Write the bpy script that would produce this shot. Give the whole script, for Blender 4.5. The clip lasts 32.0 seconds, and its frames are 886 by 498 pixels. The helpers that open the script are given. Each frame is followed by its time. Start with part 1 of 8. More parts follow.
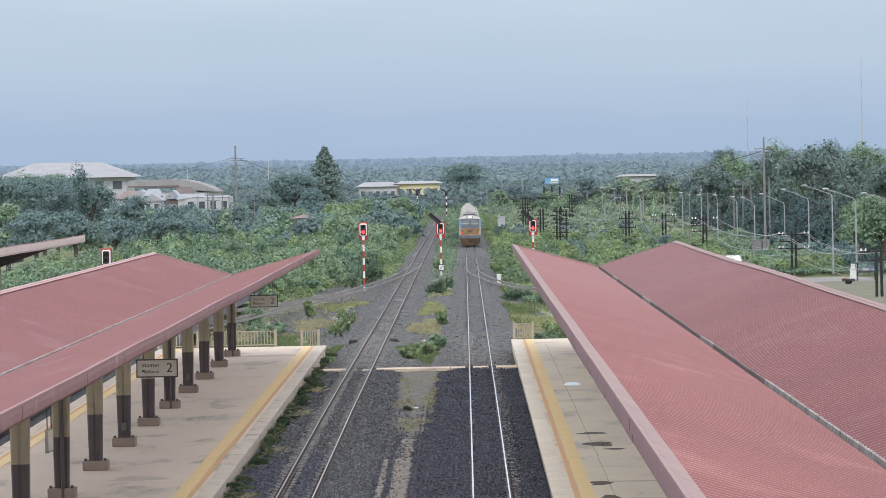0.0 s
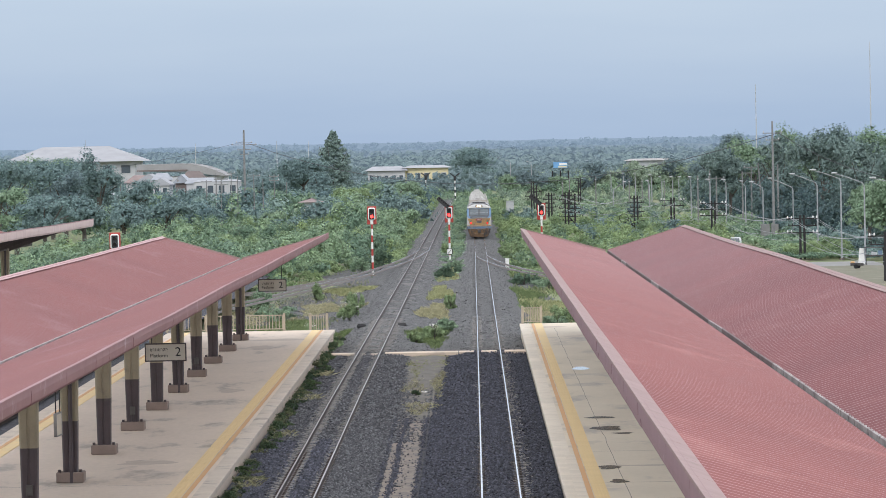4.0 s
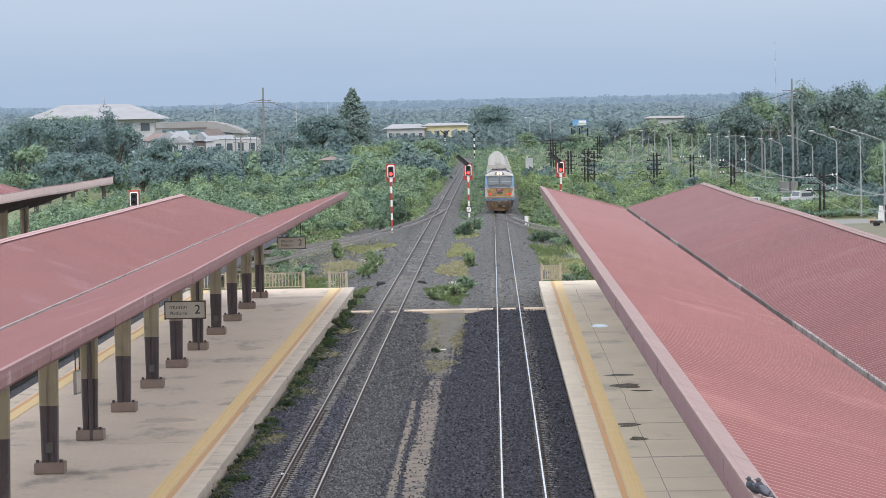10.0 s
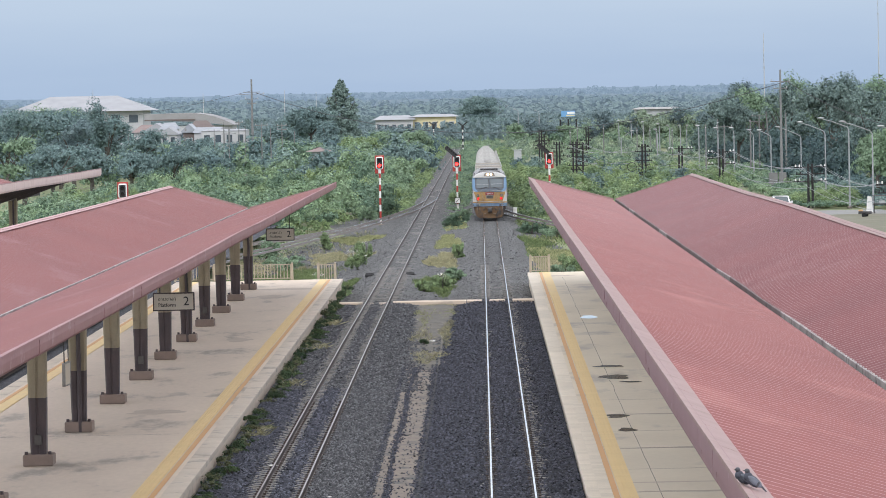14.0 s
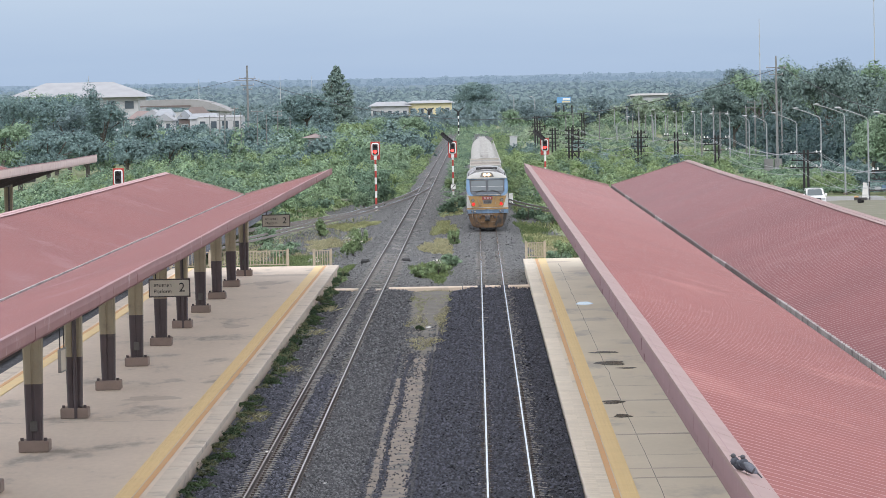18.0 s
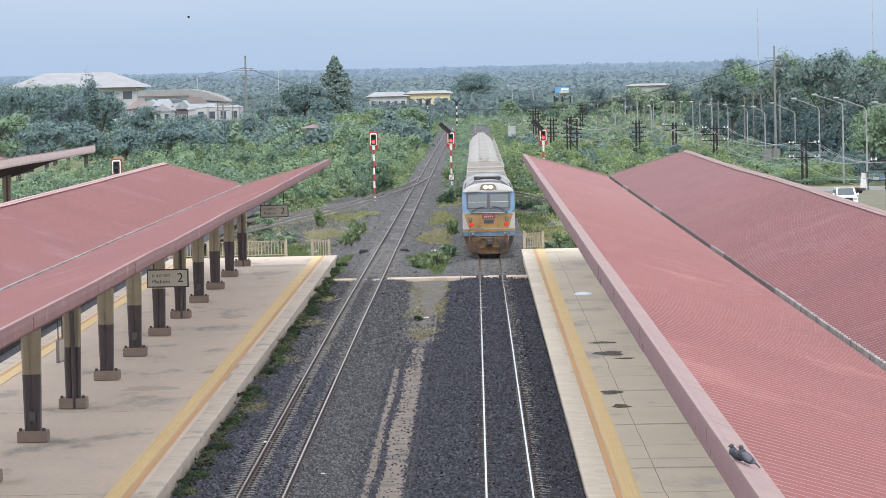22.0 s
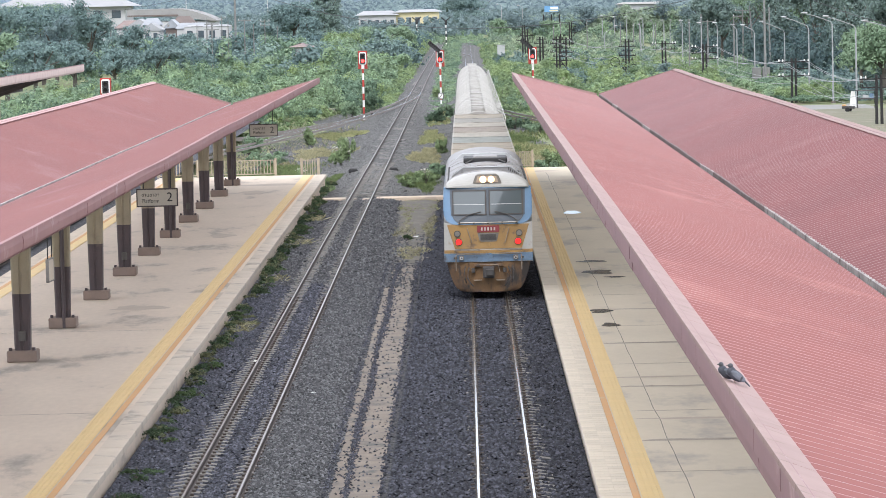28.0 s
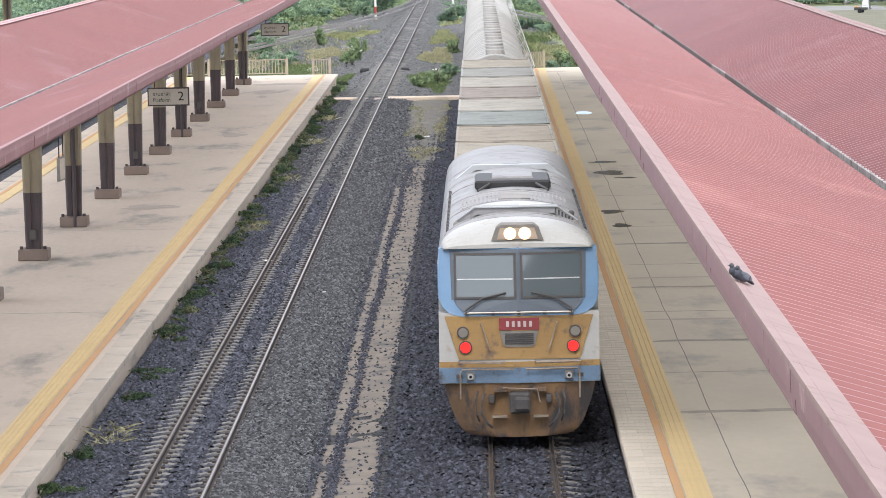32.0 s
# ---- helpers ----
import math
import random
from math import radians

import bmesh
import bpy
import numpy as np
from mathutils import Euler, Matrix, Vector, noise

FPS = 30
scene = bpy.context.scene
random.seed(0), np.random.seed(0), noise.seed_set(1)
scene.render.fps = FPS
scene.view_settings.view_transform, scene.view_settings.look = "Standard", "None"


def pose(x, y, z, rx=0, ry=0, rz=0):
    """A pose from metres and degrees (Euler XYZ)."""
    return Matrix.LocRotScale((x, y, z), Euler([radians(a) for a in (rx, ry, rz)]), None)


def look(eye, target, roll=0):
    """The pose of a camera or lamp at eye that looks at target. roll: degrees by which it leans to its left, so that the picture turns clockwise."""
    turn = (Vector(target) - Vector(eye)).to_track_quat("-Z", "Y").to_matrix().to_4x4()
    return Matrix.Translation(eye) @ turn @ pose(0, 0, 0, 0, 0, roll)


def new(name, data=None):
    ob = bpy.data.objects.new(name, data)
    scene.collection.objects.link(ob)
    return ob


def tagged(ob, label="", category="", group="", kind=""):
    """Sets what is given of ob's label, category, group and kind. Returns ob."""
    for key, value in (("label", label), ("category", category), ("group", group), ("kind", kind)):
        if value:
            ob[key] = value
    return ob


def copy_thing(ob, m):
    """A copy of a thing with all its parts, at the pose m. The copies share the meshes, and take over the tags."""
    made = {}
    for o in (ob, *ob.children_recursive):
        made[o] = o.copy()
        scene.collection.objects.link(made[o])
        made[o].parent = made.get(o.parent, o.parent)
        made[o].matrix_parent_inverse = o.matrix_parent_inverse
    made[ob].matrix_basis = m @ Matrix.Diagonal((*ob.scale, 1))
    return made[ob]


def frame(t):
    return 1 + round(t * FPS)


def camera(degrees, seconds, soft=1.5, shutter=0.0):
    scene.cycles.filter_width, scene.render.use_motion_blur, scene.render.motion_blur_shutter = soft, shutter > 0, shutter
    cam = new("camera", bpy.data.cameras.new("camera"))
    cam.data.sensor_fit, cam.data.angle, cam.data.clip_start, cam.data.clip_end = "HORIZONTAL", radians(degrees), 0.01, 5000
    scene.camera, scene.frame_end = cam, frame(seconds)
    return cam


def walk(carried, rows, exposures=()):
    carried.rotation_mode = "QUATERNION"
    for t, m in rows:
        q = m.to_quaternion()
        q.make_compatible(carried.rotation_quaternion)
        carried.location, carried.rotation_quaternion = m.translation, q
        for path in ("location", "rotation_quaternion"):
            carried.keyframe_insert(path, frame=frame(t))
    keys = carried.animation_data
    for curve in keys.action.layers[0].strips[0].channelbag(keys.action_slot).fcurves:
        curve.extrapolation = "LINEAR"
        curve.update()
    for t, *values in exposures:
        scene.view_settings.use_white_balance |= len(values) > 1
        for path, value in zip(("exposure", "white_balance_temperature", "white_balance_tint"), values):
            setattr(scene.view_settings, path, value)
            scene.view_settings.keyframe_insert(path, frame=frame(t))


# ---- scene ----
cam = camera(13.35, 32.0, soft=0.5)
EYE = 9.7
# seconds, yaw, pitch, roll of a hand-held long lens on the footbridge
ROWS = [
    (0.0, 0.3148, -1.3016, 1.14), (0.5, 0.3272, -1.3203, 1.11), (1.0, 0.3538, -1.3352, 1.14), (1.5, 0.378, -1.4022, 1.16),
    (2.0, 0.4114, -1.4658, 1.11), (2.5, 0.4327, -1.5299, 1.13), (4.5, 0.4564, -1.5443, 1.11), (5.0, 0.479, -1.6081, 1.09),
    (5.5, 0.5196, -1.7201, 1.09), (6.0, 0.5658, -1.8135, 0.95), (6.5, 0.6284, -1.9056, 0.99), (7.0, 0.6851, -2.0084, 1.05),
    (7.5, 0.7223, -2.0333, 1.17), (8.0, 0.717, -2.0617, 1.24), (8.5, 0.6913, -2.0458, 1.22), (9.0, 0.6779, -2.0827, 1.13),
    (9.5, 0.6936, -2.0762, 1.13), (10.0, 0.7345, -2.1732, 1.15), (10.5, 0.7034, -2.163, 1.18), (11.0, 0.6639, -2.1865, 1.29),
    (11.5, 0.6246, -2.1605, 1.29), (12.0, 0.6108, -2.1876, 1.28), (12.5, 0.6258, -2.2028, 1.23), (13.0, 0.6328, -2.265, 1.2),
    (13.5, 0.5997, -2.3206, 1.23), (14.0, 0.5605, -2.3075, 1.22), (14.5, 0.5193, -2.2898, 1.28), (16.5, 0.588, -2.4554, 1.23),
    (17.0, 0.5476, -2.4772, 1.19), (17.5, 0.517, -2.5032, 1.17), (18.0, 0.4951, -2.5169, 1.22), (18.5, 0.4902, -2.5132, 1.25),
    (19.0, 0.4837, -2.4644, 1.21), (19.5, 0.5334, -2.5038, 1.22), (20.0, 0.5509, -2.5473, 1.13), (20.5, 0.5474, -2.5823, 1.23),
    (21.0, 0.5361, -2.6083, 1.21), (21.5, 0.4957, -2.6095, 1.21), (22.0, 0.4693, -2.6648, 1.22), (22.5, 0.4811, -2.7522, 1.21),
    (23.0, 0.489, -2.8688, 1.21), (23.5, 0.4652, -2.9692, 1.19), (24.0, 0.4543, -2.9745, 1.2), (24.5, 0.4037, -3.014, 1.22),
    (25.0, 0.3775, -3.1057, 1.22), (25.5, 0.347, -3.2226, 1.16), (27.5, 0.3382, -3.7889, 1.26), (28.0, 0.3054, -3.8952, 1.3),
    (28.5, 0.2667, -4.0178, 1.28), (29.0, 0.2441, -4.1483, 1.26), (29.5, 0.3037, -4.3546, 1.07), (30.0, 0.3376, -4.6322, 0.95),
    (30.5, 0.3777, -4.928, 1.19), (31.0, 0.4271, -5.1239, 1.09), (31.5, 0.4798, -5.2727, 1.04), (32.0, 0.4883, -5.4029, 1.11),
]
walk(cam, [(t, pose(0, 0, EYE, 90 + pitch, roll, yaw)) for t, yaw, pitch, roll in ROWS],
     exposures=[(0, 0.40), (12, 0.47), (20, 0.55), (25, 0.74), (28, 0.85), (32, 0.90)])

# ---- world and sun ----
world = bpy.data.worlds.new("sky")
scene.world = world
world.use_nodes = True
wn, wl = world.node_tree.nodes, world.node_tree.links
wn.clear()
w_out = wn.new("ShaderNodeOutputWorld")
w_bg = wn.new("ShaderNodeBackground")
w_sky = wn.new("ShaderNodeTexSky")
w_sky.sky_type = "NISHITA"
w_sky.sun_disc = False
w_sky.sun_elevation = radians(42)
w_sky.sun_rotation = radians(182)
w_sky.dust_density = 3.0
w_sky.ozone_density = 2.0
w_mix = wn.new("ShaderNodeMix")
w_mix.data_type = "RGBA"
w_mix.inputs["Factor"].default_value = 0.8
w_mul = wn.new("ShaderNodeMix")
w_mul.data_type, w_mul.blend_type = "RGBA", "MULTIPLY"
w_mul.inputs["Factor"].default_value = 1.0
w_mul.inputs[7].default_value = (0.1, 0.1, 0.1, 1)
# a high thin cloud layer, paler towards the zenith
w_geo = wn.new("ShaderNodeTexCoord")
w_sep = wn.new("ShaderNodeSeparateXYZ")
w_ramp = wn.new("ShaderNodeValToRGB")
w_ramp.color_ramp.elements[0].position, w_ramp.color_ramp.elements[0].color = 0.0, (0.35, 0.455, 0.625, 1)
w_ramp.color_ramp.elements[1].position, w_ramp.color_ramp.elements[1].color = 1.0, (1.0, 1.0, 1.01, 1)
w_h = w_ramp.color_ramp.elements.new(0.22)
w_h.color = (1.53, 1.62, 1.83, 1)
w_e = w_ramp.color_ramp.elements.new(0.045)
w_e.color = (0.46, 0.555, 0.685, 1)
w_noise = wn.new("ShaderNodeTexNoise")
w_noise.inputs["Scale"].default_value = 9.0
w_noise.inputs["Detail"].default_value = 4.0
w_map = wn.new("ShaderNodeMapping")
w_map.inputs["Scale"].default_value = (1, 1, 7)
w_cl = wn.new("ShaderNodeMath")
w_cl.operation = "MULTIPLY_ADD"
w_cl.inputs[1].default_value = 0.035
wl.new(w_geo.outputs["Generated"], w_sep.inputs[0])
wl.new(w_geo.outputs["Generated"], w_map.inputs[0])
wl.new(w_map.outputs[0], w_noise.inputs["Vector"])
wl.new(w_noise.outputs["Fac"], w_cl.inputs[0])
w_sub = wn.new("ShaderNodeMath")
w_sub.operation = "SUBTRACT"
w_sub.inputs[1].default_value = 0.0175
wl.new(w_sep.outputs["Z"], w_sub.inputs[0])
wl.new(w_sub.outputs[0], w_cl.inputs[2])
wl.new(w_cl.outputs[0], w_ramp.inputs[0])
wl.new(w_sky.outputs[0], w_mul.inputs[6])
wl.new(w_mul.outputs[2], w_mix.inputs[6])
wl.new(w_ramp.outputs[0], w_mix.inputs[7])
wl.new(w_mix.outputs[2], w_bg.inputs[0])
wl.new(w_bg.outputs[0], w_out.inputs[0])
w_bg.inputs[1].default_value = 1.0

sun = new("sun", bpy.data.lights.new("sun", "SUN"))
sun.data.energy = 0.92
sun.data.angle = radians(18)
sun.data.color = (1.0, 0.978, 0.95)
sun.matrix_world = look((-4, -60, 110), (0, 60, 0))

# ---- materials ----
def mat(name, c1, c2=None, rough=0.8, metal=0.0, scale=4.0, detail=5.0, bump=0.0, bscale=30.0, fine=0.25, stretch=(1, 1, 1), spot=None, spot_at=0.6,
        spot_scale=1.0, vary=0.0, clear=0.0):
    """A surface with two colours mixed by broad and fine noise, optional stains, relief and piece-to-piece variation."""
    m = bpy.data.materials.new(name)
    m.use_nodes = True
    n, l = m.node_tree.nodes, m.node_tree.links
    b = n["Principled BSDF"]
    c2 = c2 or tuple(0.75 * c for c in c1)
    co = n.new("ShaderNodeTexCoord")
    mp = n.new("ShaderNodeMapping")
    mp.inputs["Scale"].default_value = stretch
    l.new(co.outputs["Object"], mp.inputs[0])
    big = n.new("ShaderNodeTexNoise")
    big.inputs["Scale"].default_value = scale
    big.inputs["Detail"].default_value = detail
    small = n.new("ShaderNodeTexNoise")
    small.inputs["Scale"].default_value = scale * 14
    small.inputs["Detail"].default_value = 3
    for t in (big, small):
        l.new(mp.outputs[0], t.inputs["Vector"])
    add = n.new("ShaderNodeMix")
    add.inputs["Factor"].default_value = fine
    l.new(big.outputs["Fac"], add.inputs[2])
    l.new(small.outputs["Fac"], add.inputs[3])
    rr = n.new("ShaderNodeMapRange")
    rr.inputs[1].default_value, rr.inputs[2].default_value = 0.33, 0.67
    l.new(add.outputs[0], rr.inputs[0])
    mix = n.new("ShaderNodeMix")
    mix.data_type = "RGBA"
    mix.inputs[6].default_value, mix.inputs[7].default_value = (*c1, 1), (*c2, 1)
    l.new(rr.outputs[0], mix.inputs[0])
    out = mix.outputs[2]
    if spot:
        st = n.new("ShaderNodeTexNoise")
        st.inputs["Scale"].default_value = spot_scale
        st.inputs["Detail"].default_value = 6
        st.inputs["Roughness"].default_value = 0.65
        l.new(mp.outputs[0], st.inputs["Vector"])
        sr = n.new("ShaderNodeMapRange")
        sr.inputs[1].default_value, sr.inputs[2].default_value = spot_at, spot_at + 0.12
        l.new(st.outputs["Fac"], sr.inputs[0])
        sm = n.new("ShaderNodeMix")
        sm.data_type = "RGBA"
        sm.inputs[7].default_value = (*spot, 1)
        l.new(sr.outputs[0], sm.inputs[0])
        l.new(out, sm.inputs[6])
        out = sm.outputs[2]
    if vary:
        info = n.new("ShaderNodeObjectInfo")
        hs = n.new("ShaderNodeHueSaturation")
        vr = n.new("ShaderNodeMapRange")
        vr.inputs[3].default_value, vr.inputs[4].default_value = 1 - vary, 1 + vary
        l.new(info.outputs["Random"], vr.inputs[0])
        l.new(vr.outputs[0], hs.inputs["Value"])
        l.new(out, hs.inputs["Color"])
        out = hs.outputs[0]
    l.new(out, b.inputs["Base Color"])
    b.inputs["Roughness"].default_value = rough
    b.inputs["Metallic"].default_value = metal
    b.inputs["Coat Weight"].default_value = clear
    if bump:
        bn = n.new("ShaderNodeTexNoise")
        bn.inputs["Scale"].default_value = bscale
        bn.inputs["Detail"].default_value = 4
        l.new(mp.outputs[0], bn.inputs["Vector"])
        bp = n.new("ShaderNodeBump")
        bp.inputs["Strength"].default_value = bump
        bp.inputs["Distance"].default_value = 0.02
        l.new(bn.outputs["Fac"], bp.inputs["Height"])
        l.new(bp.outputs[0], b.inputs["Normal"])
    return m


LEAF_TINTS = {}


def leaf_mat(name, c1, c2, scale=0.12, thin=0.28):
    """Foliage: colour shifts from clump to clump and over broad patches, thin leaves let some light through."""
    LEAF_TINTS[name] = (c1, c2)
    m = bpy.data.materials.new(name)
    m.use_nodes = True
    n, l = m.node_tree.nodes, m.node_tree.links
    b = n["Principled BSDF"]
    geo = n.new("ShaderNodeNewGeometry")
    co = n.new("ShaderNodeTexCoord")
    big = n.new("ShaderNodeTexNoise")
    big.inputs["Scale"].default_value = scale
    big.inputs["Detail"].default_value = 4
    l.new(co.outputs["Object"], big.inputs["Vector"])
    add = n.new("ShaderNodeMix")
    add.inputs["Factor"].default_value = 0.2
    l.new(big.outputs["Fac"], add.inputs[2])
    l.new(geo.outputs["Random Per Island"], add.inputs[3])
    rr = n.new("ShaderNodeMapRange")
    rr.inputs[1].default_value, rr.inputs[2].default_value = 0.25, 0.75
    l.new(add.outputs[0], rr.inputs[0])
    mix = n.new("ShaderNodeMix")
    mix.data_type = "RGBA"
    mix.inputs[6].default_value, mix.inputs[7].default_value = (*c1, 1), (*c2, 1)
    l.new(rr.outputs[0], mix.inputs[0])
    # single leaves within a clump: fine light and dark, and small relief
    leafy = n.new("ShaderNodeTexNoise")
    leafy.inputs["Scale"].default_value = 3.6
    leafy.inputs["Detail"].default_value = 3
    l.new(co.outputs["Object"], leafy.inputs["Vector"])
    span = n.new("ShaderNodeMapRange")
    for k, v in zip((1, 2, 3, 4), (0.32, 0.68, 0.55, 1.4)):
        span.inputs[k].default_value = v
    l.new(leafy.outputs["Fac"], span.inputs[0])
    tone = n.new("ShaderNodeMix")
    tone.data_type, tone.blend_type = "RGBA", "MULTIPLY"
    tone.inputs["Factor"].default_value = 1.0
    l.new(mix.outputs[2], tone.inputs[6])
    l.new(span.outputs[0], tone.inputs[7])
    mix = tone
    bump = n.new("ShaderNodeBump")
    bump.inputs["Strength"].default_value, bump.inputs["Distance"].default_value = 0.7, 0.12
    l.new(leafy.outputs["Fac"], bump.inputs["Height"])
    l.new(bump.outputs[0], b.inputs["Normal"])
    l.new(mix.outputs[2], b.inputs["Base Color"])
    b.inputs["Roughness"].default_value = 0.7
    b.inputs["Specular IOR Level"].default_value = 0.25
    tr = n.new("ShaderNodeBsdfTranslucent")
    l.new(mix.outputs[2], tr.inputs["Color"])
    ms = n.new("ShaderNodeMixShader")
    ms.inputs[0].default_value = thin
    l.new(b.outputs[0], ms.inputs[1])
    l.new(tr.outputs[0], ms.inputs[2])
    l.new(ms.outputs[0], n["Material Output"].inputs["Surface"])
    return m


def glow(name, color, strength):
    m = bpy.data.materials.new(name)
    m.use_nodes = True
    b = m.node_tree.nodes["Principled BSDF"]
    b.inputs["Base Color"].default_value = (*color, 1)
    b.inputs["Emission Color"].default_value = (*color, 1)
    b.inputs["Emission Strength"].default_value = strength
    return m


def stone_mat(name, dark, light, scale, tint, tint_at=0.55):
    """Crushed stone: cells of different greys with deep joints between them."""
    m = bpy.data.materials.new(name)
    m.use_nodes = True
    n, l = m.node_tree.nodes, m.node_tree.links
    b = n["Principled BSDF"]
    co = n.new("ShaderNodeTexCoord")
    warp = n.new("ShaderNodeTexNoise")
    warp.inputs["Scale"].default_value = scale * 0.8
    l.new(co.outputs["Object"], warp.inputs["Vector"])
    wm = n.new("ShaderNodeMix")
    wm.data_type = "VECTOR"
    wm.inputs[0].default_value = 0.04
    l.new(co.outputs["Object"], wm.inputs[4])
    l.new(warp.outputs["Color"], wm.inputs[5])
    vo = n.new("ShaderNodeTexVoronoi")
    vo.inputs["Scale"].default_value = scale
    l.new(wm.outputs[1], vo.inputs["Vector"])
    sp = n.new("ShaderNodeSeparateColor")
    l.new(vo.outputs["Color"], sp.inputs[0])
    ramp = n.new("ShaderNodeValToRGB")
    ramp.color_ramp.elements[0].color, ramp.color_ramp.elements[1].color = (*dark, 1), (*light, 1)
    e = ramp.color_ramp.elements.new(0.7)
    e.color = (*[0.6 * a + 0.4 * c for a, c in zip(dark, light)], 1)
    l.new(sp.outputs[0], ramp.inputs[0])
    big = n.new("ShaderNodeTexNoise")
    big.inputs["Scale"].default_value = 0.35
    big.inputs["Detail"].default_value = 6
    l.new(co.outputs["Object"], big.inputs["Vector"])
    rr = n.new("ShaderNodeMapRange")
    rr.inputs[1].default_value, rr.inputs[2].default_value, rr.inputs[4].default_value = tint_at, tint_at + 0.25, 0.7
    l.new(big.outputs["Fac"], rr.inputs[0])
    mx = n.new("ShaderNodeMix")
    mx.data_type = "RGBA"
    mx.inputs[7].default_value = (*tint, 1)
    l.new(rr.outputs[0], mx.inputs[0])
    l.new(ramp.outputs[0], mx.inputs[6])
    l.new(mx.outputs[2], b.inputs["Base Color"])
    b.inputs["Roughness"].default_value = 0.9
    bp = n.new("ShaderNodeBump")
    bp.inputs["Strength"].default_value = 1.0
    bp.inputs["Distance"].default_value = 0.05
    bp.invert = True
    l.new(vo.outputs["Distance"], bp.inputs["Height"])
    l.new(bp.outputs[0], b.inputs["Normal"])
    return m


M = {}
M["grass_ground"] = mat("grass_ground", (0.13, 0.17, 0.07), (0.2, 0.2, 0.1), scale=0.3, bump=0.6, bscale=6, spot=(0.19, 0.16, 0.11), spot_at=0.58, spot_scale=0.15)
# track bed colours are darkened: shade between the loose stones is put into them
M["ballast"] = stone_mat("ballast_grey", (0.014, 0.0145, 0.017), (0.085, 0.085, 0.09), 12, (0.052, 0.051, 0.052))
M["ballast_dark"] = stone_mat("ballast_dark", (0.009, 0.01, 0.01582), (0.046, 0.049, 0.0678), 12, (0.02, 0.021, 0.03051))
M["ballast_mid"] = stone_mat("ballast_mid", (0.016, 0.017, 0.02373), (0.085, 0.087, 0.1085), 12, (0.042, 0.042, 0.05198))
M["ballast_outer"] = stone_mat("ballast_outer", (0.04, 0.04, 0.042), (0.17, 0.168, 0.164), 8, (0.12, 0.118, 0.105))
M["verge"] = mat("dry_verge", (0.155, 0.135, 0.09), (0.12, 0.125, 0.07), scale=0.5, bump=0.6, bscale=7, spot=(0.21, 0.18, 0.14), spot_at=0.55, spot_scale=0.35)
M["concrete"] = mat("platform_concrete", (0.64, 0.55, 0.425), (0.56, 0.48, 0.37), scale=0.5, stretch=(0.9, 0.4, 1), spot=(0.40, 0.35, 0.30), spot_at=0.52, spot_scale=0.38, bump=0.1)
M["concrete_island"] = mat("worn_platform_concrete", (0.65, 0.535, 0.428), (0.545, 0.447, 0.362), scale=0.45, fine=0.35, stretch=(1.0, 0.35, 1), spot=(0.32, 0.275, 0.23), spot_at=0.55, spot_scale=0.45, bump=0.1)
M["concrete_pale"] = mat("pale_concrete", (0.46, 0.415, 0.355), (0.38, 0.345, 0.295), scale=1.2, spot=(0.27, 0.245, 0.215), spot_at=0.54, bump=0.15)
M["concrete_strip"] = mat("worn_concrete", (0.225, 0.187, 0.15), (0.155, 0.128, 0.106), scale=1.5, spot=(0.085, 0.08, 0.08), spot_at=0.53, spot_scale=1.3, bump=0.3)
M["soil"] = mat("bare_soil", (0.135, 0.12, 0.097), (0.085, 0.077, 0.066), scale=1.2, bump=0.4, bscale=18, spot=(0.2, 0.18, 0.15), spot_at=0.6, spot_scale=1.5)
M["edge_tile"] = mat("edge_tile", (0.64, 0.56, 0.455), (0.55, 0.485, 0.40), scale=3, vary=0.06)
M["edge_island"] = mat("worn_edge_concrete", (0.55, 0.47, 0.385), (0.46, 0.39, 0.32), scale=0.8, spot=(0.29, 0.26, 0.225), spot_at=0.56, spot_scale=1.1, bump=0.2, vary=0.05)
M["joint"] = mat("joint", (0.2, 0.185, 0.165), rough=0.95)
M["yellow"] = mat("tactile_yellow", (0.74, 0.55, 0.265), (0.68, 0.515, 0.28), scale=2, spot=(0.64, 0.50, 0.29), spot_at=0.6, vary=0.02)
M["orange"] = mat("orange_line", (0.60, 0.33, 0.14), (0.54, 0.33, 0.17), scale=2, spot=(0.5, 0.42, 0.3), spot_at=0.62)
M["rail_side"] = mat("rusty_rail", (0.062, 0.046, 0.04), (0.045, 0.034, 0.031), rough=0.8, scale=5)
M["rail_rust"] = mat("pale_rusty_rail", (0.19, 0.16, 0.14), (0.13, 0.11, 0.098), rough=0.7, scale=5)
M["rail_top"] = mat("rail_head", (0.55, 0.55, 0.56), (0.45, 0.445, 0.45), rough=0.15, metal=0.95, scale=3)
M["rail_worn"] = mat("worn_rail_head", (0.16, 0.125, 0.11), (0.11, 0.083, 0.072), rough=0.32, metal=0.4, scale=3)
M["sleeper"] = mat("sleeper_concrete", (0.215, 0.205, 0.19), (0.13, 0.122, 0.115), scale=4, vary=0.18)
# main canopy: lit left wing, shaded right wing, the difference put into colour
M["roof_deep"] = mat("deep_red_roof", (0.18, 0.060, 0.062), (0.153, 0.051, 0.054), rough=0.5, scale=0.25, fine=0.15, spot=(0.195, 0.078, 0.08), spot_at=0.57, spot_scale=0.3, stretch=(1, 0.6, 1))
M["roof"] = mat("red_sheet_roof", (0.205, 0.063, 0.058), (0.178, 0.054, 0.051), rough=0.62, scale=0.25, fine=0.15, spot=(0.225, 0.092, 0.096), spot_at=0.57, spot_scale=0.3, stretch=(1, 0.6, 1))
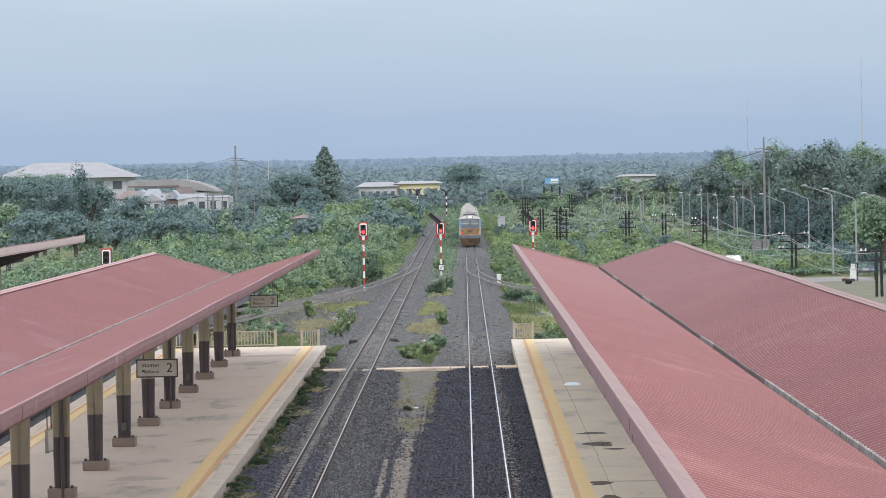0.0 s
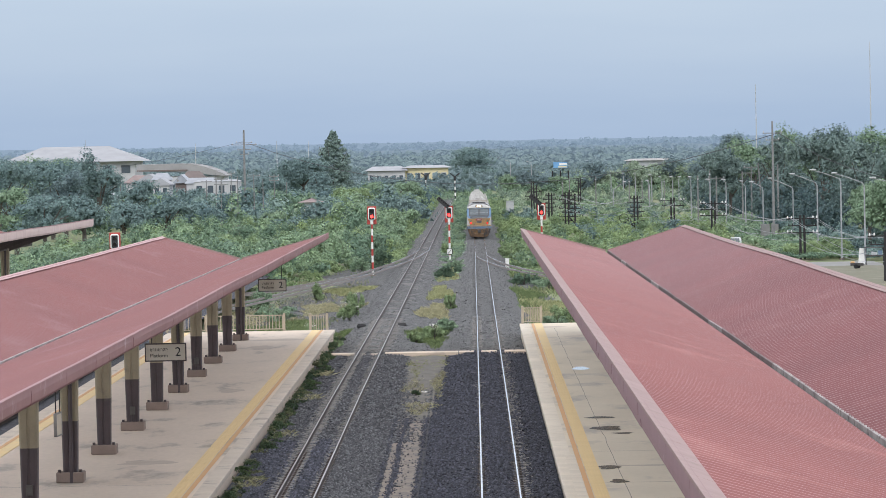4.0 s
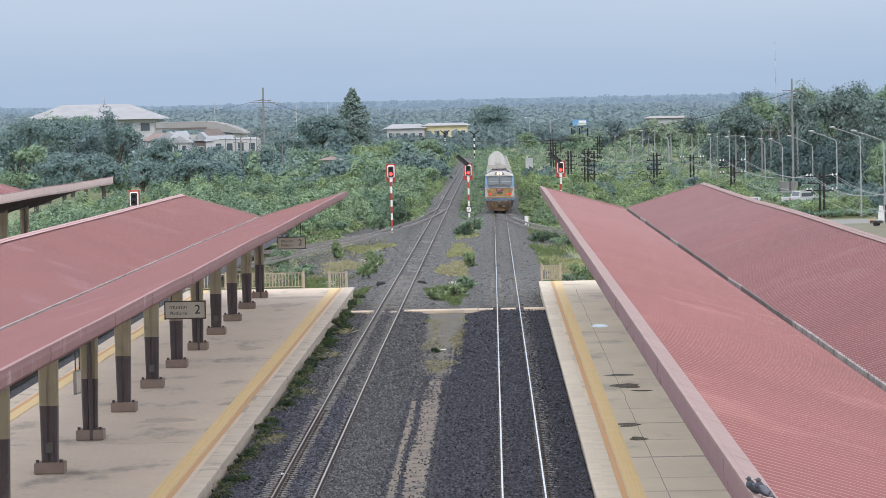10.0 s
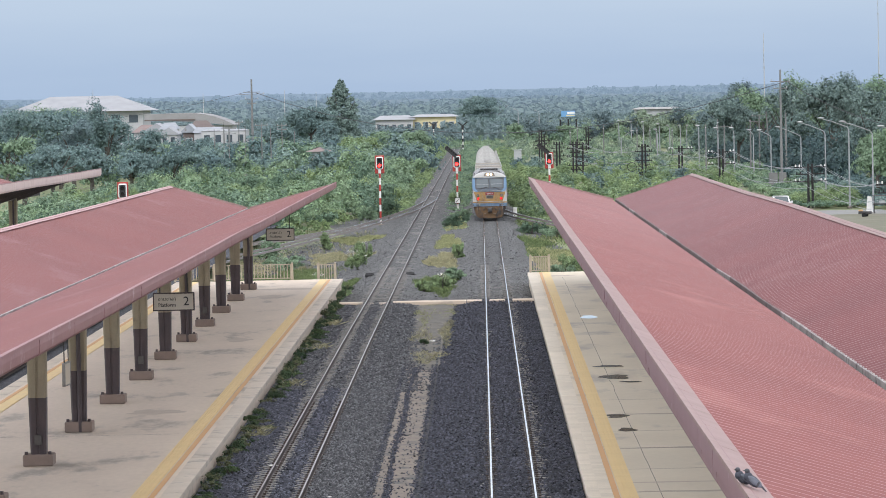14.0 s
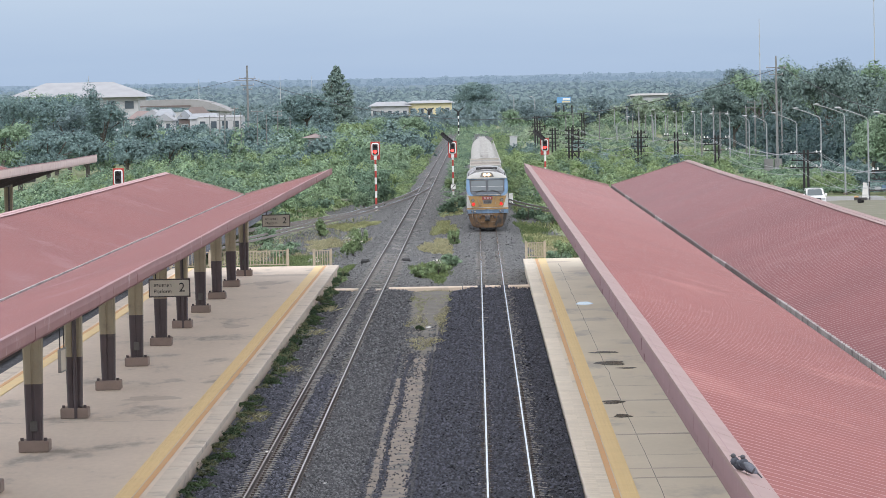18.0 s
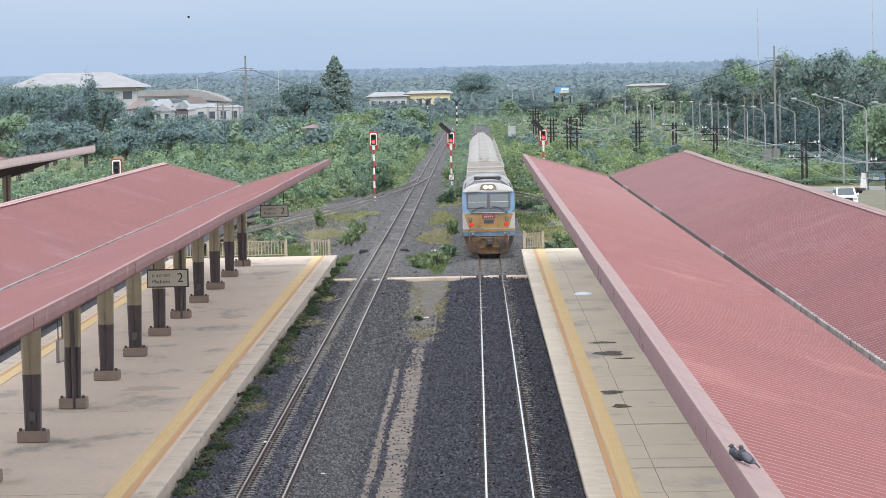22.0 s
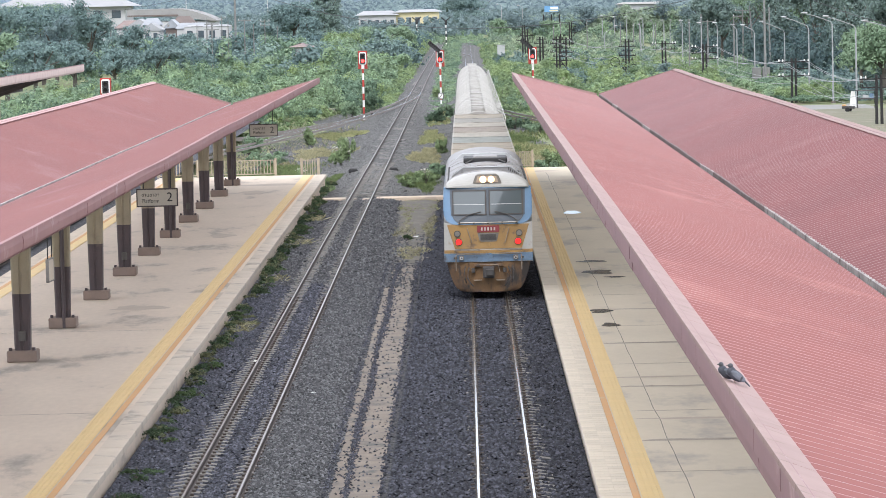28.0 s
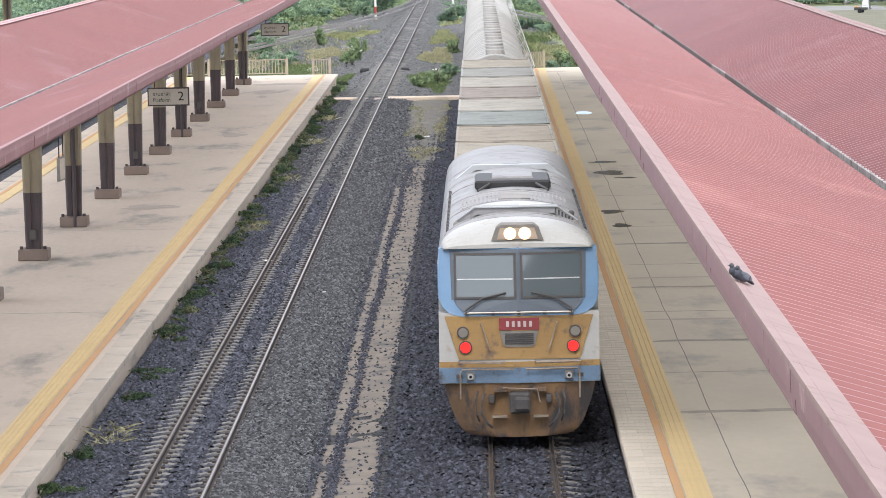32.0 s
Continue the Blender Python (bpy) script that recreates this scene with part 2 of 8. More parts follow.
M["roof_faded_lit"] = mat("faded_red_roof", (0.262, 0.094, 0.088), (0.222, 0.079, 0.075), rough=0.48, scale=0.25, fine=0.15, spot=(0.31, 0.125, 0.115), spot_at=0.57, spot_scale=0.3, stretch=(1, 0.6, 1))
M["fascia"] = mat("faded_red_flashing", (0.275, 0.152, 0.16), (0.235, 0.13, 0.138), rough=0.6, scale=1.5, spot=(0.47, 0.33, 0.32), spot_at=0.62)
M["cap"] = mat("bleached_capping", (0.325, 0.22, 0.203), (0.27, 0.18, 0.168), rough=0.75, scale=1.0, spot=(0.2, 0.14, 0.115), spot_at=0.58, spot_scale=3.0, stretch=(0.5, 1.5, 1))
M["cap_pink"] = mat("pink_capping", (0.46, 0.27, 0.265), (0.40, 0.225, 0.22), rough=0.6, scale=1.0, spot=(0.50, 0.35, 0.335), spot_at=0.58, spot_scale=2)
M["fascia_pink"] = mat("pink_flashing", (0.285, 0.135, 0.13), (0.24, 0.108, 0.107), rough=0.6, scale=1.5, spot=(0.46, 0.33, 0.315), spot_at=0.6)
# palest flashing, for the far canopy
M["fascia_bleached"] = mat("bleached_flashing", (0.72, 0.55, 0.50), (0.62, 0.46, 0.42), rough=0.6, scale=1.5, spot=(0.5, 0.3, 0.29), spot_at=0.62)
M["gutter"] = mat("weathered_gutter", (0.36, 0.34, 0.315), (0.2, 0.185, 0.175), rough=0.7, scale=1.2, spot=(0.085, 0.07, 0.066), spot_at=0.56, spot_scale=2)
M["gutter_pale"] = mat("pale_gutter_lip", (0.44, 0.41, 0.40), (0.2, 0.175, 0.175), rough=0.6, scale=1.2)
M["black"] = mat("dark_paint", (0.02, 0.02, 0.022), rough=0.6)
# unseen soffits, made pale to bounce light onto the platform decks
M["soffit"] = mat("pale_soffit_sheet", (0.55, 0.53, 0.50), (0.48, 0.46, 0.44), rough=0.5, scale=1)
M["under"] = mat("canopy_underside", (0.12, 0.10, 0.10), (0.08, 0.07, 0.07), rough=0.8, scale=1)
M["post_cream"] = mat("post_cream", (0.35, 0.295, 0.205), (0.275, 0.23, 0.165), scale=2, bump=0.1, spot=(0.22, 0.18, 0.14), spot_at=0.62)
M["post_brown"] = mat("post_brown", (0.085, 0.06, 0.062), (0.06, 0.045, 0.048), scale=2, rough=0.6, spot=(0.13, 0.10, 0.09), spot_at=0.62)
M["plinth"] = mat("post_plinth", (0.27, 0.20, 0.165), (0.22, 0.165, 0.135), scale=3)
M["white"] = mat("white_paint", (0.72, 0.72, 0.70), (0.62, 0.61, 0.58), scale=3)
M["red"] = mat("red_paint", (0.45, 0.06, 0.045), (0.36, 0.055, 0.05), scale=3)
M["asphalt"] = mat("road_asphalt", (0.24, 0.235, 0.225), (0.19, 0.185, 0.18), scale=0.6, bump=0.2)
M["steel"] = mat("galvanised_steel", (0.45, 0.46, 0.47), (0.36, 0.37, 0.38), rough=0.5, metal=0.3, scale=3)
M["pole_dark"] = mat("creosoted_pole", (0.014, 0.013, 0.014), (0.024, 0.022, 0.022), scale=3)
M["pole_grey"] = mat("concrete_pole", (0.22, 0.22, 0.215), (0.16, 0.16, 0.16), scale=2)
M["wire"] = mat("wire", (0.05, 0.05, 0.055), rough=0.6)
M["wire_pale"] = mat("aluminium_wire", (0.35, 0.36, 0.37), rough=0.5, metal=0.4)
M["cream_fence"] = mat("cream_fence", (0.41, 0.355, 0.275), (0.34, 0.29, 0.22), scale=3)
M["leaf_light"] = leaf_mat("leaf_light", (0.170, 0.245, 0.124), (0.304, 0.389, 0.203))
M["leaf"] = leaf_mat("leaf_mid", (0.158, 0.243, 0.160), (0.288, 0.386, 0.250))
# dark, shade, far, cone and deep leaves have blue distance haze in their colour
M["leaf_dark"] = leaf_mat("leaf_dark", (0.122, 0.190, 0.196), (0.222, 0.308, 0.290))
M["leaf_bush"] = leaf_mat("leaf_bush", (0.062, 0.108, 0.078), (0.135, 0.2, 0.125))
M["leaf_shade"] = leaf_mat("leaf_shade", (0.135, 0.195, 0.19), (0.235, 0.31, 0.27))
M["leaf_olive"] = leaf_mat("leaf_olive", (0.220, 0.292, 0.211), (0.352, 0.424, 0.306))
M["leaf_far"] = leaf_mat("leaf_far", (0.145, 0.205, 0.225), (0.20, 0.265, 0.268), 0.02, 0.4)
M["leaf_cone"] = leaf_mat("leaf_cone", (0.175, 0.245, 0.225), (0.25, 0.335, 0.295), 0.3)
M["leaf_deep"] = leaf_mat("leaf_deep", (0.064, 0.106, 0.112), (0.125, 0.18, 0.172))
M["leaf_near"] = leaf_mat("leaf_near", (0.055, 0.095, 0.042), (0.125, 0.185, 0.075))
M["leaf_near_pale"] = leaf_mat("leaf_near_pale", (0.12, 0.135, 0.07), (0.21, 0.22, 0.12))
M["leaf_near_dark"] = leaf_mat("leaf_near_dark", (0.035, 0.065, 0.036), (0.085, 0.13, 0.062))
M["bark"] = mat("bark", (0.06, 0.052, 0.045), (0.10, 0.088, 0.075), scale=3)
M["lamp_red"] = glow("lamp_red", (1.0, 0.022, 0.018), 6.0)
M["lamp_white"] = glow("headlamp", (1.0, 0.80, 0.52), 4.5)
M["lamp_halo"] = glow("headlamp_reflector", (1.0, 0.66, 0.36), 1.2)
M["lamp_inside"] = mat("lamp_recess", (0.42, 0.33, 0.25), (0.32, 0.25, 0.2), rough=0.35, scale=5)
M["tail_red"] = glow("tail_red", (0.9, 0.008, 0.006), 1.6)
M["lens_dark"] = mat("dark_lens", (0.02, 0.015, 0.015), rough=0.2)


def island_mat(name, c1, c2, rough=0.85):
    """Many small pieces in one mesh, each with its own shade."""
    m = bpy.data.materials.new(name)
    m.use_nodes = True
    n, l = m.node_tree.nodes, m.node_tree.links
    b = n["Principled BSDF"]
    geo = n.new("ShaderNodeNewGeometry")
    ramp = n.new("ShaderNodeValToRGB")
    ramp.color_ramp.elements[0].color, ramp.color_ramp.elements[1].color = (*c1, 1), (*c2, 1)
    e = ramp.color_ramp.elements.new(0.65)
    e.color = (*[0.65 * p + 0.35 * q for p, q in zip(c1, c2)], 1)
    l.new(geo.outputs["Random Per Island"], ramp.inputs[0])
    l.new(ramp.outputs[0], b.inputs["Base Color"])
    b.inputs["Roughness"].default_value = rough
    return m


# ---- mesh helpers ----
def mesh_of(name, verts, faces, material=None):
    me = bpy.data.meshes.new(name)
    me.from_pydata(verts, [], faces)
    me.update()
    if material:
        me.materials.append(material)
    return me


def part(name, bm, material, parent=None, label=""):
    me = bpy.data.meshes.new(name)
    bm.to_mesh(me)
    bm.free()
    me.materials.append(material)
    ob = new(name, me)
    if parent:
        ob.parent = parent
    if label:
        ob["label"] = label
    return ob


def share(name, me, parent, m=None):
    ob = new(name, me)
    ob.parent = parent
    if m is not None:
        ob.matrix_basis = m
    return ob


def thing(name, label, category, m=None, group="", kind=""):
    ob = new(name)
    ob.empty_display_size = 0.3
    if m is not None:
        ob.matrix_basis = m
    return tagged(ob, label, category, group, kind)


def add_box(bm, x0, x1, y0, y1, z0, z1, bevel=0.0):
    vs = [bm.verts.new(p) for p in ((x0, y0, z0), (x1, y0, z0), (x1, y1, z0), (x0, y1, z0), (x0, y0, z1), (x1, y0, z1), (x1, y1, z1), (x0, y1, z1))]
    fs = [bm.faces.new([vs[i] for i in q]) for q in ((3, 2, 1, 0), (4, 5, 6, 7), (0, 1, 5, 4), (1, 2, 6, 5), (2, 3, 7, 6), (3, 0, 4, 7))]
    if bevel:
        es = {e for f in fs for e in f.edges}
        bmesh.ops.bevel(bm, geom=list(es), offset=bevel, segments=1, affect="EDGES", profile=0.5)
    return bm


def box(x0, x1, y0, y1, z0, z1, bevel=0.0):
    return add_box(bmesh.new(), x0, x1, y0, y1, z0, z1, bevel)


def add_rod(bm, a, b, r0, r1=None, n=8):
    """A tapered round bar from a to b."""
    a, b = Vector(a), Vector(b)
    r1 = r0 if r1 is None else r1
    q = (b - a).to_track_quat("Z", "Y").to_matrix()
    rings = []
    for p, r in ((a, r0), (b, r1)):
        rings.append([bm.verts.new(p + q @ Vector((r * math.cos(2 * math.pi * i / n), r * math.sin(2 * math.pi * i / n), 0))) for i in range(n)])
    for i in range(n):
        bm.faces.new((rings[0][i], rings[0][(i + 1) % n], rings[1][(i + 1) % n], rings[1][i]))
    bm.faces.new(rings[0][::-1])
    bm.faces.new(rings[1])
    return bm


def rod(a, b, r0, r1=None, n=8):
    return add_rod(bmesh.new(), a, b, r0, r1, n)


def add_disc(bm, c, r, depth, n=20, axis=(0, -1, 0)):
    """A short cylinder whose face looks along axis."""
    c = Vector(c)
    return add_rod(bm, c, c + Vector(axis) * depth, r, r, n)


def prism(profile, y0, y1, close=True):
    """Extrude a profile of (x, z) from y0 to y1."""
    bm = bmesh.new()
    a = [bm.verts.new((x, y0, z)) for x, z in profile]
    b = [bm.verts.new((x, y1, z)) for x, z in profile]
    k = len(profile)
    for i in range(k):
        bm.faces.new((a[i], a[(i + 1) % k], b[(i + 1) % k], b[i]))
    if close:
        bm.faces.new(a[::-1])
        bm.faces.new(b)
    bmesh.ops.recalc_face_normals(bm, faces=bm.faces)
    return bm


def add_path(bm, pts, r, n=5):
    """One round bar along a bent line."""
    ps = [Vector(p) for p in pts]
    rings = []
    for i, p in enumerate(ps):
        d = (ps[min(i + 1, len(ps) - 1)] - ps[max(i - 1, 0)]).normalized()
        u = d.cross(Vector((0, 0, 1)) if abs(d.z) < 0.95 else Vector((0, 1, 0))).normalized()
        v = d.cross(u)
        rings.append([bm.verts.new(p + r * (math.cos(2 * math.pi * k / n) * u + math.sin(2 * math.pi * k / n) * v)) for k in range(n)])
    for a, b in zip(rings, rings[1:]):
        for k in range(n):
            bm.faces.new((a[k], a[(k + 1) % n], b[(k + 1) % n], b[k]))
    bm.faces.new(rings[0][::-1])
    bm.faces.new(rings[-1])
    return bm
# ---- ground, track bed, platforms ----
XR, XL, XS, XT = 0.62, -5.15, -18.0, -23.0      # track centres
PLAT = 0.2                                      # platform height over the rails


def fall(y):
    """The line runs level through the station, then falls gently and levels out far away."""
    return -0.003 * max(0.0, min(y, 700) - 150)


def sheet(name, xs, ys, height, material):
    """A grid over xs, ys with a height function."""
    verts = [(x, y, height(x, y)) for y in ys for x in xs]
    k = len(xs)
    faces = [(j * k + i, j * k + i + 1, (j + 1) * k + i + 1, (j + 1) * k + i) for j in range(len(ys) - 1) for i in range(k - 1)]
    return new(name, mesh_of(name, verts, faces, material))


def steps(a, b, d):
    k = max(1, round((b - a) / d))
    return [a + (b - a) * i / k for i in range(k + 1)]


def lump(x, y, s=1.0):
    return noise.noise((x * s, y * s, 3.7))


def ground_z(x, y):
    return -0.85 + 0.12 * lump(x, y, 0.05) if y < 900 else -0.85


tagged(sheet("ground", steps(-1500, -80, 200) + steps(-70, 90, 5) + steps(110, 1500, 200), steps(-300, 150, 90) + steps(160, 700, 9) + steps(800, 4900, 400), ground_z,
             M["grass_ground"]), "rough grassy ground with bare patches", "ground", kind="structure")


def bed_z(x):
    pts = ((-7.5, -0.2), (-6.4, -0.16), (-6.1, -0.18), (-5.45, -0.175), (-5.3, -0.125), (-5.05, -0.12), (-4.95, -0.168), (-4.6, -0.168), (-4.48, -0.13), (-4.2, -0.125), (-3.6, -0.17), (-3.0, -0.29), (-1.6, -0.29), (-0.9, -0.22), (-0.5, -0.13), (0.1, -0.125), (1.1, -0.125), (1.3, -0.15), (1.75, -0.17), (2.5, -0.2))
    return float(np.interp(x, [p[0] for p in pts], [p[1] for p in pts]))


def rough_bed(x, y):
    return bed_z(x) + 0.025 * lump(x, y, 1.1) + 0.018 * lump(x, y, 4.3) + 0.012 * lump(x + 9, y, 9.0)


tagged(sheet("ballast_mid", steps(-7.4, -4.6, 0.16), steps(40, 182, 0.3), rough_bed, M["ballast_mid"]), "dark grey ballast beside the platform", "ballast", kind="structure")
tagged(sheet("ballast_grey", steps(-4.6, -1.75, 0.16), steps(40, 182, 0.3), rough_bed, M["ballast"]), "grey crushed-stone ballast under the track", "ballast", kind="structure")
tagged(sheet("ballast_dark", steps(-1.75, 2.38, 0.16), steps(40, 182, 0.3), rough_bed, M["ballast_dark"]), "dark fresh ballast under the main track", "ballast", kind="structure")


def outer_bed(x, y):
    base = np.interp(x, (-14, -9.5, -7.4, -6.3, -4.1, -3.0, -1.6, -0.6, 1.9, 3.1, 6), (-0.9, -0.75, -0.6, -0.16, -0.16, -0.42, -0.42, -0.14, -0.14, -0.62, -0.9))
    return float(base) + 0.03 * lump(x, y, 0.9) + 0.02 * lump(x, y, 3.0)


tagged(sheet("ballast_outer", steps(-14, 6, 0.35), steps(182, 420, 1.0) + steps(430, 900, 20), outer_bed, M["ballast_outer"]), "grey ballast beyond the platforms", "ballast", kind="structure")
tagged(sheet("siding_bed", steps(-25, -16.2, 0.6), steps(40, 300, 2.0), lambda x, y: -0.2 + 0.03 * lump(x, y, 0.8), M["ballast_mid"]), "gravelly siding bed", "ballast", kind="structure")


def strip_z(x, y):
    return -0.268 + 0.03 * lump(x, y, 0.9) - 0.10 * max(0.0, abs(x + 2.43) - 0.40 - 0.1 * lump(1, y, 1.1))


tagged(sheet("drain_cover", [-2.98 + 0.11 * i for i in range(11)], steps(40, 139, 0.35), strip_z, M["concrete_strip"]), "worn concrete drain cover between the tracks", "drain cover", kind="structure")

tagged(sheet("soil_strip", [-3.25 + 0.2 * i for i in range(10)], steps(139, 181.4, 0.4), lambda x, y: -0.272 + 0.03 * lump(x, y, 1.3) - 0.12 * max(0.0, abs(x + 2.35) - 0.55 - 0.25 * lump(3, y, 0.5)), M["soil"]), "bare soil between the tracks", "soil", kind="structure")

XE1, XE2 = 2.34, -7.43                          # platform edges beside the tracks
for nm, x0, x1, y1, lab in (("platform_1", XE1, 14.5, 202.4, "low concrete platform with a tactile yellow edge"),
                            ("platform_2", -16.25, XE2, 199.6, "low concrete island platform with yellow edges"),
                            ("platform_3", -33.5, -24.8, 250, "low concrete platform")):
    p = tagged(new(nm), lab, "platform", kind="structure")
    part("deck", box(x0 + 0.06, x1 - 0.06, 5, y1 - 0.05, -0.9, PLAT - 0.006), M["concrete" if nm == "platform_1" else "concrete_island"], p)
    for sx in (x0, x1 - 0.5) if nm != "platform_1" else (x0,):
        for ys in steps(5, y1, 3.0)[:-1]:
            part("edge_slab", box(sx, sx + 0.5, ys + 0.012, ys + 2.96, PLAT - 0.16, PLAT, 0.012), M["edge_tile" if nm == "platform_1" else "edge_island"], p)


def track(name, x, y0, y1, count, material_rail=None, label=""):
    """Two rails on sleepers; the nearest sleepers are pieces of their own."""
    t = tagged(new(name), label or "straight metre-gauge track", "track", kind="structure")
    hw = 0.019 if material_rail else 0.023
    prof = [(-0.065, -0.14), (0.065, -0.14), (0.06, -0.125), (0.012, -0.11), (0.012, -0.04), (0.037, -0.03), (0.037, -0.006), (0.034, -0.003), (hw, 0), (-hw, 0), (-0.034, -0.003), (-0.037, -0.006), (-0.037, -0.03),
            (-0.012, -0.04), (-0.012, -0.11), (-0.06, -0.125)]
    for s in (-0.535, 0.535):
        bm = prism([(x + s + a, b) for a, b in prof], y0, y1)
        for yc in (150, 430, 700):
            if yc < y1:
                bmesh.ops.bisect_plane(bm, geom=list(bm.verts) + list(bm.edges) + list(bm.faces), plane_co=(0, yc, 0), plane_no=(0, 1, 0))
        ob = part("rail", bm, M["rail_side"], t)
        ob.data.materials.append(material_rail or M["rail_top"])
        for f in ob.data.polygons:
            if f.center.z > -0.0004 and f.normal.z > 0.97:
                f.material_index = 1
    if count:
        bm = bmesh.new()
        prof2 = [(-1.0, -0.06), (-0.72, -0.015), (-0.35, -0.015), (-0.2, -0.045), (0.2, -0.045), (0.35, -0.015), (0.72, -0.015), (1.0, -0.06)]
        a = [bm.verts.new((u, -0.11, w)) for u, w in prof2]
        b = [bm.verts.new((u, 0.11, w)) for u, w in prof2]
        c = [bm.verts.new((u, -0.14, -0.25)) for u, w in prof2]
        d = [bm.verts.new((u, 0.14, -0.25)) for u, w in prof2]
        for i in range(7):
            bm.faces.new((a[i], a[i + 1], b[i + 1], b[i]))
            bm.faces.new((c[i], c[i + 1], a[i + 1], a[i]))
            bm.faces.new((b[i], b[i + 1], d[i + 1], d[i]))
        bm.faces.new((c[0], a[0], b[0], d[0]))
        bm.faces.new((a[7], c[7], d[7], b[7]))
        bmesh.ops.recalc_face_normals(bm, faces=bm.faces)
        me = bpy.data.meshes.new("sleeper")
        bm.to_mesh(me)
        bm.free()
        me.materials.append(M["sleeper"])
        rnd = random.Random(name)
        for i in range(count):
            y = 55 + 0.566 * i
            share("sleeper", me, t, pose(x + rnd.uniform(-0.02, 0.02), y, -0.105 + rnd.uniform(-0.012, 0.006), 0, 0, rnd.uniform(-0.5, 0.5)))
        rest = bmesh.new()
        for i in range(count, count + 420):
            add_box(rest, x - 1, x + 1, 55 + 0.566 * i - 0.12, 55 + 0.566 * i + 0.12, -0.3, -0.165)
        tagged(part("sleeper_row", rest, M["sleeper"], t), kind="stuff")
    # fastening clips along both rails, too small to pick apart
    clips = bmesh.new()
    for i in range(120):
        for s in (-0.535, 0.535):
            for o in (-0.11, 0.11):
                add_box(clips, x + s + o - 0.035, x + s + o + 0.035, 55 + 0.566 * i - 0.04, 55 + 0.566 * i + 0.04, -0.14, -0.085)
    if count:
        tagged(part("rail_clip", clips, M["rail_side"], t), kind="stuff")
    else:
        clips.free()
    return t


track("track_main", XR, 40, 900, 300, label="straight metre-gauge track with bright rail heads")
track("track_loop", XL, 40, 900, 300, M["rail_worn"], label="straight metre-gauge track on concrete sleepers")
track("track_side", XS, 40, 240, 0)
track("track_far", XT, 40, 240, 0)


def curved_rails(name, pts, label):
    """A turnout branch: two rails that follow a centre line, with sleepers."""
    t = tagged(new(name), label, "track", kind="structure")
    ps = [Vector(p) for p in pts]
    fine = []
    for i in range(len(ps) - 1):
        p0, p1, p2, p3 = ps[max(i - 1, 0)], ps[i], ps[i + 1], ps[min(i + 2, len(ps) - 1)]
        for k in range(8):
            u = k / 8
            fine.append(0.5 * (2 * p1 + (p2 - p0) * u + (2 * p0 - 5 * p1 + 4 * p2 - p3) * u * u + (3 * p1 - p0 - 3 * p2 + p3) * u ** 3))
    fine.append(ps[-1])
    for s in (-0.535, 0.535):
        bm = bmesh.new()
        ring = []
        for i, p in enumerate(fine):
            d = (fine[min(i + 1, len(fine) - 1)] - fine[max(i - 1, 0)]).normalized()
            r = Vector((d.y, -d.x, 0))
            c = p + r * s
            ring.append([bm.verts.new(c + r * a + Vector((0, 0, b))) for a, b in ((-0.06, -0.14), (-0.034, -0.03), (-0.03, 0.003), (0.03, 0.003), (0.034, -0.03), (0.06, -0.14))])
        for a, b in zip(ring, ring[1:]):
            for i in range(5):
                bm.faces.new((a[i], a[i + 1], b[i + 1], b[i]))
        bmesh.ops.recalc_face_normals(bm, faces=bm.faces)
        ob = part("rail", bm, M["rail_rust"], t)
        ob.data.materials.append(M["rail_top"])
        for f in ob.data.polygons:
            if abs(f.normal.z) > 0.9:
                f.material_index = 1
    return t


curved_rails("turnout_left", [(XL, 395, 0), (XL - 0.15, 378, 0), (-6.6, 345, 0), (-9.4, 305, 0), (-12.6, 272, 0), (-16.2, 240, 0), (XS, 222, 0)], "turnout branch curving to the siding")
curved_rails("siding_left", [(-9.4, 305, -0.02), (-13.5, 280, -0.02), (-18.8, 258, -0.02), (XT, 238, -0.02)], "second siding branch")
curved_rails("turnout_right", [(XR, 372, 0), (XR + 0.2, 355, 0), (2.2, 330, 0), (4.6, 306, 0), (7.8, 285, 0), (12, 262, 0)], "turnout branch curving behind the platform")
curved_rails("crossover", [(XR, 640, 0), (XR - 0.3, 662, 0), (-1.2, 690, 0), (-3.4, 722, 0), (XL + 0.3, 748, 0), (XL, 770, 0)], "crossover between the two tracks")

# walkway slab across the tracks at the platform ends
xw = thing("walkway", "pale concrete walkway across the tracks", "walkway", kind="structure")
for a, b in ((-7.9, XL - 0.72), (XL - 0.40, XL + 0.40), (XL + 0.72, -0.85), (-0.85, XR - 0.72), (XR - 0.40, XR + 0.40), (XR + 0.72, 2.4)):
    part("slab", box(a + 0.02, b - 0.02, 182.0, 183.3, -0.3, -0.11 if abs((a + b) / 2 - XL) < 0.6 else -0.06, 0.015), M["concrete_island"], xw)
# ---- canopies ----
M["gutter_stained"] = mat("rust_stained_gutter", (0.16, 0.125, 0.115), (0.085, 0.066, 0.062), rough=0.8, scale=1.4, spot=(0.26, 0.235, 0.22), spot_at=0.6, spot_scale=1.8)
# near-black colour puts the trough's shade into the gutter; also on switch boxes
M["gutter_dark"] = mat("stained_gutter", (0.07, 0.062, 0.06), (0.12, 0.11, 0.10), rough=0.8, scale=2)

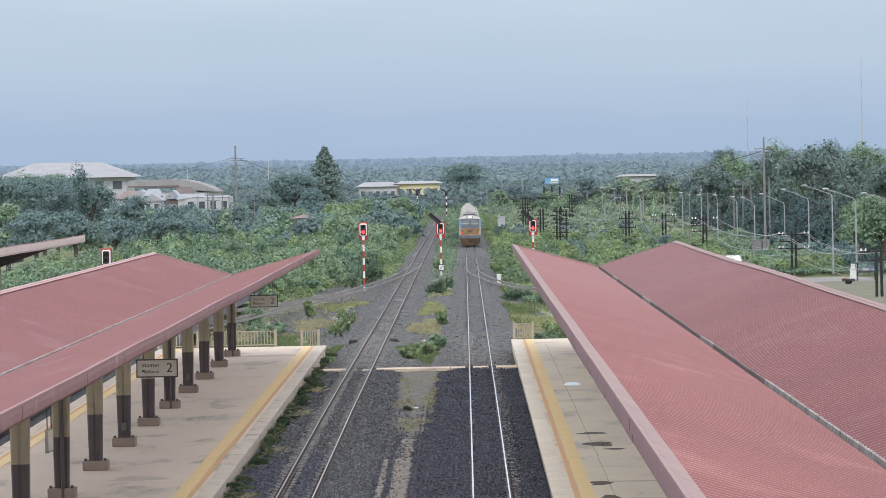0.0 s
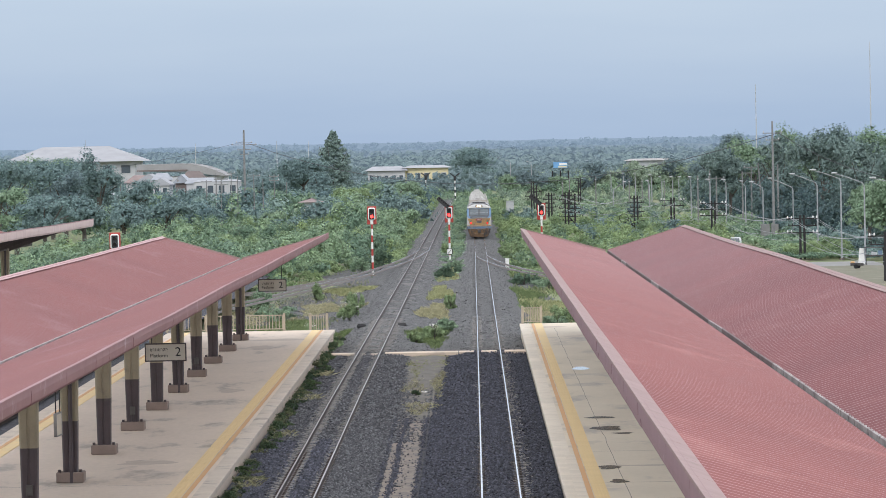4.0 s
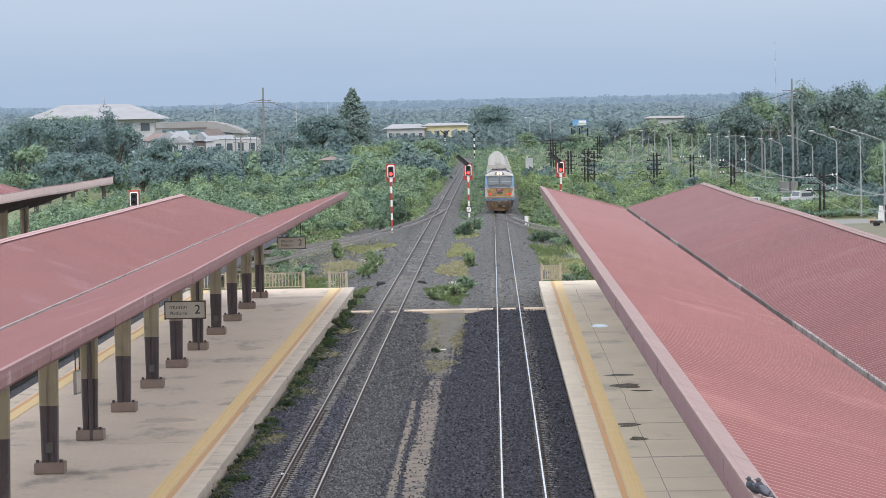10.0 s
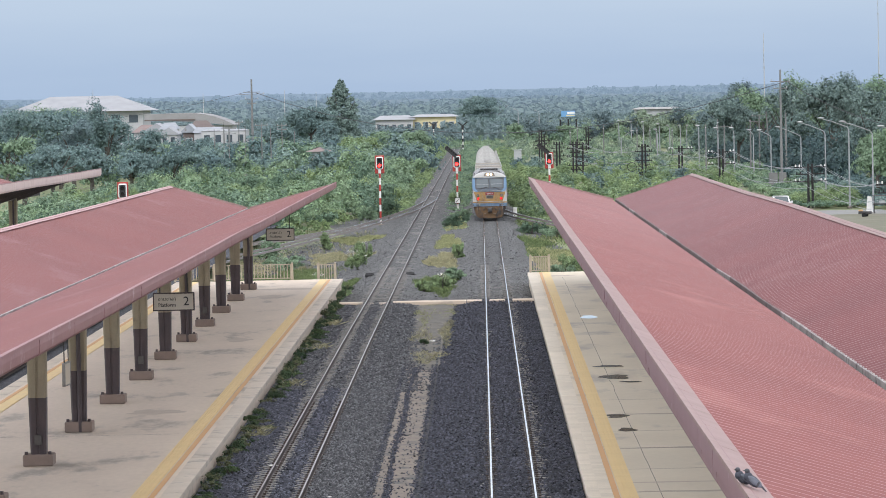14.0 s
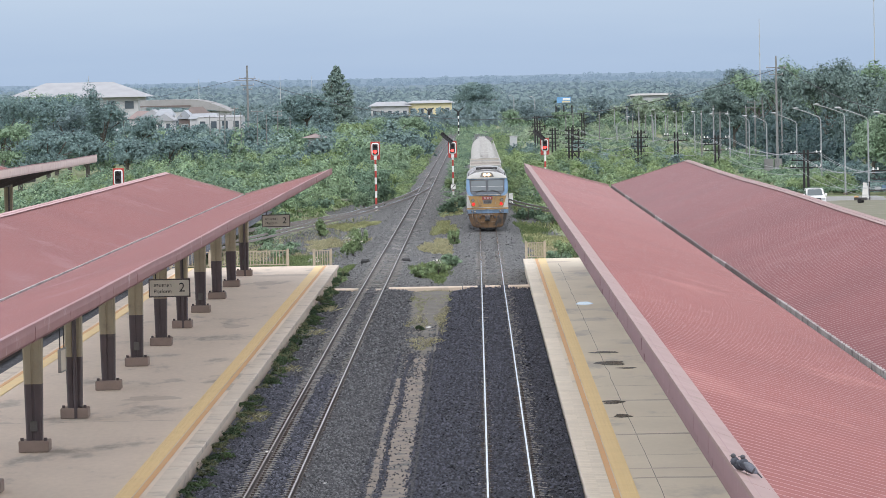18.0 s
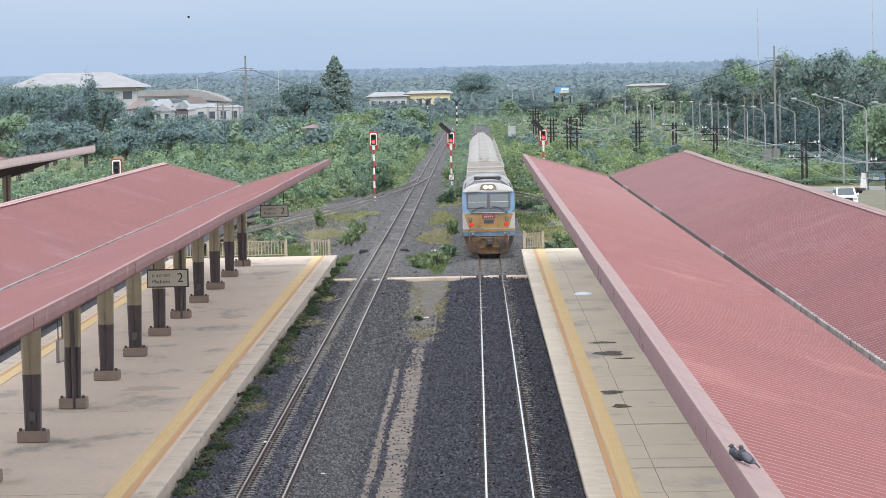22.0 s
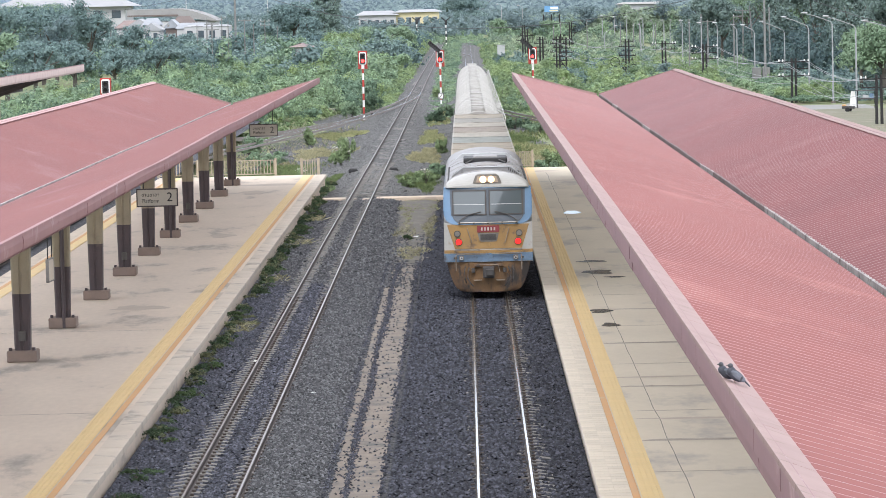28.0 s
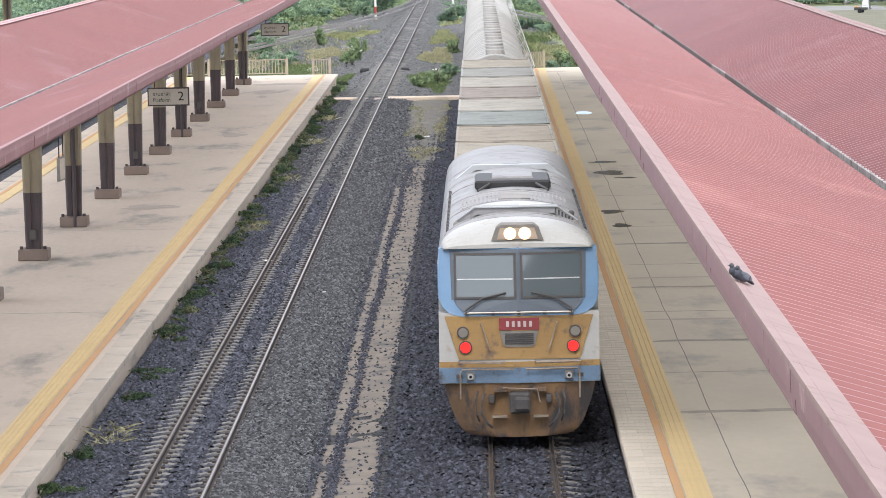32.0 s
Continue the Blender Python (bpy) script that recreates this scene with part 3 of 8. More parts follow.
def canopy(name, xl, xr, xv, y0, y1, zt, zv, post_x, posts, label):
    """A butterfly roof of ribbed sheets with a valley gutter on one row of posts. Edges at xl, xr, valley at xv; it rises slowly towards the station."""
    c = thing(name, label, "canopy")
    lift = lambda y: 0.0030 * (y1 - y)
    deep = 1.0 if xv > -20 else 1.6
    # the sheets have sagged a little here and there
    wave = lambda x, y: (0.035 if xv < 0 else 0.014) * noise.noise((x * 0.35, y * 0.12, zt)) + (0.045 * noise.noise((3.0, y * 0.035, zt)) if x > 8 else 0.0)
    for side, xe in (("left", xl), ("right", xr)):
        s = 1 if xe > xv else -1
        xa = xv + s * (0.045 if xv < 0 else 0.17 if s > 0 else -0.06)
        cols = [xa + (xe - xa) * u for u in (0, 0.25, 0.5, 0.75, 1)]
        verts, faces = [], []
        pitch = 0.46
        ys = []
        y = y0
        while y < y1 - 0.01:
            ys += [(y, 0), (y + 0.19, 0), (y + 0.195, 0.3), (y + 0.215, 0.0), (y + 0.325, 0), (y + 0.385, 1), (y + 0.43, 1), (y + 0.455, 0)]
            y += pitch
        for y, up in ys:
            for x in cols:
                u = (x - xv) / (xe - xv)
                z = zv + (zt - zv) * u + lift(y) + (0.014 if xv < 0 else float(np.interp(y, (45, 150), (0.042, 0.02)))) * up + wave(x, y) * u
                verts.append((x, y, z))
        k = len(cols)
        for j in range(len(ys) - 1):
            for i in range(k - 1):
                q = (j * k + i, j * k + i + 1, (j + 1) * k + i + 1, (j + 1) * k + i)
                faces.append(q if s > 0 else q[::-1])
        ob = new("roof_sheet", mesh_of("roof_sheet", verts, faces, M["roof" if xv < 0 else "roof_faded_lit" if s < 0 else "roof_deep"]))
        ob.parent = c
        # soffit under the wing
        bm = bmesh.new()
        q = [bm.verts.new(p) for p in ((xa, y0, zv - 0.12 + lift(y0)), (xe - s * 0.05, y0, zt - 0.12 + lift(y0)), (xe - s * 0.05, y1 - 0.05, zt - 0.12), (xa, y1 - 0.05, zv - 0.12))]
        bm.faces.new(q)
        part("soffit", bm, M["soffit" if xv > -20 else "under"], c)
        # fascia panels and capping along the outer edge
        for i, y in enumerate(steps(y0, y1, 2.7)[:-1]):
            e = min(y + 2.69, y1)
            j = random.Random(i).uniform(-0.005, 0.005)
            n1, n2 = wave(xe, y), wave(xe, e)
            za, zb = zt + lift(y) + 0.05 + n1, zt + lift(e) + 0.05 + n2
            bm = bmesh.new()
            o = s * (0.02 + j)
            prof = ((0.0, 0.0), (0.0, -0.23), (-0.035, -0.24), (-0.045, -0.41), (-0.08, -0.41), (-0.08, 0.0)) if xv > 0 else ((0.0, 0.0), (0.012, -0.1 * deep), (0.0, -0.24 * deep), (-0.05, -0.3 * deep), (-0.09, -0.3 * deep), (-0.08, 0.0))
            f1 = [bm.verts.new((xe + o + s * u, y, za + w)) for u, w in prof]
            f2 = [bm.verts.new((xe + o + s * u, e, zb + w)) for u, w in prof]
            for q in range(6):
                bm.faces.new((f1[q], f1[(q + 1) % 6], f2[(q + 1) % 6], f2[q]))
            bm.faces.new(f1[::-1])
            bm.faces.new(f2)
            bmesh.ops.recalc_face_normals(bm, faces=bm.faces)
            part("fascia_panel", bm, M["fascia" if xv > 0 else "fascia_pink" if xv > -20 else "fascia_bleached"], c)
            bm = bmesh.new()
            w = 0.27 if (s < 0) == (xv > 0) else 0.15
            dz = (zt - zv) / abs(xe - xv) * w
            f = [bm.verts.new(p) for p in ((xe + s * 0.035, y, za + 0.034), (xe + s * 0.035, e, zb + 0.034), (xe - s * w, e, zb - dz - 0.004), (xe - s * w, y, za - dz - 0.004),
                                           (xe + s * 0.035, y, za - 0.02), (xe + s * 0.035, e, zb - 0.02))]
            bm.faces.new(f[:4])
            bm.faces.new((f[0], f[4], f[5], f[1]))
            part("edge_cap", bm, M["cap" if xv > 0 else "fascia_pink" if s > 0 and xv > -20 else "cap_pink"], c)
        # barge flashing at the far end
        d = (zt - zv) / (xe - xv)
        pr = [(xa, zv + 0.17 * abs(d) + 0.06), (xe, zt + 0.06), (xe, zt - 0.22), (xa, zv - 0.12)]
        part("barge_board", prism(pr, y1, y1 + 0.05), M["cap"], c)
        xr2 = xe - s * 0.25
        zr = zt - 0.25 * abs(d)
        pr = [(xa, zv + 0.17 * abs(d) - 0.2), (xr2, zr - 0.15), (xr2, zr - 0.3), (xa, zv - 0.5)]
        for y in posts:
            z = lift(y)
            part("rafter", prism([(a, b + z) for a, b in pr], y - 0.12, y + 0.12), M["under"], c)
    # valley gutter: a dark trough with a pale upstand on the side away from the tracks
    far = 1 if xv > 0 else -1
    pr = [(-0.2, -0.02), (-0.18, -0.02), (-0.17, -0.34), (0.17, -0.34), (0.18, -0.02), (0.2, -0.02), (0.2, -0.38), (-0.2, -0.38)]
    up = [(0.15, 0.03), (0.19, 0.05), (0.19, -0.1), (0.15, -0.12)] if xv > 0 else [(0.19, -0.03), (0.22, -0.03), (0.22, -0.1), (0.19, -0.12)]
    for ya, yb in zip(steps(y0, y1, 6.0), steps(y0, y1, 6.0)[1:]):
        for prof, m, nm in ((pr, M["gutter_dark"], "gutter"), ([(far * a, b) for a, b in up], M["gutter" if ya < 84 or int(ya) % 5 == 0 else "gutter_stained"], "gutter_flashing")):
            bm = prism([(xv + a, zv + b + 0.03) for a, b in prof], ya, yb - 0.02)
            for v in bm.verts:
                v.co.z += lift(v.co.y) + 0.025 * noise.noise((xv, v.co.y * 0.3, 1.0))
            part(nm, bm, m, c)
    if xv < 0:
        # a folded sheet lies over the trough of the older canopies
        for ya, yb in zip(steps(y0, y1, 8.0), steps(y0, y1, 8.0)[1:]):
            bm = prism([(xv - 0.05, zv + 0.022), (xv + 0.03, zv + 0.012), (xv + 0.03, zv - 0.03), (xv - 0.05, zv)], ya, yb - 0.015)
            for v in bm.verts:
                v.co.z += lift(v.co.y)
            part("gutter_cover", bm, M["roof"], c)
            bm = prism([(xv - 0.1, zv + 0.055), (xv - 0.03, zv + 0.065), (xv - 0.03, zv), (xv - 0.1, zv)], ya + 0.06, yb - 0.05)
            for v in bm.verts:
                v.co.z += lift(v.co.y) + 0.02 * noise.noise((xv, v.co.y * 0.3, 4.0))
            part("gutter_lip", bm, M["gutter_pale"], c)
    for i, y in enumerate(posts):
        top = zv - 0.25 + lift(y)
        mid = PLAT + 0.3 + (top - PLAT - 0.3) * 0.40
        p = part("post", taper_post(post_x, y, mid, top, 0.235, 0.275), M["post_cream"], c)
        part("post_lower", taper_post(post_x, y, PLAT + 0.3, mid, 0.205, 0.2352), M["post_brown"], p, "dark brown lower half")
        part("plinth", box(post_x - 0.4, post_x + 0.4, y - 0.35, y + 0.35, PLAT - 0.004, PLAT + 0.3, 0.025), M["plinth"], p)
        for sx in (-1, 1):
            part("anchor_bolt", rod((post_x + sx * 0.31, y - 0.26, PLAT + 0.29), (post_x + sx * 0.31, y - 0.26, PLAT + 0.38), 0.045, n=6), M["post_brown"], p)
        if i % 3 == 1:
            part("switch_box", box(post_x - 0.08, post_x + 0.1, y - 0.31, y - 0.2, PLAT + 0.55, PLAT + 0.82, 0.01), M["gutter_dark"], p)
        if i % 4 == 0:
            part("downpipe", rod((post_x + 0.05, y - 0.31, PLAT), (post_x + 0.05, y - 0.31, top), 0.06, n=8), M["post_brown"], p)
    return c


def taper_post(x, y, z0, z1, a0, a1):
    """A four-sided concrete post with chamfered corners and a shallow groove, widening upwards from half-width a0 to a1."""
    bm = bmesh.new()
    rings = []
    for z, a in ((z0, a0), (z1, a1)):
        c, g = 0.05, 0.025
        b = 0.22
        pts = [(-a + c, -b), (-0.04, -b), (-0.03, -b + g), (0.03, -b + g), (0.04, -b), (a - c, -b), (a, -b + c), (a, b - c), (a - c, b), (-a + c, b), (-a, b - c), (-a, -b + c)]
        rings.append([bm.verts.new((x + u, y + v, z)) for u, v in pts])
    k = len(rings[0])
    for i in range(k):
        bm.faces.new((rings[0][i], rings[0][(i + 1) % k], rings[1][(i + 1) % k], rings[1][i]))
    bm.faces.new(rings[0][::-1])
    bm.faces.new(rings[1])
    return bm


POSTS = [99.6 + 10.07 * i for i in range(-7, 10)]
canopy("canopy_island", -15.75, -7.39, -11.84, 22, 191.6, 5.40, 4.2, -11.84, POSTS, "red ribbed-metal butterfly canopy on two-tone concrete posts")
canopy("canopy_main", 2.42, 10.77, 6.68, 16, 194.4, 5.41, 4.18, 6.68, POSTS, "red ribbed-metal butterfly canopy beside the main track")
canopy("canopy_far", -33.1, -24.75, -28.95, 130, 246, 5.44, 4.2, -28.95, [y + 53 for y in POSTS if 95 < y < 190], "red ribbed-metal butterfly canopy on the far platform")
# ---- the train ----
M["loco_white"] = mat("loco_white", (0.43, 0.425, 0.41), (0.35, 0.34, 0.325), rough=0.5, scale=0.9, spot=(0.3, 0.24, 0.185), spot_at=0.60, spot_scale=2.2)
M["loco_blue"] = mat("loco_blue", (0.135, 0.245, 0.395), (0.11, 0.20, 0.32), rough=0.45, scale=1.0, spot=(0.22, 0.25, 0.28), spot_at=0.63, spot_scale=2.5)
M["loco_ochre"] = mat("loco_ochre", (0.36, 0.215, 0.075), (0.26, 0.16, 0.065), rough=0.6, scale=1.2, spot=(0.12, 0.085, 0.065), spot_at=0.55, spot_scale=2.6)
M["loco_band"] = mat("loco_band", (0.13, 0.215, 0.33), (0.10, 0.13, 0.17), rough=0.55, scale=1.4, spot=(0.06, 0.055, 0.055), spot_at=0.55, spot_scale=2.5)
M["loco_skirt"] = mat("loco_skirt", (0.22, 0.125, 0.056), (0.105, 0.07, 0.05), rough=0.75, scale=1.3, spot=(0.05, 0.043, 0.042), spot_at=0.5, spot_scale=1.8, stretch=(1.6, 1, 0.7))
M["loco_roof"] = mat("loco_roof", (0.30, 0.295, 0.30), (0.21, 0.205, 0.212), rough=0.6, scale=0.8, spot=(0.13, 0.125, 0.13), spot_at=0.56, spot_scale=1.8)
M["loco_shelf"] = mat("loco_shelf", (0.07, 0.09, 0.118), (0.055, 0.068, 0.086), rough=0.45, scale=1.2, spot=(0.14, 0.15, 0.17), spot_at=0.6, spot_scale=2.0)
M["loco_dark"] = mat("loco_dark", (0.045, 0.043, 0.045), (0.075, 0.068, 0.065), rough=0.7, scale=3)
M["lamp_shell"] = mat("lamp_shell", (0.15, 0.135, 0.12), (0.21, 0.195, 0.175), scale=4)
M["plinth_pale"] = mat("faded_digit_paint", (0.5, 0.42, 0.40), (0.4, 0.32, 0.31), scale=8)
M["plate_red"] = mat("plate_red", (0.24, 0.038, 0.045), (0.19, 0.04, 0.045), scale=4)
M["handrail"] = mat("rusty_handrail", (0.34, 0.29, 0.23), (0.17, 0.12, 0.09), rough=0.6, metal=0.2, scale=6)
M["chrome"] = mat("worn_rail_steel", (0.5, 0.48, 0.44), (0.36, 0.33, 0.29), rough=0.45, metal=0.6, scale=5)
glass = bpy.data.materials.new("cab_glass")
glass.use_nodes = True
gb = glass.node_tree.nodes["Principled BSDF"]
gb.inputs["Base Color"].default_value = (0.09, 0.11, 0.12, 1)
gb.inputs["Roughness"].default_value = 0.06
gb.inputs["Specular IOR Level"].default_value = 0.8
M["glass"] = glass


def loft(sections, caps=(True, True)):
    """Join cross-sections [(y, [(x, z), ...]), ...] of equal counts into a closed hull."""
    bm = bmesh.new()
    rings = [[bm.verts.new((x, y, z)) for x, z in pts] for y, pts in sections]
    k = len(rings[0])
    for a, b in zip(rings, rings[1:]):
        for i in range(k):
            bm.faces.new((a[i], a[(i + 1) % k], b[(i + 1) % k], b[i]))
    if caps[0]:
        bm.faces.new(rings[0][::-1])
    if caps[1]:
        bm.faces.new(rings[-1])
    bmesh.ops.recalc_face_normals(bm, faces=bm.faces)
    return bm


def locomotive():
    t = thing("locomotive", "blue, white and ochre diesel locomotive with lit headlamps, dirty nose", "locomotive")
    L = 20.0
    # hull below the roof: a slightly bowed nose, flat sides
    low = lambda w, z0, z1: [(-w, z0), (w, z0), (w, z1), (-w, z1)]
    part("body", loft([(0.44, low(1.40, 1.12, 3.2)), (L, low(1.40, 1.12, 3.2))]), M["loco_white"], t)
    bow = lambda x, z: 0.16 * (x / 1.4) ** 2 + (0.0 if z < 2.35 else 0.22 * (z - 2.35))

    def face(name, pts, material, depth=0.05, proud=0.0, parent=t, label=""):
        """A plate of the nose with outline pts (x, z), bent to the nose's bow."""
        bm = bmesh.new()
        outline = [bm.verts.new((x, bow(x, z) - proud, z)) for x, z in pts]
        back = [bm.verts.new((x, bow(x, z) - proud + depth, z)) for x, z in pts]
        bm.faces.new(outline)
        k = len(pts)
        for i in range(k):
            bm.faces.new((outline[i], back[i], back[(i + 1) % k], outline[(i + 1) % k]))
        bm.faces.new(back[::-1])
        bmesh.ops.recalc_face_normals(bm, faces=bm.faces)
        return part(name, bm, material, parent, label)

    def sym(pts):
        return pts + [(-x, z) for x, z in reversed(pts)]

    for s in (-1, 1):
        face("nose_panel", [(0, 1.12), (s * 1.4, 1.12), (s * 1.4, 2.36), (0, 2.36)], M["loco_white"], 0.3)
    for s in (-1, 1):
        face("livery_panel", [(0, 1.54), (s * 1.06, 1.54), (s * 1.30, 2.30), (0, 2.30)], M["loco_ochre"], 0.02, 0.012)
        face("livery_band", [(0, 1.40), (s * 1.405, 1.40), (s * 1.405, 1.50), (0, 1.50)], M["loco_ochre"], 0.02, 0.012)
        face("livery_band", [(0, 1.13), (s * 1.41, 1.13), (s * 1.41, 1.39), (0, 1.39)], M["loco_band"], 0.02, 0.014, label="sooty blue-grey band over the skirt")
        face("cab_surround", [(0, 2.30), (s * 1.0, 2.30), (s * 1.2, 2.35), (s * 1.33, 2.46), (s * 1.402, 2.64), (s * 1.385, 3.46), (s * 1.2, 3.54), (0, 3.54)], M["loco_blue"], 0.4, 0.0)
        face("cab_shelf", [(0, 2.345), (s * 0.86, 2.345), (s * 1.0, 2.40), (s * 1.09, 2.5), (s * 1.14, 2.6), (0, 2.6)], M["loco_shelf"], 0.02, 0.012, label="grey-blue sloping shelf under the windscreens")
        face("window_frame", [(0, 2.59), (s * 1.17, 2.59), (s * 1.19, 3.42), (0, 3.45)], M["loco_shelf"], 0.02, 0.010)
    for s in (-1, 1):
        w = face("windscreen", [(s * 0.07, 2.63), (s * 1.08, 2.63), (s * 1.09, 3.35), (s * 0.07, 3.37)], M["glass"], 0.02, 0.020)
        for a, b in (((0.05, 2.60), (1.12, 2.64)), ((0.05, 3.35), (1.12, 3.39)), ((1.08, 2.6), (1.12, 3.39)), ((0.04, 2.6), (0.08, 3.39))):
            face("seal", [(s * a[0], a[1]), (s * b[0], a[1]), (s * b[0], b[1]), (s * a[0], b[1])], M["loco_dark"], 0.03, 0.03, w)
        face("sun_blind_rail", [(s * 0.10, 2.93), (s * 1.07, 2.93), (s * 1.07, 2.95), (s * 0.10, 2.95)], M["steel"], 0.01, 0.022, w)
        y = bow(0.6, 2.5) - 0.06
        part("wiper", add_path(bmesh.new(), [(s * 0.93, y - 0.02, 2.42), (s * 0.62, y + 0.02, 2.62), (s * 0.22, y + 0.02, 2.71)], 0.018), M["loco_dark"], t)
        # lamps
        for x, z, r, m, nm in ((0.98, 2.02, 0.082, M["lens_dark"], "marker_lamp"), (0.94, 1.76, 0.09, M["tail_red"], "tail_lamp")):
            yy = bow(x, z)
            h = part(nm, add_disc(bmesh.new(), (s * x, yy - 0.01, z), r + 0.025, 0.035), M["loco_dark"], t)
            part("lens", add_disc(bmesh.new(), (s * x, yy - 0.046, z), r, 0.015), m if nm == "tail_lamp" else M["lamp_shell"], h)
        # grab rails
        for x0, z0, x1, z1 in ((0.66, 2.18, 0.52, 1.72), ):
            part("grab_rail", add_path(bmesh.new(), [(s * x0, bow(x0, z0), z0), (s * x0, bow(x0, z0) - 0.08, z0), (s * x1, bow(x1, z1) - 0.08, z1), (s * x1, bow(x1, z1), z1)], 0.016), M["handrail"], t)
        part("step_rail", add_path(bmesh.new(), [(s * 0.28, 0.02, 1.50), (s * 0.28, -0.14, 1.50), (s * 1.06, -0.06, 1.50), (s * 1.06, 0.1, 1.50)], 0.02), M["handrail"], t)
        part("corner_rail", add_path(bmesh.new(), [(s * 0.1, -0.1, 1.38), (s * 1.0, -0.04, 1.38), (s * 1.04, -0.04, 1.33), (s * 1.04, -0.02, 0.86)], 0.016), M["handrail"], t)
        lampbox = part("ditch_lamp", box(s * 0.86 - 0.075, s * 0.86 + 0.075, -0.02, 0.12, 1.18, 1.33, 0.02), M["lamp_shell"], t)
        part("lens", add_disc(bmesh.new(), (s * 0.86, -0.02, 1.25), 0.052, 0.015), M["steel"], lampbox)
        part("lens_centre", add_disc(bmesh.new(), (s * 0.86, -0.036, 1.25), 0.025, 0.008), M["lens_dark"], lampbox)
        part("side_step", box(s * 1.06 - 0.05, s * 1.06 + 0.05, 0.0, 0.2, 1.22, 1.28), M["loco_dark"], t)
    # nose fittings
    face("number_plate", [(-0.35, 2.06), (0.35, 2.06), (0.35, 2.27), (-0.35, 2.27)], M["plate_red"], 0.02, 0.03, label="red plate with pale digits as bars")
    for i in range(5):
        face("digit_bar", [(-0.225 + 0.1 * i, 2.115), (-0.175 + 0.1 * i, 2.115), (-0.175 + 0.1 * i, 2.215), (-0.225 + 0.1 * i, 2.215)], M["plinth_pale"], 0.01, 0.038)
    face("grille_frame", sym([(0.22, 1.76), (0.28, 1.80), (0.34, 2.04)]), M["lamp_shell"], 0.02, 0.024)
    for i in range(6):
        face("grille_slat", [(-0.25, 1.81 + 0.034 * i), (0.25, 1.81 + 0.034 * i), (0.25, 1.83 + 0.034 * i), (-0.25, 1.83 + 0.034 * i)], M["loco_dark"], 0.02, 0.04)
    part("window_rail", add_path(bmesh.new(), [(-0.95, 0.05, 2.36), (-0.9, -0.06, 2.37), (0.9, -0.06, 2.37), (0.95, 0.05, 2.36)], 0.018), M["chrome"], t)
    for i in range(5):
        part("sill_bracket", box(-0.9 + 0.45 * i - 0.03, -0.9 + 0.45 * i + 0.03, -0.07, 0.06, 2.33, 2.4), M["loco_dark"], t)
    # skirt and snow-plough shaped front
    def sk(z):
        return float(np.interp(z, (0.15, 0.19, 0.26, 0.38, 0.55, 0.8, 1.12), (0.8, 0.92, 1.02, 1.1, 1.17, 1.26, 1.33)))
    ring = []
    bm = bmesh.new()
    zs = (0.15, 0.19, 0.26, 0.38, 0.55, 0.8, 1.12)
    for z in zs:
        w = sk(z)
        ring.append([bm.verts.new((x * w, 0.05 + 0.30 * abs(x) ** 2.5 + 0.12 * (1.12 - z), z)) for x in (-1, -0.8, -0.5, 0, 0.5, 0.8, 1)] + [bm.verts.new((w, 1.3, z)), bm.verts.new((-w, 1.3, z))])
    for a, b in zip(ring, ring[1:]):
        for i in range(9):
            bm.faces.new((a[i], a[(i + 1) % 9], b[(i + 1) % 9], b[i]))
    bm.faces.new(ring[0][::-1])
    bmesh.ops.recalc_face_normals(bm, faces=bm.faces)
    part("skirt", bm, M["loco_skirt"], t, "rust-stained brown skirt")
    cp = part("coupler", box(-0.19, 0.17, -0.28, 0.1, 0.62, 0.98, 0.03), M["loco_dark"], t)
    part("knuckle", box(-0.1, 0.16, -0.42, -0.26, 0.68, 0.92, 0.04), M["loco_dark"], cp)
    part("pulling_lever", add_path(bmesh.new(), [(-0.3, -0.08, 1.05), (0.3, -0.08, 1.02), (0.34, -0.1, 0.8)], 0.014), M["handrail"], t)
    for s in (-1, 1):
        part("brake_hose", add_path(bmesh.new(), [(s * 0.62, 0.0, 0.95), (s * 0.66, -0.14, 0.85), (s * 0.68, -0.17, 0.62), (s * 0.58, -0.15, 0.45), (s * 0.5, -0.05, 0.36)], 0.024, 6), M["loco_dark"], t)
        part("brake_hose", add_path(bmesh.new(), [(s * 0.74, 0.03, 0.98), (s * 0.78, -0.1, 0.86), (s * 0.76, -0.13, 0.6), (s * 0.72, -0.02, 0.46)], 0.02, 6), M["loco_dark"], t)
        part("jumper_socket", box(s * 0.5 - 0.055, s * 0.5 + 0.055, -0.07, 0.12, 0.78, 0.92, 0.015), M["loco_dark"], t)
        part("coupling_plate", box(s * 0.34 - 0.12, s * 0.34 + 0.12, -0.06, 0.1, 0.97, 1.05, 0.01), M["loco_skirt"], t)
        part("rung", box(s * 0.36 - 0.13, s * 0.36 + 0.13, -0.05, 0.12, 0.52, 0.55), M["handrail"], t)
    # cab brow and roof: one smooth shell
    def roof_ring(w, z0, zc, n=23):
        return [(-w, z0)] + [(w * math.sin(a), z0 + (zc - z0) * math.cos(a) ** 0.7) for a in [(-1 + 2 * i / (n - 1)) * 1.5 for i in range(n)]] + [(w, z0)]

    def roof_z(x):
        return 3.15 + 0.79 * max(1 - (x / 1.4) ** 2, 0.0) ** 0.35

    def roof_strip(name, x0, x1, y0, y1, h, material, parent=t, n=12):
        """A plate of height h bent over the roof from x0 to x1."""
        xs = [x0 + (x1 - x0) * i / n for i in range(n + 1)]
        return part(name, prism([(x, roof_z(x) + h) for x in xs] + [(x, roof_z(x) - 0.02) for x in reversed(xs)], y0, y1), material, parent)

    rings = []
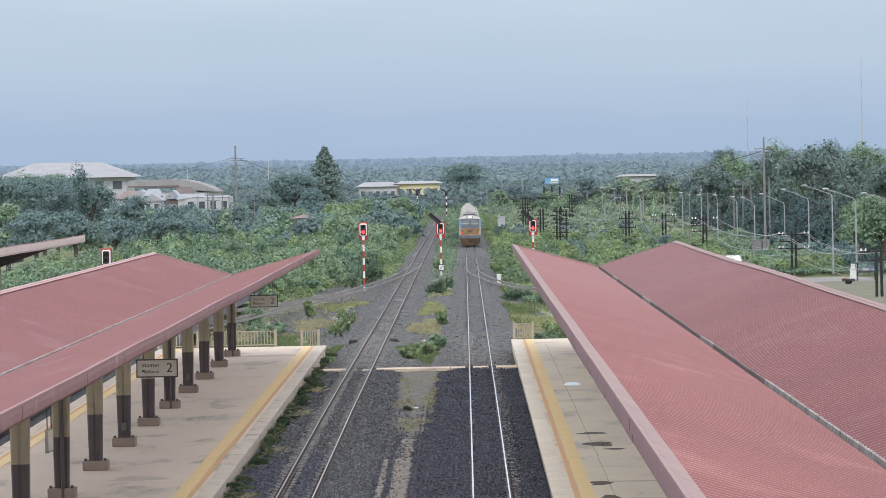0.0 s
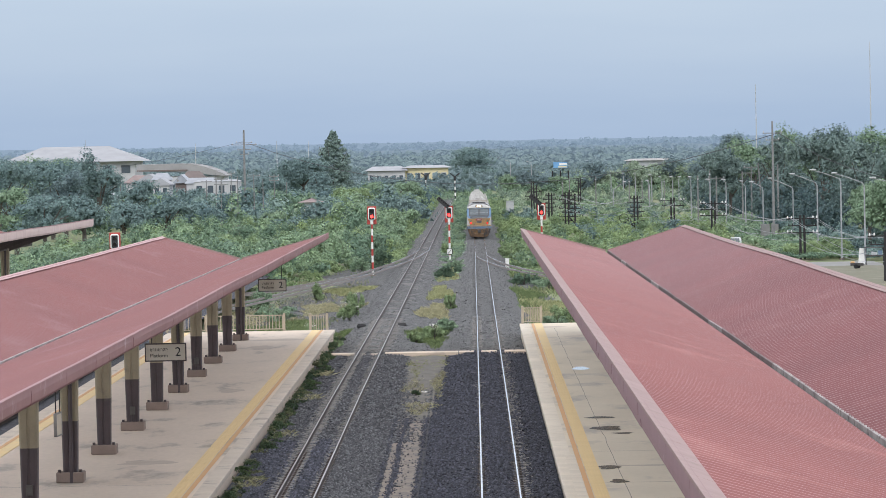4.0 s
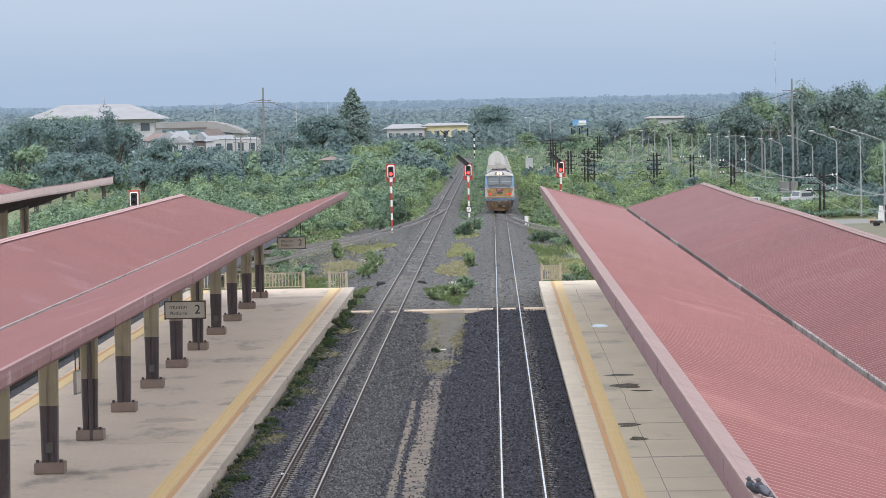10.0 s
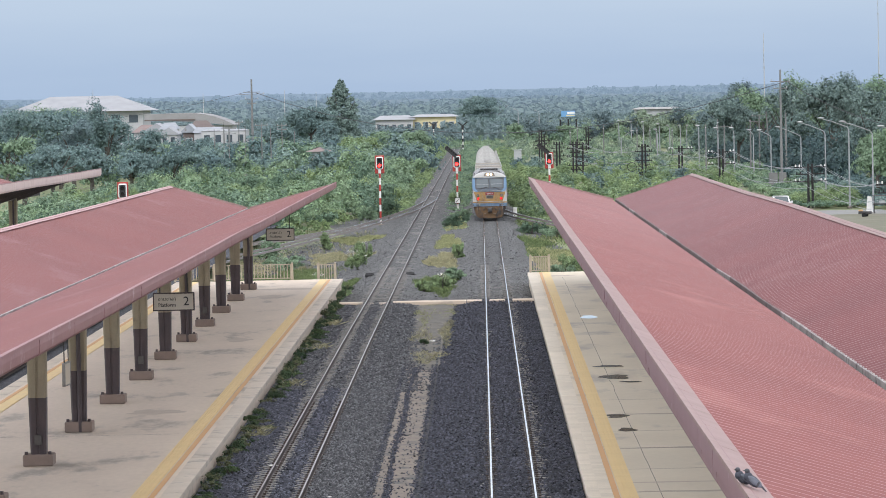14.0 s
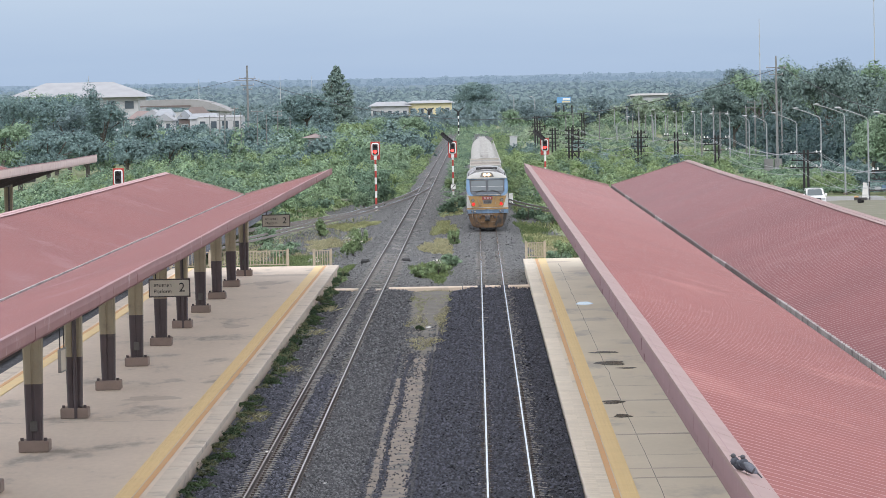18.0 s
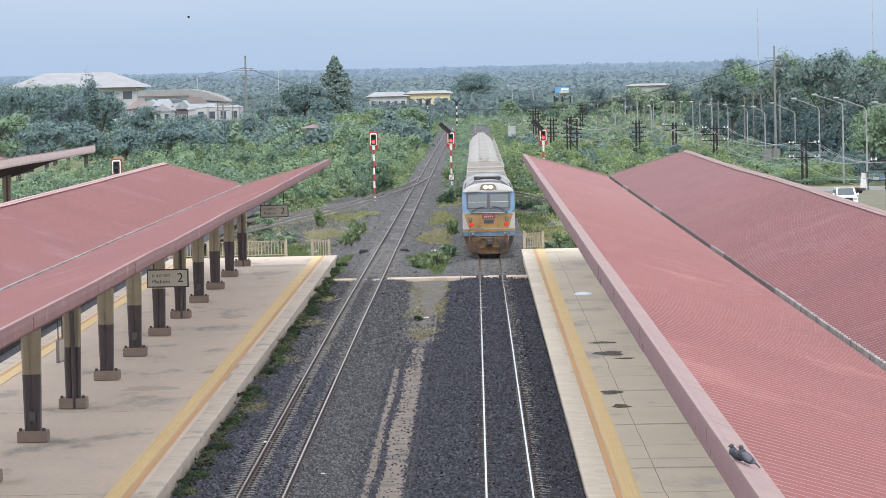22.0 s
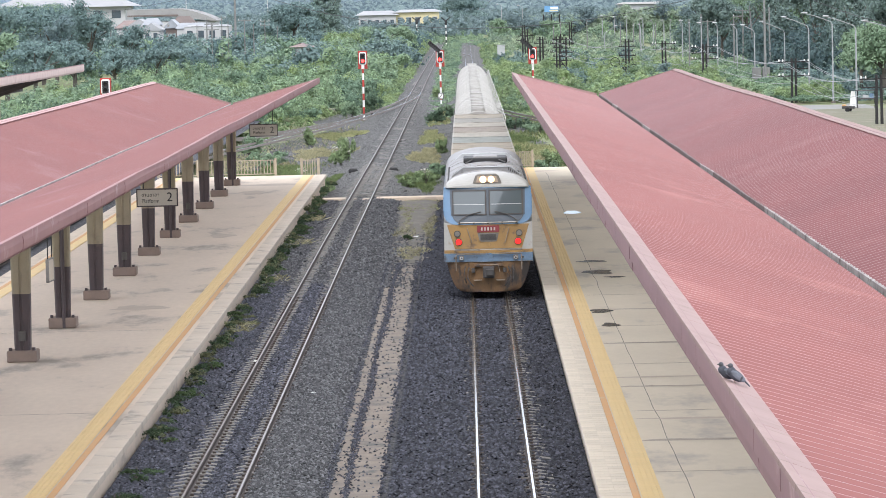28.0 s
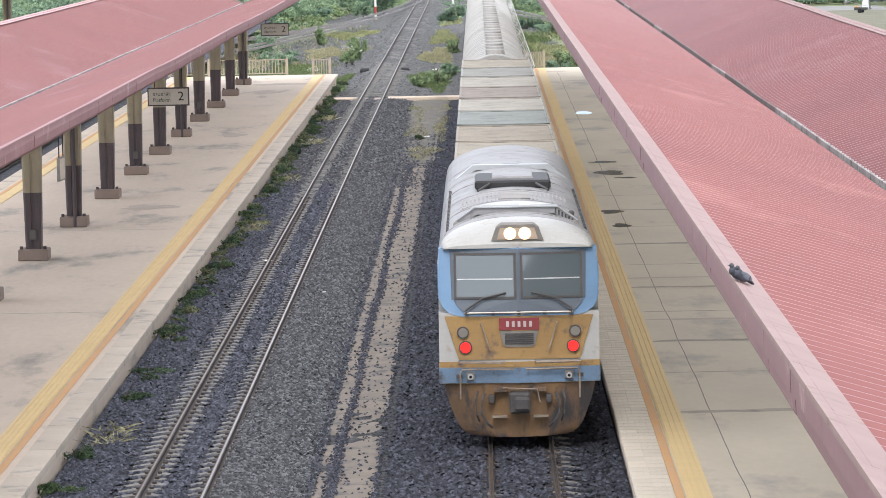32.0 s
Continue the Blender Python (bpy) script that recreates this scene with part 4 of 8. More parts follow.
    for i in range(11):
        u = i / 10
        rings.append((0.25 + 1.06 * u ** 1.5, roof_ring(1.24 + 0.155 * u ** 0.5, 3.47 - 0.3 * u * u, 3.55 + 0.385 * (1 - (1 - u) ** 2.3))))
    part("brow", loft(rings), M["loco_white"], t, "white rounded cab brow")
    part("roof", loft([(1.3, roof_ring(1.40, 3.15, 3.94)), (L, roof_ring(1.40, 3.15, 3.94))]), M["loco_roof"], t, "pale grey weathered roof")
    hb = part("headlamp_box", prism([(-0.46, 3.6), (0.46, 3.6), (0.37, 3.83), (0.28, 3.88), (-0.28, 3.88), (-0.37, 3.83)], 0.24, 0.8), M["lamp_shell"], t, "grey-brown tapered headlamp housing")
    part("lamp_recess", prism([(-0.36, 3.625), (0.36, 3.625), (0.3, 3.82), (-0.3, 3.82)], 0.225, 0.25), M["lamp_inside"], hb)
    for x in (-0.13, 0.13):
        part("headlamp", add_disc(bmesh.new(), (x, 0.22, 3.725), 0.076, 0.02), M["lamp_white"], hb, "lit warm headlamp")
        # the warm glare round each lamp is added as a glowing disc
        part("reflector", add_disc(bmesh.new(), (x, 0.226, 3.725), 0.108, 0.012), M["lamp_halo"], hb, "warm glowing halo disc")
    for s in (-1, 1):
        part("cant_stripe", box(s * 1.405 - 0.006, s * 1.405 + 0.006, 0.4, L, 2.75, 3.2), M["loco_blue"], t)
        part("side_band", box(s * 1.405 - 0.008, s * 1.405 + 0.008, 0.4, L, 1.13, 1.4), M["loco_blue"], t)
        vents = bmesh.new()
        for i in range(30):
            add_box(vents, s * 1.235 - 0.03, s * 1.235 + 0.03, 2.2 + 0.3 * i, 2.3 + 0.3 * i, 3.58, 3.64)
        tagged(part("louvre", vents, M["loco_dark"], t), kind="stuff")
    # roof gear, front to back: a low arched beam, hatch panels, a bent grating, the cooling unit and a rear arch
    def arch_beam(name, y0, y1, w, z0, z1, thick, material):
        return part(name, prism([(-w, z0), (-w * 0.68, z1), (w * 0.68, z1), (w, z0), (w * 0.93, z0 - thick), (w * 0.64, z1 - thick), (-w * 0.64, z1 - thick), (-w * 0.93, z0 - thick)], y0, y1), material, t)

    ab = arch_beam("roof_beam", 2.3, 2.75, 1.10, 3.77, 4.02, 0.13, M["loco_roof"])
    part("beam_lip", prism([(-1.11, 3.775), (-0.755, 4.03), (0.755, 4.03), (1.11, 3.775), (1.10, 3.755), (0.745, 4.01), (-0.745, 4.01), (-1.10, 3.755)], 2.26, 2.31), M["steel"], ab)
    for i in range(6):
        part("vent_slit", box(0.70 + 0.06 * i, 0.73 + 0.06 * i, 2.285, 2.31, 3.90 - 0.038 * i, 3.99 - 0.04 * i), M["loco_dark"], ab)
    for s in (-1, 1):
        part("beam_foot", box(s * 1.08 - 0.05, s * 1.08 + 0.05, 2.25, 2.7, 3.62, 3.77, 0.02), M["gutter"], ab)
    part("roof_latch", box(0.98, 1.08, 3.5, 3.75, 3.72, 3.82, 0.02), M["loco_dark"], t)
    roof_strip("roof_hatch", -0.72, 0.72, 3.0, 4.2, 0.03, M["loco_white"])
    roof_strip("roof_panel", 0.08, 0.6, 3.1, 3.7, 0.045, M["white"])
    for y in (1.9, 4.4, 7.1, 9.95, 11.8, 14.6):
        roof_strip("roof_seam", -1.3, 1.3, y, y + 0.035, 0.012, M["gutter"], n=20)
    gr = roof_strip("roof_grating", -1.02, 1.02, 4.7, 6.7, 0.014, M["loco_roof"])
    slats = bmesh.new()
    for i in range(26):
        xc = -0.97 + 0.0776 * i
        for k in range(2):
            add_box(slats, xc - 0.012, xc + 0.012, 4.8 + 0.95 * k, 5.65 + 0.95 * k, roof_z(xc) + 0.012, roof_z(xc) + 0.024)
    tagged(part("grating_bar", slats, M["gutter"], gr), kind="stuff")
    roof_strip("centre_plate", -0.3, 0.3, 4.85, 6.5, 0.035, M["gutter"], gr)
    ac = part("cooling_unit", box(-0.74, 0.74, 8.0, 10.0, 3.88, 4.06, 0.04), M["black"], t)
    part("cover", box(-0.40, 0.40, 8.5, 9.8, 4.055, 4.10, 0.02), M["loco_roof"], ac)
    part("cover_rim", box(-0.42, 0.42, 8.44, 8.5, 4.04, 4.08, 0.01), M["gutter"], ac)
    for s in (-1, 1):
        part("exhaust", box(s * 0.52 - 0.17, s * 0.52 + 0.17, 10.6, 11.3, 3.86, 3.97, 0.03), M["loco_dark"], t)
        part("strut", add_path(bmesh.new(), [(s * 0.68, 7.3, 3.92), (s * 0.45, 8.0, 4.0)], 0.022, 6), M["loco_dark"], t)
    arch_beam("rear_arch", 13.2, 13.5, 1.15, 3.70, 3.99, 0.1, M["steel"])
    roof_strip("rear_hood", -0.8, 0.8, 13.9, 17.5, 0.03, M["loco_roof"])
    # underframe and bogies
    part("fuel_tank", box(-1.15, 1.15, 7.8, 12.2, 0.35, 1.12, 0.08), M["loco_dark"], t)
    for y in (3.6, 16.4):
        bg = part("bogie", box(-1.05, 1.05, y - 2.2, y + 2.2, 0.4, 0.8, 0.05), M["loco_dark"], t)
        for o in (-1.7, 0, 1.7):
            for s in (-1, 1):
                part("wheel", rod((s * 0.48, y + o, 0.46), (s * 0.6, y + o, 0.46), 0.46, n=18), M["rail_side"], bg)
    return t


def flat_wagon():
    t = thing("flat_wagon", "brown-black container flat wagon", "wagon", group="container wagons")
    part("deck", box(-1.2, 1.2, 0.25, 12.65, 0.85, 1.0, 0.02), M["loco_dark"], t)
    for s in (-1, 1):
        part("sole_bar", box(s * 1.1 - 0.06, s * 1.1 + 0.06, 0.2, 12.7, 0.6, 0.85), M["loco_skirt"], t)
    for y in (2.2, 10.7):
        bg = part("bogie", box(-0.95, 0.95, y - 1.2, y + 1.2, 0.35, 0.7, 0.04), M["loco_dark"], t)
        for o in (-0.85, 0.85):
            for s in (-1, 1):
                part("wheel", rod((s * 0.48, y + o, 0.42), (s * 0.6, y + o, 0.42), 0.42, n=16), M["rail_side"], bg)
    return t


def container(material, label):
    """A 20-foot box with corrugated top and sides, corner posts and castings."""
    t = thing("container", label, "container", group="containers on the flat wagons")
    w, l, h = 1.219, 5.94, 2.59
    verts, faces = [], []
    ys, y = [0.12], 0.12
    while y < l - 0.3:
        ys += [y + 0.07, y + 0.14, y + 0.21, y + 0.28]
        y += 0.28
    for i, yy in enumerate(ys):
        d = 0.036 if i % 4 in (1, 2) else 0.0
        verts += [(-w + 0.03 + d, yy, 0.1), (-w + 0.03 + d, yy, h - 0.05), (-w + 0.06, yy, h - 0.02 - d * 0.55), (w - 0.06, yy, h - 0.02 - d * 0.55), (w - 0.03 - d, yy, h - 0.05), (w - 0.03 - d, yy, 0.1)]
    for i in range(len(ys) - 1):
        for k in range(5):
            faces.append((6 * i + k, 6 * i + k + 1, 6 * i + 6 + k + 1, 6 * i + 6 + k))
    ob = new("shell", mesh_of("shell", verts, faces, material))
    ob.parent = t
    part("end_wall", box(-w + 0.08, w - 0.08, 0.06, 0.12, 0.1, h - 0.06), material, t)
    part("end_wall", box(-w + 0.08, w - 0.08, l - 0.12, l - 0.06, 0.1, h - 0.06), material, t)
    part("top_header", box(-w, w, 0.0, 0.14, h - 0.12, h, 0.01), material, t)
    part("top_header", box(-w, w, l - 0.14, l, h - 0.12, h, 0.01), material, t)
    part("floor_frame", box(-w, w, 0, l, 0, 0.12), M["loco_dark"], t)
    for sx in (-1, 1):
        part("top_rail", box(sx * (w - 0.03) - 0.03, sx * (w - 0.03) + 0.03, 0.14, l - 0.14, h - 0.09, h - 0.005), material, t)
        for y in (0.08, l - 0.08):
            part("corner_post", box(sx * (w - 0.08) - 0.08, sx * (w - 0.08) + 0.08, y - 0.08, y + 0.08, 0, h + 0.006, 0.01), material, t)
    return t


def hopper_wagon():
    """A covered hopper: a round-topped ribbed barrel with hatches and a walkway."""
    t = thing("hopper_wagon", "dusty white round-topped ribbed hopper wagon", "wagon", group="hopper wagons")
    l = 12.4
    prof = [(-0.9, 0.95)] + [(1.28 * math.sin(a), 2.35 + 1.35 * math.cos(a)) for a in [(-1 + 2 * i / 16) * 1.75 for i in range(17)]] + [(0.9, 0.95)]
    part("barrel", loft([(0.5, prof), (l - 0.5, prof)]), M["hopper"], t)
    for i in range(8):
        y = 0.7 + i * (l - 1.4) / 7
        rp = [(x * 1.03, 2.35 + (z - 2.35) * 1.03) for x, z in prof]
        part("rib", loft([(y - 0.11, rp), (y + 0.11, rp)]), M["hopper_rib"], t)
    for i in range(4):
        y = 1.9 + i * 2.9
        h = part("hatch", rod((0, y, 3.66), (0, y, 3.84), 0.36, 0.33, 14), M["hopper"], t)
        part("hatch_clamp", box(-0.42, 0.42, y - 0.04, y + 0.04, 3.83, 3.87), M["hopper_rib"], h)
    part("hand_rail", add_path(bmesh.new(), [(1.18, 0.6, 3.0), (1.42, 0.7, 3.25), (1.42, l - 0.7, 3.25), (1.18, l - 0.6, 3.0)], 0.018, 5), M["hopper_rib"], t)
    for i in range(5):
        y = 0.9 + i * (l - 1.8) / 4
        part("stanchion", rod((1.22, y, 2.8), (1.42, y, 3.25), 0.016, n=5), M["hopper_rib"], t)
    part("underframe", box(-1.1, 1.1, 0.1, l, 0.7, 0.98, 0.02), M["loco_dark"], t)
    for y in (2.0, l - 2.0):
        bg = part("bogie", box(-0.95, 0.95, y - 1.2, y + 1.2, 0.35, 0.7, 0.04), M["loco_dark"], t)
        for o in (-0.85, 0.85):
            for s in (-1, 1):
                part("wheel", rod((s * 0.48, y + o, 0.42), (s * 0.6, y + o, 0.42), 0.42, n=14), M["rail_side"], bg)
    return t


M["hopper"] = mat("hopper_white", (0.36, 0.345, 0.325), (0.26, 0.25, 0.235), rough=0.6, scale=0.6, spot=(0.2, 0.185, 0.17), spot_at=0.55, spot_scale=1.2, vary=0.07)
M["hopper_rib"] = mat("hopper_rib", (0.50, 0.49, 0.475), (0.38, 0.37, 0.355), rough=0.65, scale=1.0, vary=0.07)
BOX_COLOURS = (("cream", (0.295, 0.258, 0.201), "weathered cream shipping container"), ("beige", (0.271, 0.230, 0.176), "dull beige shipping container"),
               ("green", (0.205, 0.218, 0.20), "faded olive-cream shipping container"), ("white", (0.328, 0.299, 0.254), "off-white weathered shipping container"),
               ("red", (0.235, 0.195, 0.165), "faded tan shipping container"), ("white", (0.328, 0.299, 0.254), "off-white weathered shipping container"),
               ("grey", (0.246, 0.238, 0.217), "dull grey shipping container"), ("cream", (0.295, 0.258, 0.201), "weathered cream shipping container"))
TRAIN = []          # each vehicle or load with its place behind the nose
loco = locomotive()
TRAIN.append((loco, 0.0, 0.0))
wag = flat_wagon()
made = {}
for i in range(4):
    w = wag if i == 0 else copy_thing(wag, pose(0, 0, 0))
    TRAIN.append((w, 20.5 + 12.9 * i, 0.0))
    for j in (0, 1):
        nm, col, lab = BOX_COLOURS[2 * i + j]
        if nm in made:
            b = copy_thing(made[nm], pose(0, 0, 0))
        else:
            cm = mat("container_" + nm, col, tuple(0.68 * c for c in col), rough=0.6, scale=0.7, fine=0.4, spot=tuple(0.5 * c for c in col), spot_at=0.55, spot_scale=1.1)
            b = made[nm] = container(cm, lab)
        TRAIN.append((b, 20.5 + 12.9 * i + 0.28 + 6.28 * j, 1.0))
hop = hopper_wagon()
for i in range(11):
    w = hop if i == 0 else copy_thing(hop, pose(0, 0, 0))
    TRAIN.append((w, 20.5 + 12.9 * 4 + 13.0 * i, 0.0))


def nose_at(t):
    return 483.0 - 11.046 * t - 0.1148 * t ** 2 + 0.001636 * t ** 3


def train_motion():
    for ob, back, up in TRAIN:
        walk(ob, [(t, pose(XR, nose_at(t) + back, up + fall(nose_at(t) + back + 6))) for t in range(0, 33, 2)])
# ---- vegetation ----
CORES = {}


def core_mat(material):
    """The inside of a crown: the same foliage, its shade put into a darker colour."""
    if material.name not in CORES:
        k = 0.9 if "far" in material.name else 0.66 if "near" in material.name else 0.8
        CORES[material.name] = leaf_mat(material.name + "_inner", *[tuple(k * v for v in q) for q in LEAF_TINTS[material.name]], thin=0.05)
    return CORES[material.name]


def leaves(name, centres, radii, per, size, material, seed, flat=0.55, lobes=9, tags=None, parent=None, shade=False):
    """Crowns as many small leaf clumps on the skins of several lobes, round a denser inside. centres: (n, 3) middles, radii: (n, 3)."""
    rng = np.random.default_rng(seed)
    c, r = np.asarray(centres, float), np.asarray(radii, float)
    n = len(c)
    ld = rng.normal(size=(n, lobes, 3))
    ld /= np.linalg.norm(ld, axis=2, keepdims=True)
    ld[:, :, 2] = np.abs(ld[:, :, 2]) * 1.15 - 0.25
    lc = ld * rng.uniform(0.35, 0.72, (n, lobes, 1))
    lr = rng.uniform(0.26, 0.52, (n, lobes))
    pick = rng.integers(0, lobes, (n, per))
    i = np.arange(n)[:, None]
    d = rng.normal(size=(n, per, 3))
    d /= np.linalg.norm(d, axis=2, keepdims=True)
    d[:, :, 2] = np.where(d[:, :, 2] < -0.35, -d[:, :, 2], d[:, :, 2])
    p = lc[i, pick] + d * (lr[i, pick] * rng.uniform(0.78, 1.12, (n, per)))[:, :, None]
    p = c[:, None, :] + p * r[:, None, :]
    nrm = d + rng.normal(size=d.shape) * 0.25
    nrm[:, :, 2] += 0.22
    nrm /= np.linalg.norm(nrm, axis=2, keepdims=True)
    a = np.cross(nrm, rng.normal(size=d.shape))
    a /= np.linalg.norm(a, axis=2, keepdims=True) + 1e-9
    b = np.cross(nrm, a)
    s = size * rng.uniform(0.5, 1.3, (n, per, 1)) * (r.mean(axis=1)[:, None, None] ** 0.25)
    tri = np.stack([p - a * s, p + a * s * 0.8 - b * s * flat * 0.9, p + a * s * 0.5 + b * s * flat * 1.1 + nrm * s * 0.2], axis=2).reshape(-1, 3)
    k = n * per
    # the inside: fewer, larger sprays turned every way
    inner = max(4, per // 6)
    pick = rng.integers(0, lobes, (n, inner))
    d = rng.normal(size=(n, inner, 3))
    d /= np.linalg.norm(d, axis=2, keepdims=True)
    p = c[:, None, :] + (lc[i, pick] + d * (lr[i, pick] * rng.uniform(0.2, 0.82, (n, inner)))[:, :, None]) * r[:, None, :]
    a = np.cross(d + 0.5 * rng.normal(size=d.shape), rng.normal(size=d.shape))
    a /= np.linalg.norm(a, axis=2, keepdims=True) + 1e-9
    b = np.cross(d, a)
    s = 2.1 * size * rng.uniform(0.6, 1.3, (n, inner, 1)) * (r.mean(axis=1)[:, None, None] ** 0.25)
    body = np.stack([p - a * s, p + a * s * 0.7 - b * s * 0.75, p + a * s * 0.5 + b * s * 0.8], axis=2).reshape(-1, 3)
    co = np.concatenate([tri, body])
    vi = np.arange(len(co), dtype=np.int32)
    faces = len(vi) // 3
    me = bpy.data.meshes.new(name)
    me.vertices.add(len(co))
    me.vertices.foreach_set("co", co.astype(np.float32).ravel())
    me.loops.add(len(vi))
    me.loops.foreach_set("vertex_index", vi)
    me.polygons.add(faces)
    me.polygons.foreach_set("loop_start", np.arange(0, len(vi), 3, dtype=np.int32))
    me.update(calc_edges=True)
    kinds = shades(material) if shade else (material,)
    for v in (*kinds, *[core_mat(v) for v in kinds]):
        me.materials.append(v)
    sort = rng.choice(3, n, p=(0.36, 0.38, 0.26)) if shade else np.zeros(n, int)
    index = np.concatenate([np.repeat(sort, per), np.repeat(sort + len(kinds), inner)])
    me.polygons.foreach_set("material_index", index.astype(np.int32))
    ob = new(name, me)
    if parent:
        ob.parent = parent
    if tags:
        tagged(ob, *tags)
    return ob


SPECIES = {}


def shades(material):
    """Three kinds of tree: a darker and bluer, the common, and a paler and yellower one."""
    if material.name not in SPECIES:
        c = LEAF_TINTS[material.name]
        SPECIES[material.name] = (leaf_mat(material.name + "_deep", *[tuple(k * v for k, v in zip(q, (0.70, 0.75, 0.80))) for q in c]), material,
                                  leaf_mat(material.name + "_pale", *[tuple(k * v for k, v in zip(q, (1.16, 1.14, 1.06))) for q in c]))
    return SPECIES[material.name]


def scatter(seed, count, x0, x1, y0, y1, fan=0.0, keep=None):
    """Random places; with fan, x0 and x1 spread with distance y."""
    rng = np.random.default_rng(seed)
    y = rng.uniform(y0 ** 0.5, y1 ** 0.5, count) ** 2 if fan else rng.uniform(y0, y1, count)
    u = rng.uniform(0, 1, count)
    lo, hi = x0 + 0 * y, x1 + 0 * y
    if fan:
        lo, hi = x0 * y / y0, x1 * y / y0
    x = lo + (hi - lo) * u
    p = np.stack([x, y], 1)
    if keep is not None:
        p = p[np.array([bool(keep(*q)) for q in p], dtype=bool)]
    return p


def tree(x, y, h, w, material, seed, label, per=900, size=0.3, trunk=0.3, shape="round", z=-0.8, name="tree", low=0.42):
    """A tapered trunk with limbs and a crown of leaf clumps."""
    rnd = random.Random(seed)
    t = thing(name, label, "tree", pose(x, y, z))
    bm = rod((0, 0, 0), (0, 0, h * 0.55), trunk, trunk * 0.55, 7)
    for i in range(5):
        a = rnd.uniform(0, 6.3)
        z0 = h * rnd.uniform(0.3, 0.5)
        add_rod(bm, (0, 0, z0), (w * 0.33 * math.cos(a), w * 0.33 * math.sin(a), h * rnd.uniform(0.6, 0.8)), trunk * 0.45, trunk * 0.15, 5)
    part("trunk", bm, M["bark"], t)
    if shape == "cone":
        cs, rs = [], []
        for i in range(70):
            q = 0.1 + 0.87 * (i / 69) ** 0.9
            big = w * 0.5 * (1.0 - q ** 2.2) ** 0.85
            a = 2.4 * i
            cs.append((0.62 * big * math.cos(a), 0.62 * big * math.sin(a), h * q))
            rs.append((0.5 * big + 0.16,) * 2 + (h * 0.055 + 0.12 * big,))
        leaves("crown", cs, rs, per // 16, size * 0.56, material, seed, lobes=4, parent=t)
    else:
        cs, rs = [], []
        for i in range(8):
            a = rnd.uniform(0, 6.3)
            q = rnd.uniform(0.05, 0.32) * w
            cs.append((q * math.cos(a), q * math.sin(a), h * rnd.uniform(low, 0.82)))
            rs.append((w * rnd.uniform(0.3, 0.42), w * rnd.uniform(0.3, 0.42), h * rnd.uniform(0.2, 0.3)))
        leaves("crown", cs, rs, int(per * 0.26), size * 0.52, material, seed, lobes=7, parent=t)
    return t


def cap_height(places, h, lim, ground=-0.8):
    """Keep tops under a sight line that falls lim per unit of distance from the eye's height."""
    return np.minimum(h, np.maximum(1.0, (EYE - ground) - lim * places[:, 1]))


def thicket(name, places, h0, h1, w, per, size, material, seed, label, ground=-0.8, lim=-1.0, cat="bushes"):
    rng = np.random.default_rng(seed)
    places = places[np.abs(places[:, 0] + 0.004 * places[:, 1]) < 0.130 * places[:, 1] + 3]
    n = len(places)
    h = cap_height(places, rng.uniform(h0, h1, n), lim) * rng.uniform(0.75, 1.0, n)
    rx = w * rng.uniform(0.7, 1.3, n)
    c = np.stack([places[:, 0], places[:, 1], ground + h * 0.42], 1)
    r = np.stack([rx, rx, h * 0.62], 1)
    return leaves(name, c, r, int(per * 0.66), size * 0.66, material, seed, lobes=5 if n > 250 else 8, tags=(label, cat, "", "stuff"), shade=material.name != "leaf_far")


def beside(x, y):
    """Outside the railway land, whose left fence line leans away towards the station."""
    return x < -8.2 - max(0.0, 345 - y) * 0.115


# west side, near to far
thicket("thicket_west", scatter(1, 380, -40, -8, 250, 430, keep=beside), 1.4, 4.4, 2.0, 560, 0.17, M["leaf"], 11, "dense green roadside thicket", lim=0.0135)
thicket("thicket_west_pale", scatter(2, 330, -38, -7.4, 250, 470, keep=beside), 1.2, 3.6, 1.3, 430, 0.15, M["leaf_light"], 12, "bright green thicket of young growth", lim=0.0150)
thicket("thicket_west_low", scatter(31, 640, -9.8, -6.65, 335, 720), 0.6, 1.9, 0.95, 170, 0.13, M["leaf_light"], 31, "low bright bushes along the track")
thicket("thicket_yard", scatter(45, 130, -24, -9.5, 262, 335, keep=lambda x, y: x < -8.4 - (345 - y) * 0.09), 0.5, 1.5, 0.9, 300, 0.13, M["leaf_light"], 45, "low bright bushes behind the sidings")
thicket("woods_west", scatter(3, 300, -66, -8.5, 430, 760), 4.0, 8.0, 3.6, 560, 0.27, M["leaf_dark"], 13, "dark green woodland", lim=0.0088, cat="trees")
thicket("woods_west_light", scatter(4, 270, -66, -8.5, 430, 800), 3.0, 7.0, 3.2, 520, 0.25, M["leaf"], 14, "mid-green woodland", lim=0.0092, cat="trees")
# east side
thicket("thicket_east", scatter(5, 460, 3.2, 30, 262, 480, keep=lambda x, y: x > 3.6 + max(0, 330 - y) * 0.15 and x < 19 + (y - 260) * 0.05), 1.0, 3.0, 1.4, 420, 0.16, M["leaf_light"], 15, "bright green thicket along the track", lim=0.0165)
thicket("thicket_east_pale", scatter(42, 150, 3.6, 24, 268, 470, keep=lambda x, y: x > 3.6 + max(0, 330 - y) * 0.15), 0.8, 2.2, 1.3, 300, 0.15, M["leaf"], 42, "mid-green bushes in the thicket")
thicket("thicket_east_dark", scatter(43, 46, 5, 24, 300, 520), 1.4, 3.0, 1.7, 420, 0.17, M["leaf_dark"], 43, "dark green bushes in the thicket")
thicket("thicket_east_low", scatter(32, 420, 2.75, 5.2, 300, 700), 0.5, 1.5, 0.65, 150, 0.13, M["leaf_light"], 32, "low bright bushes along the track")
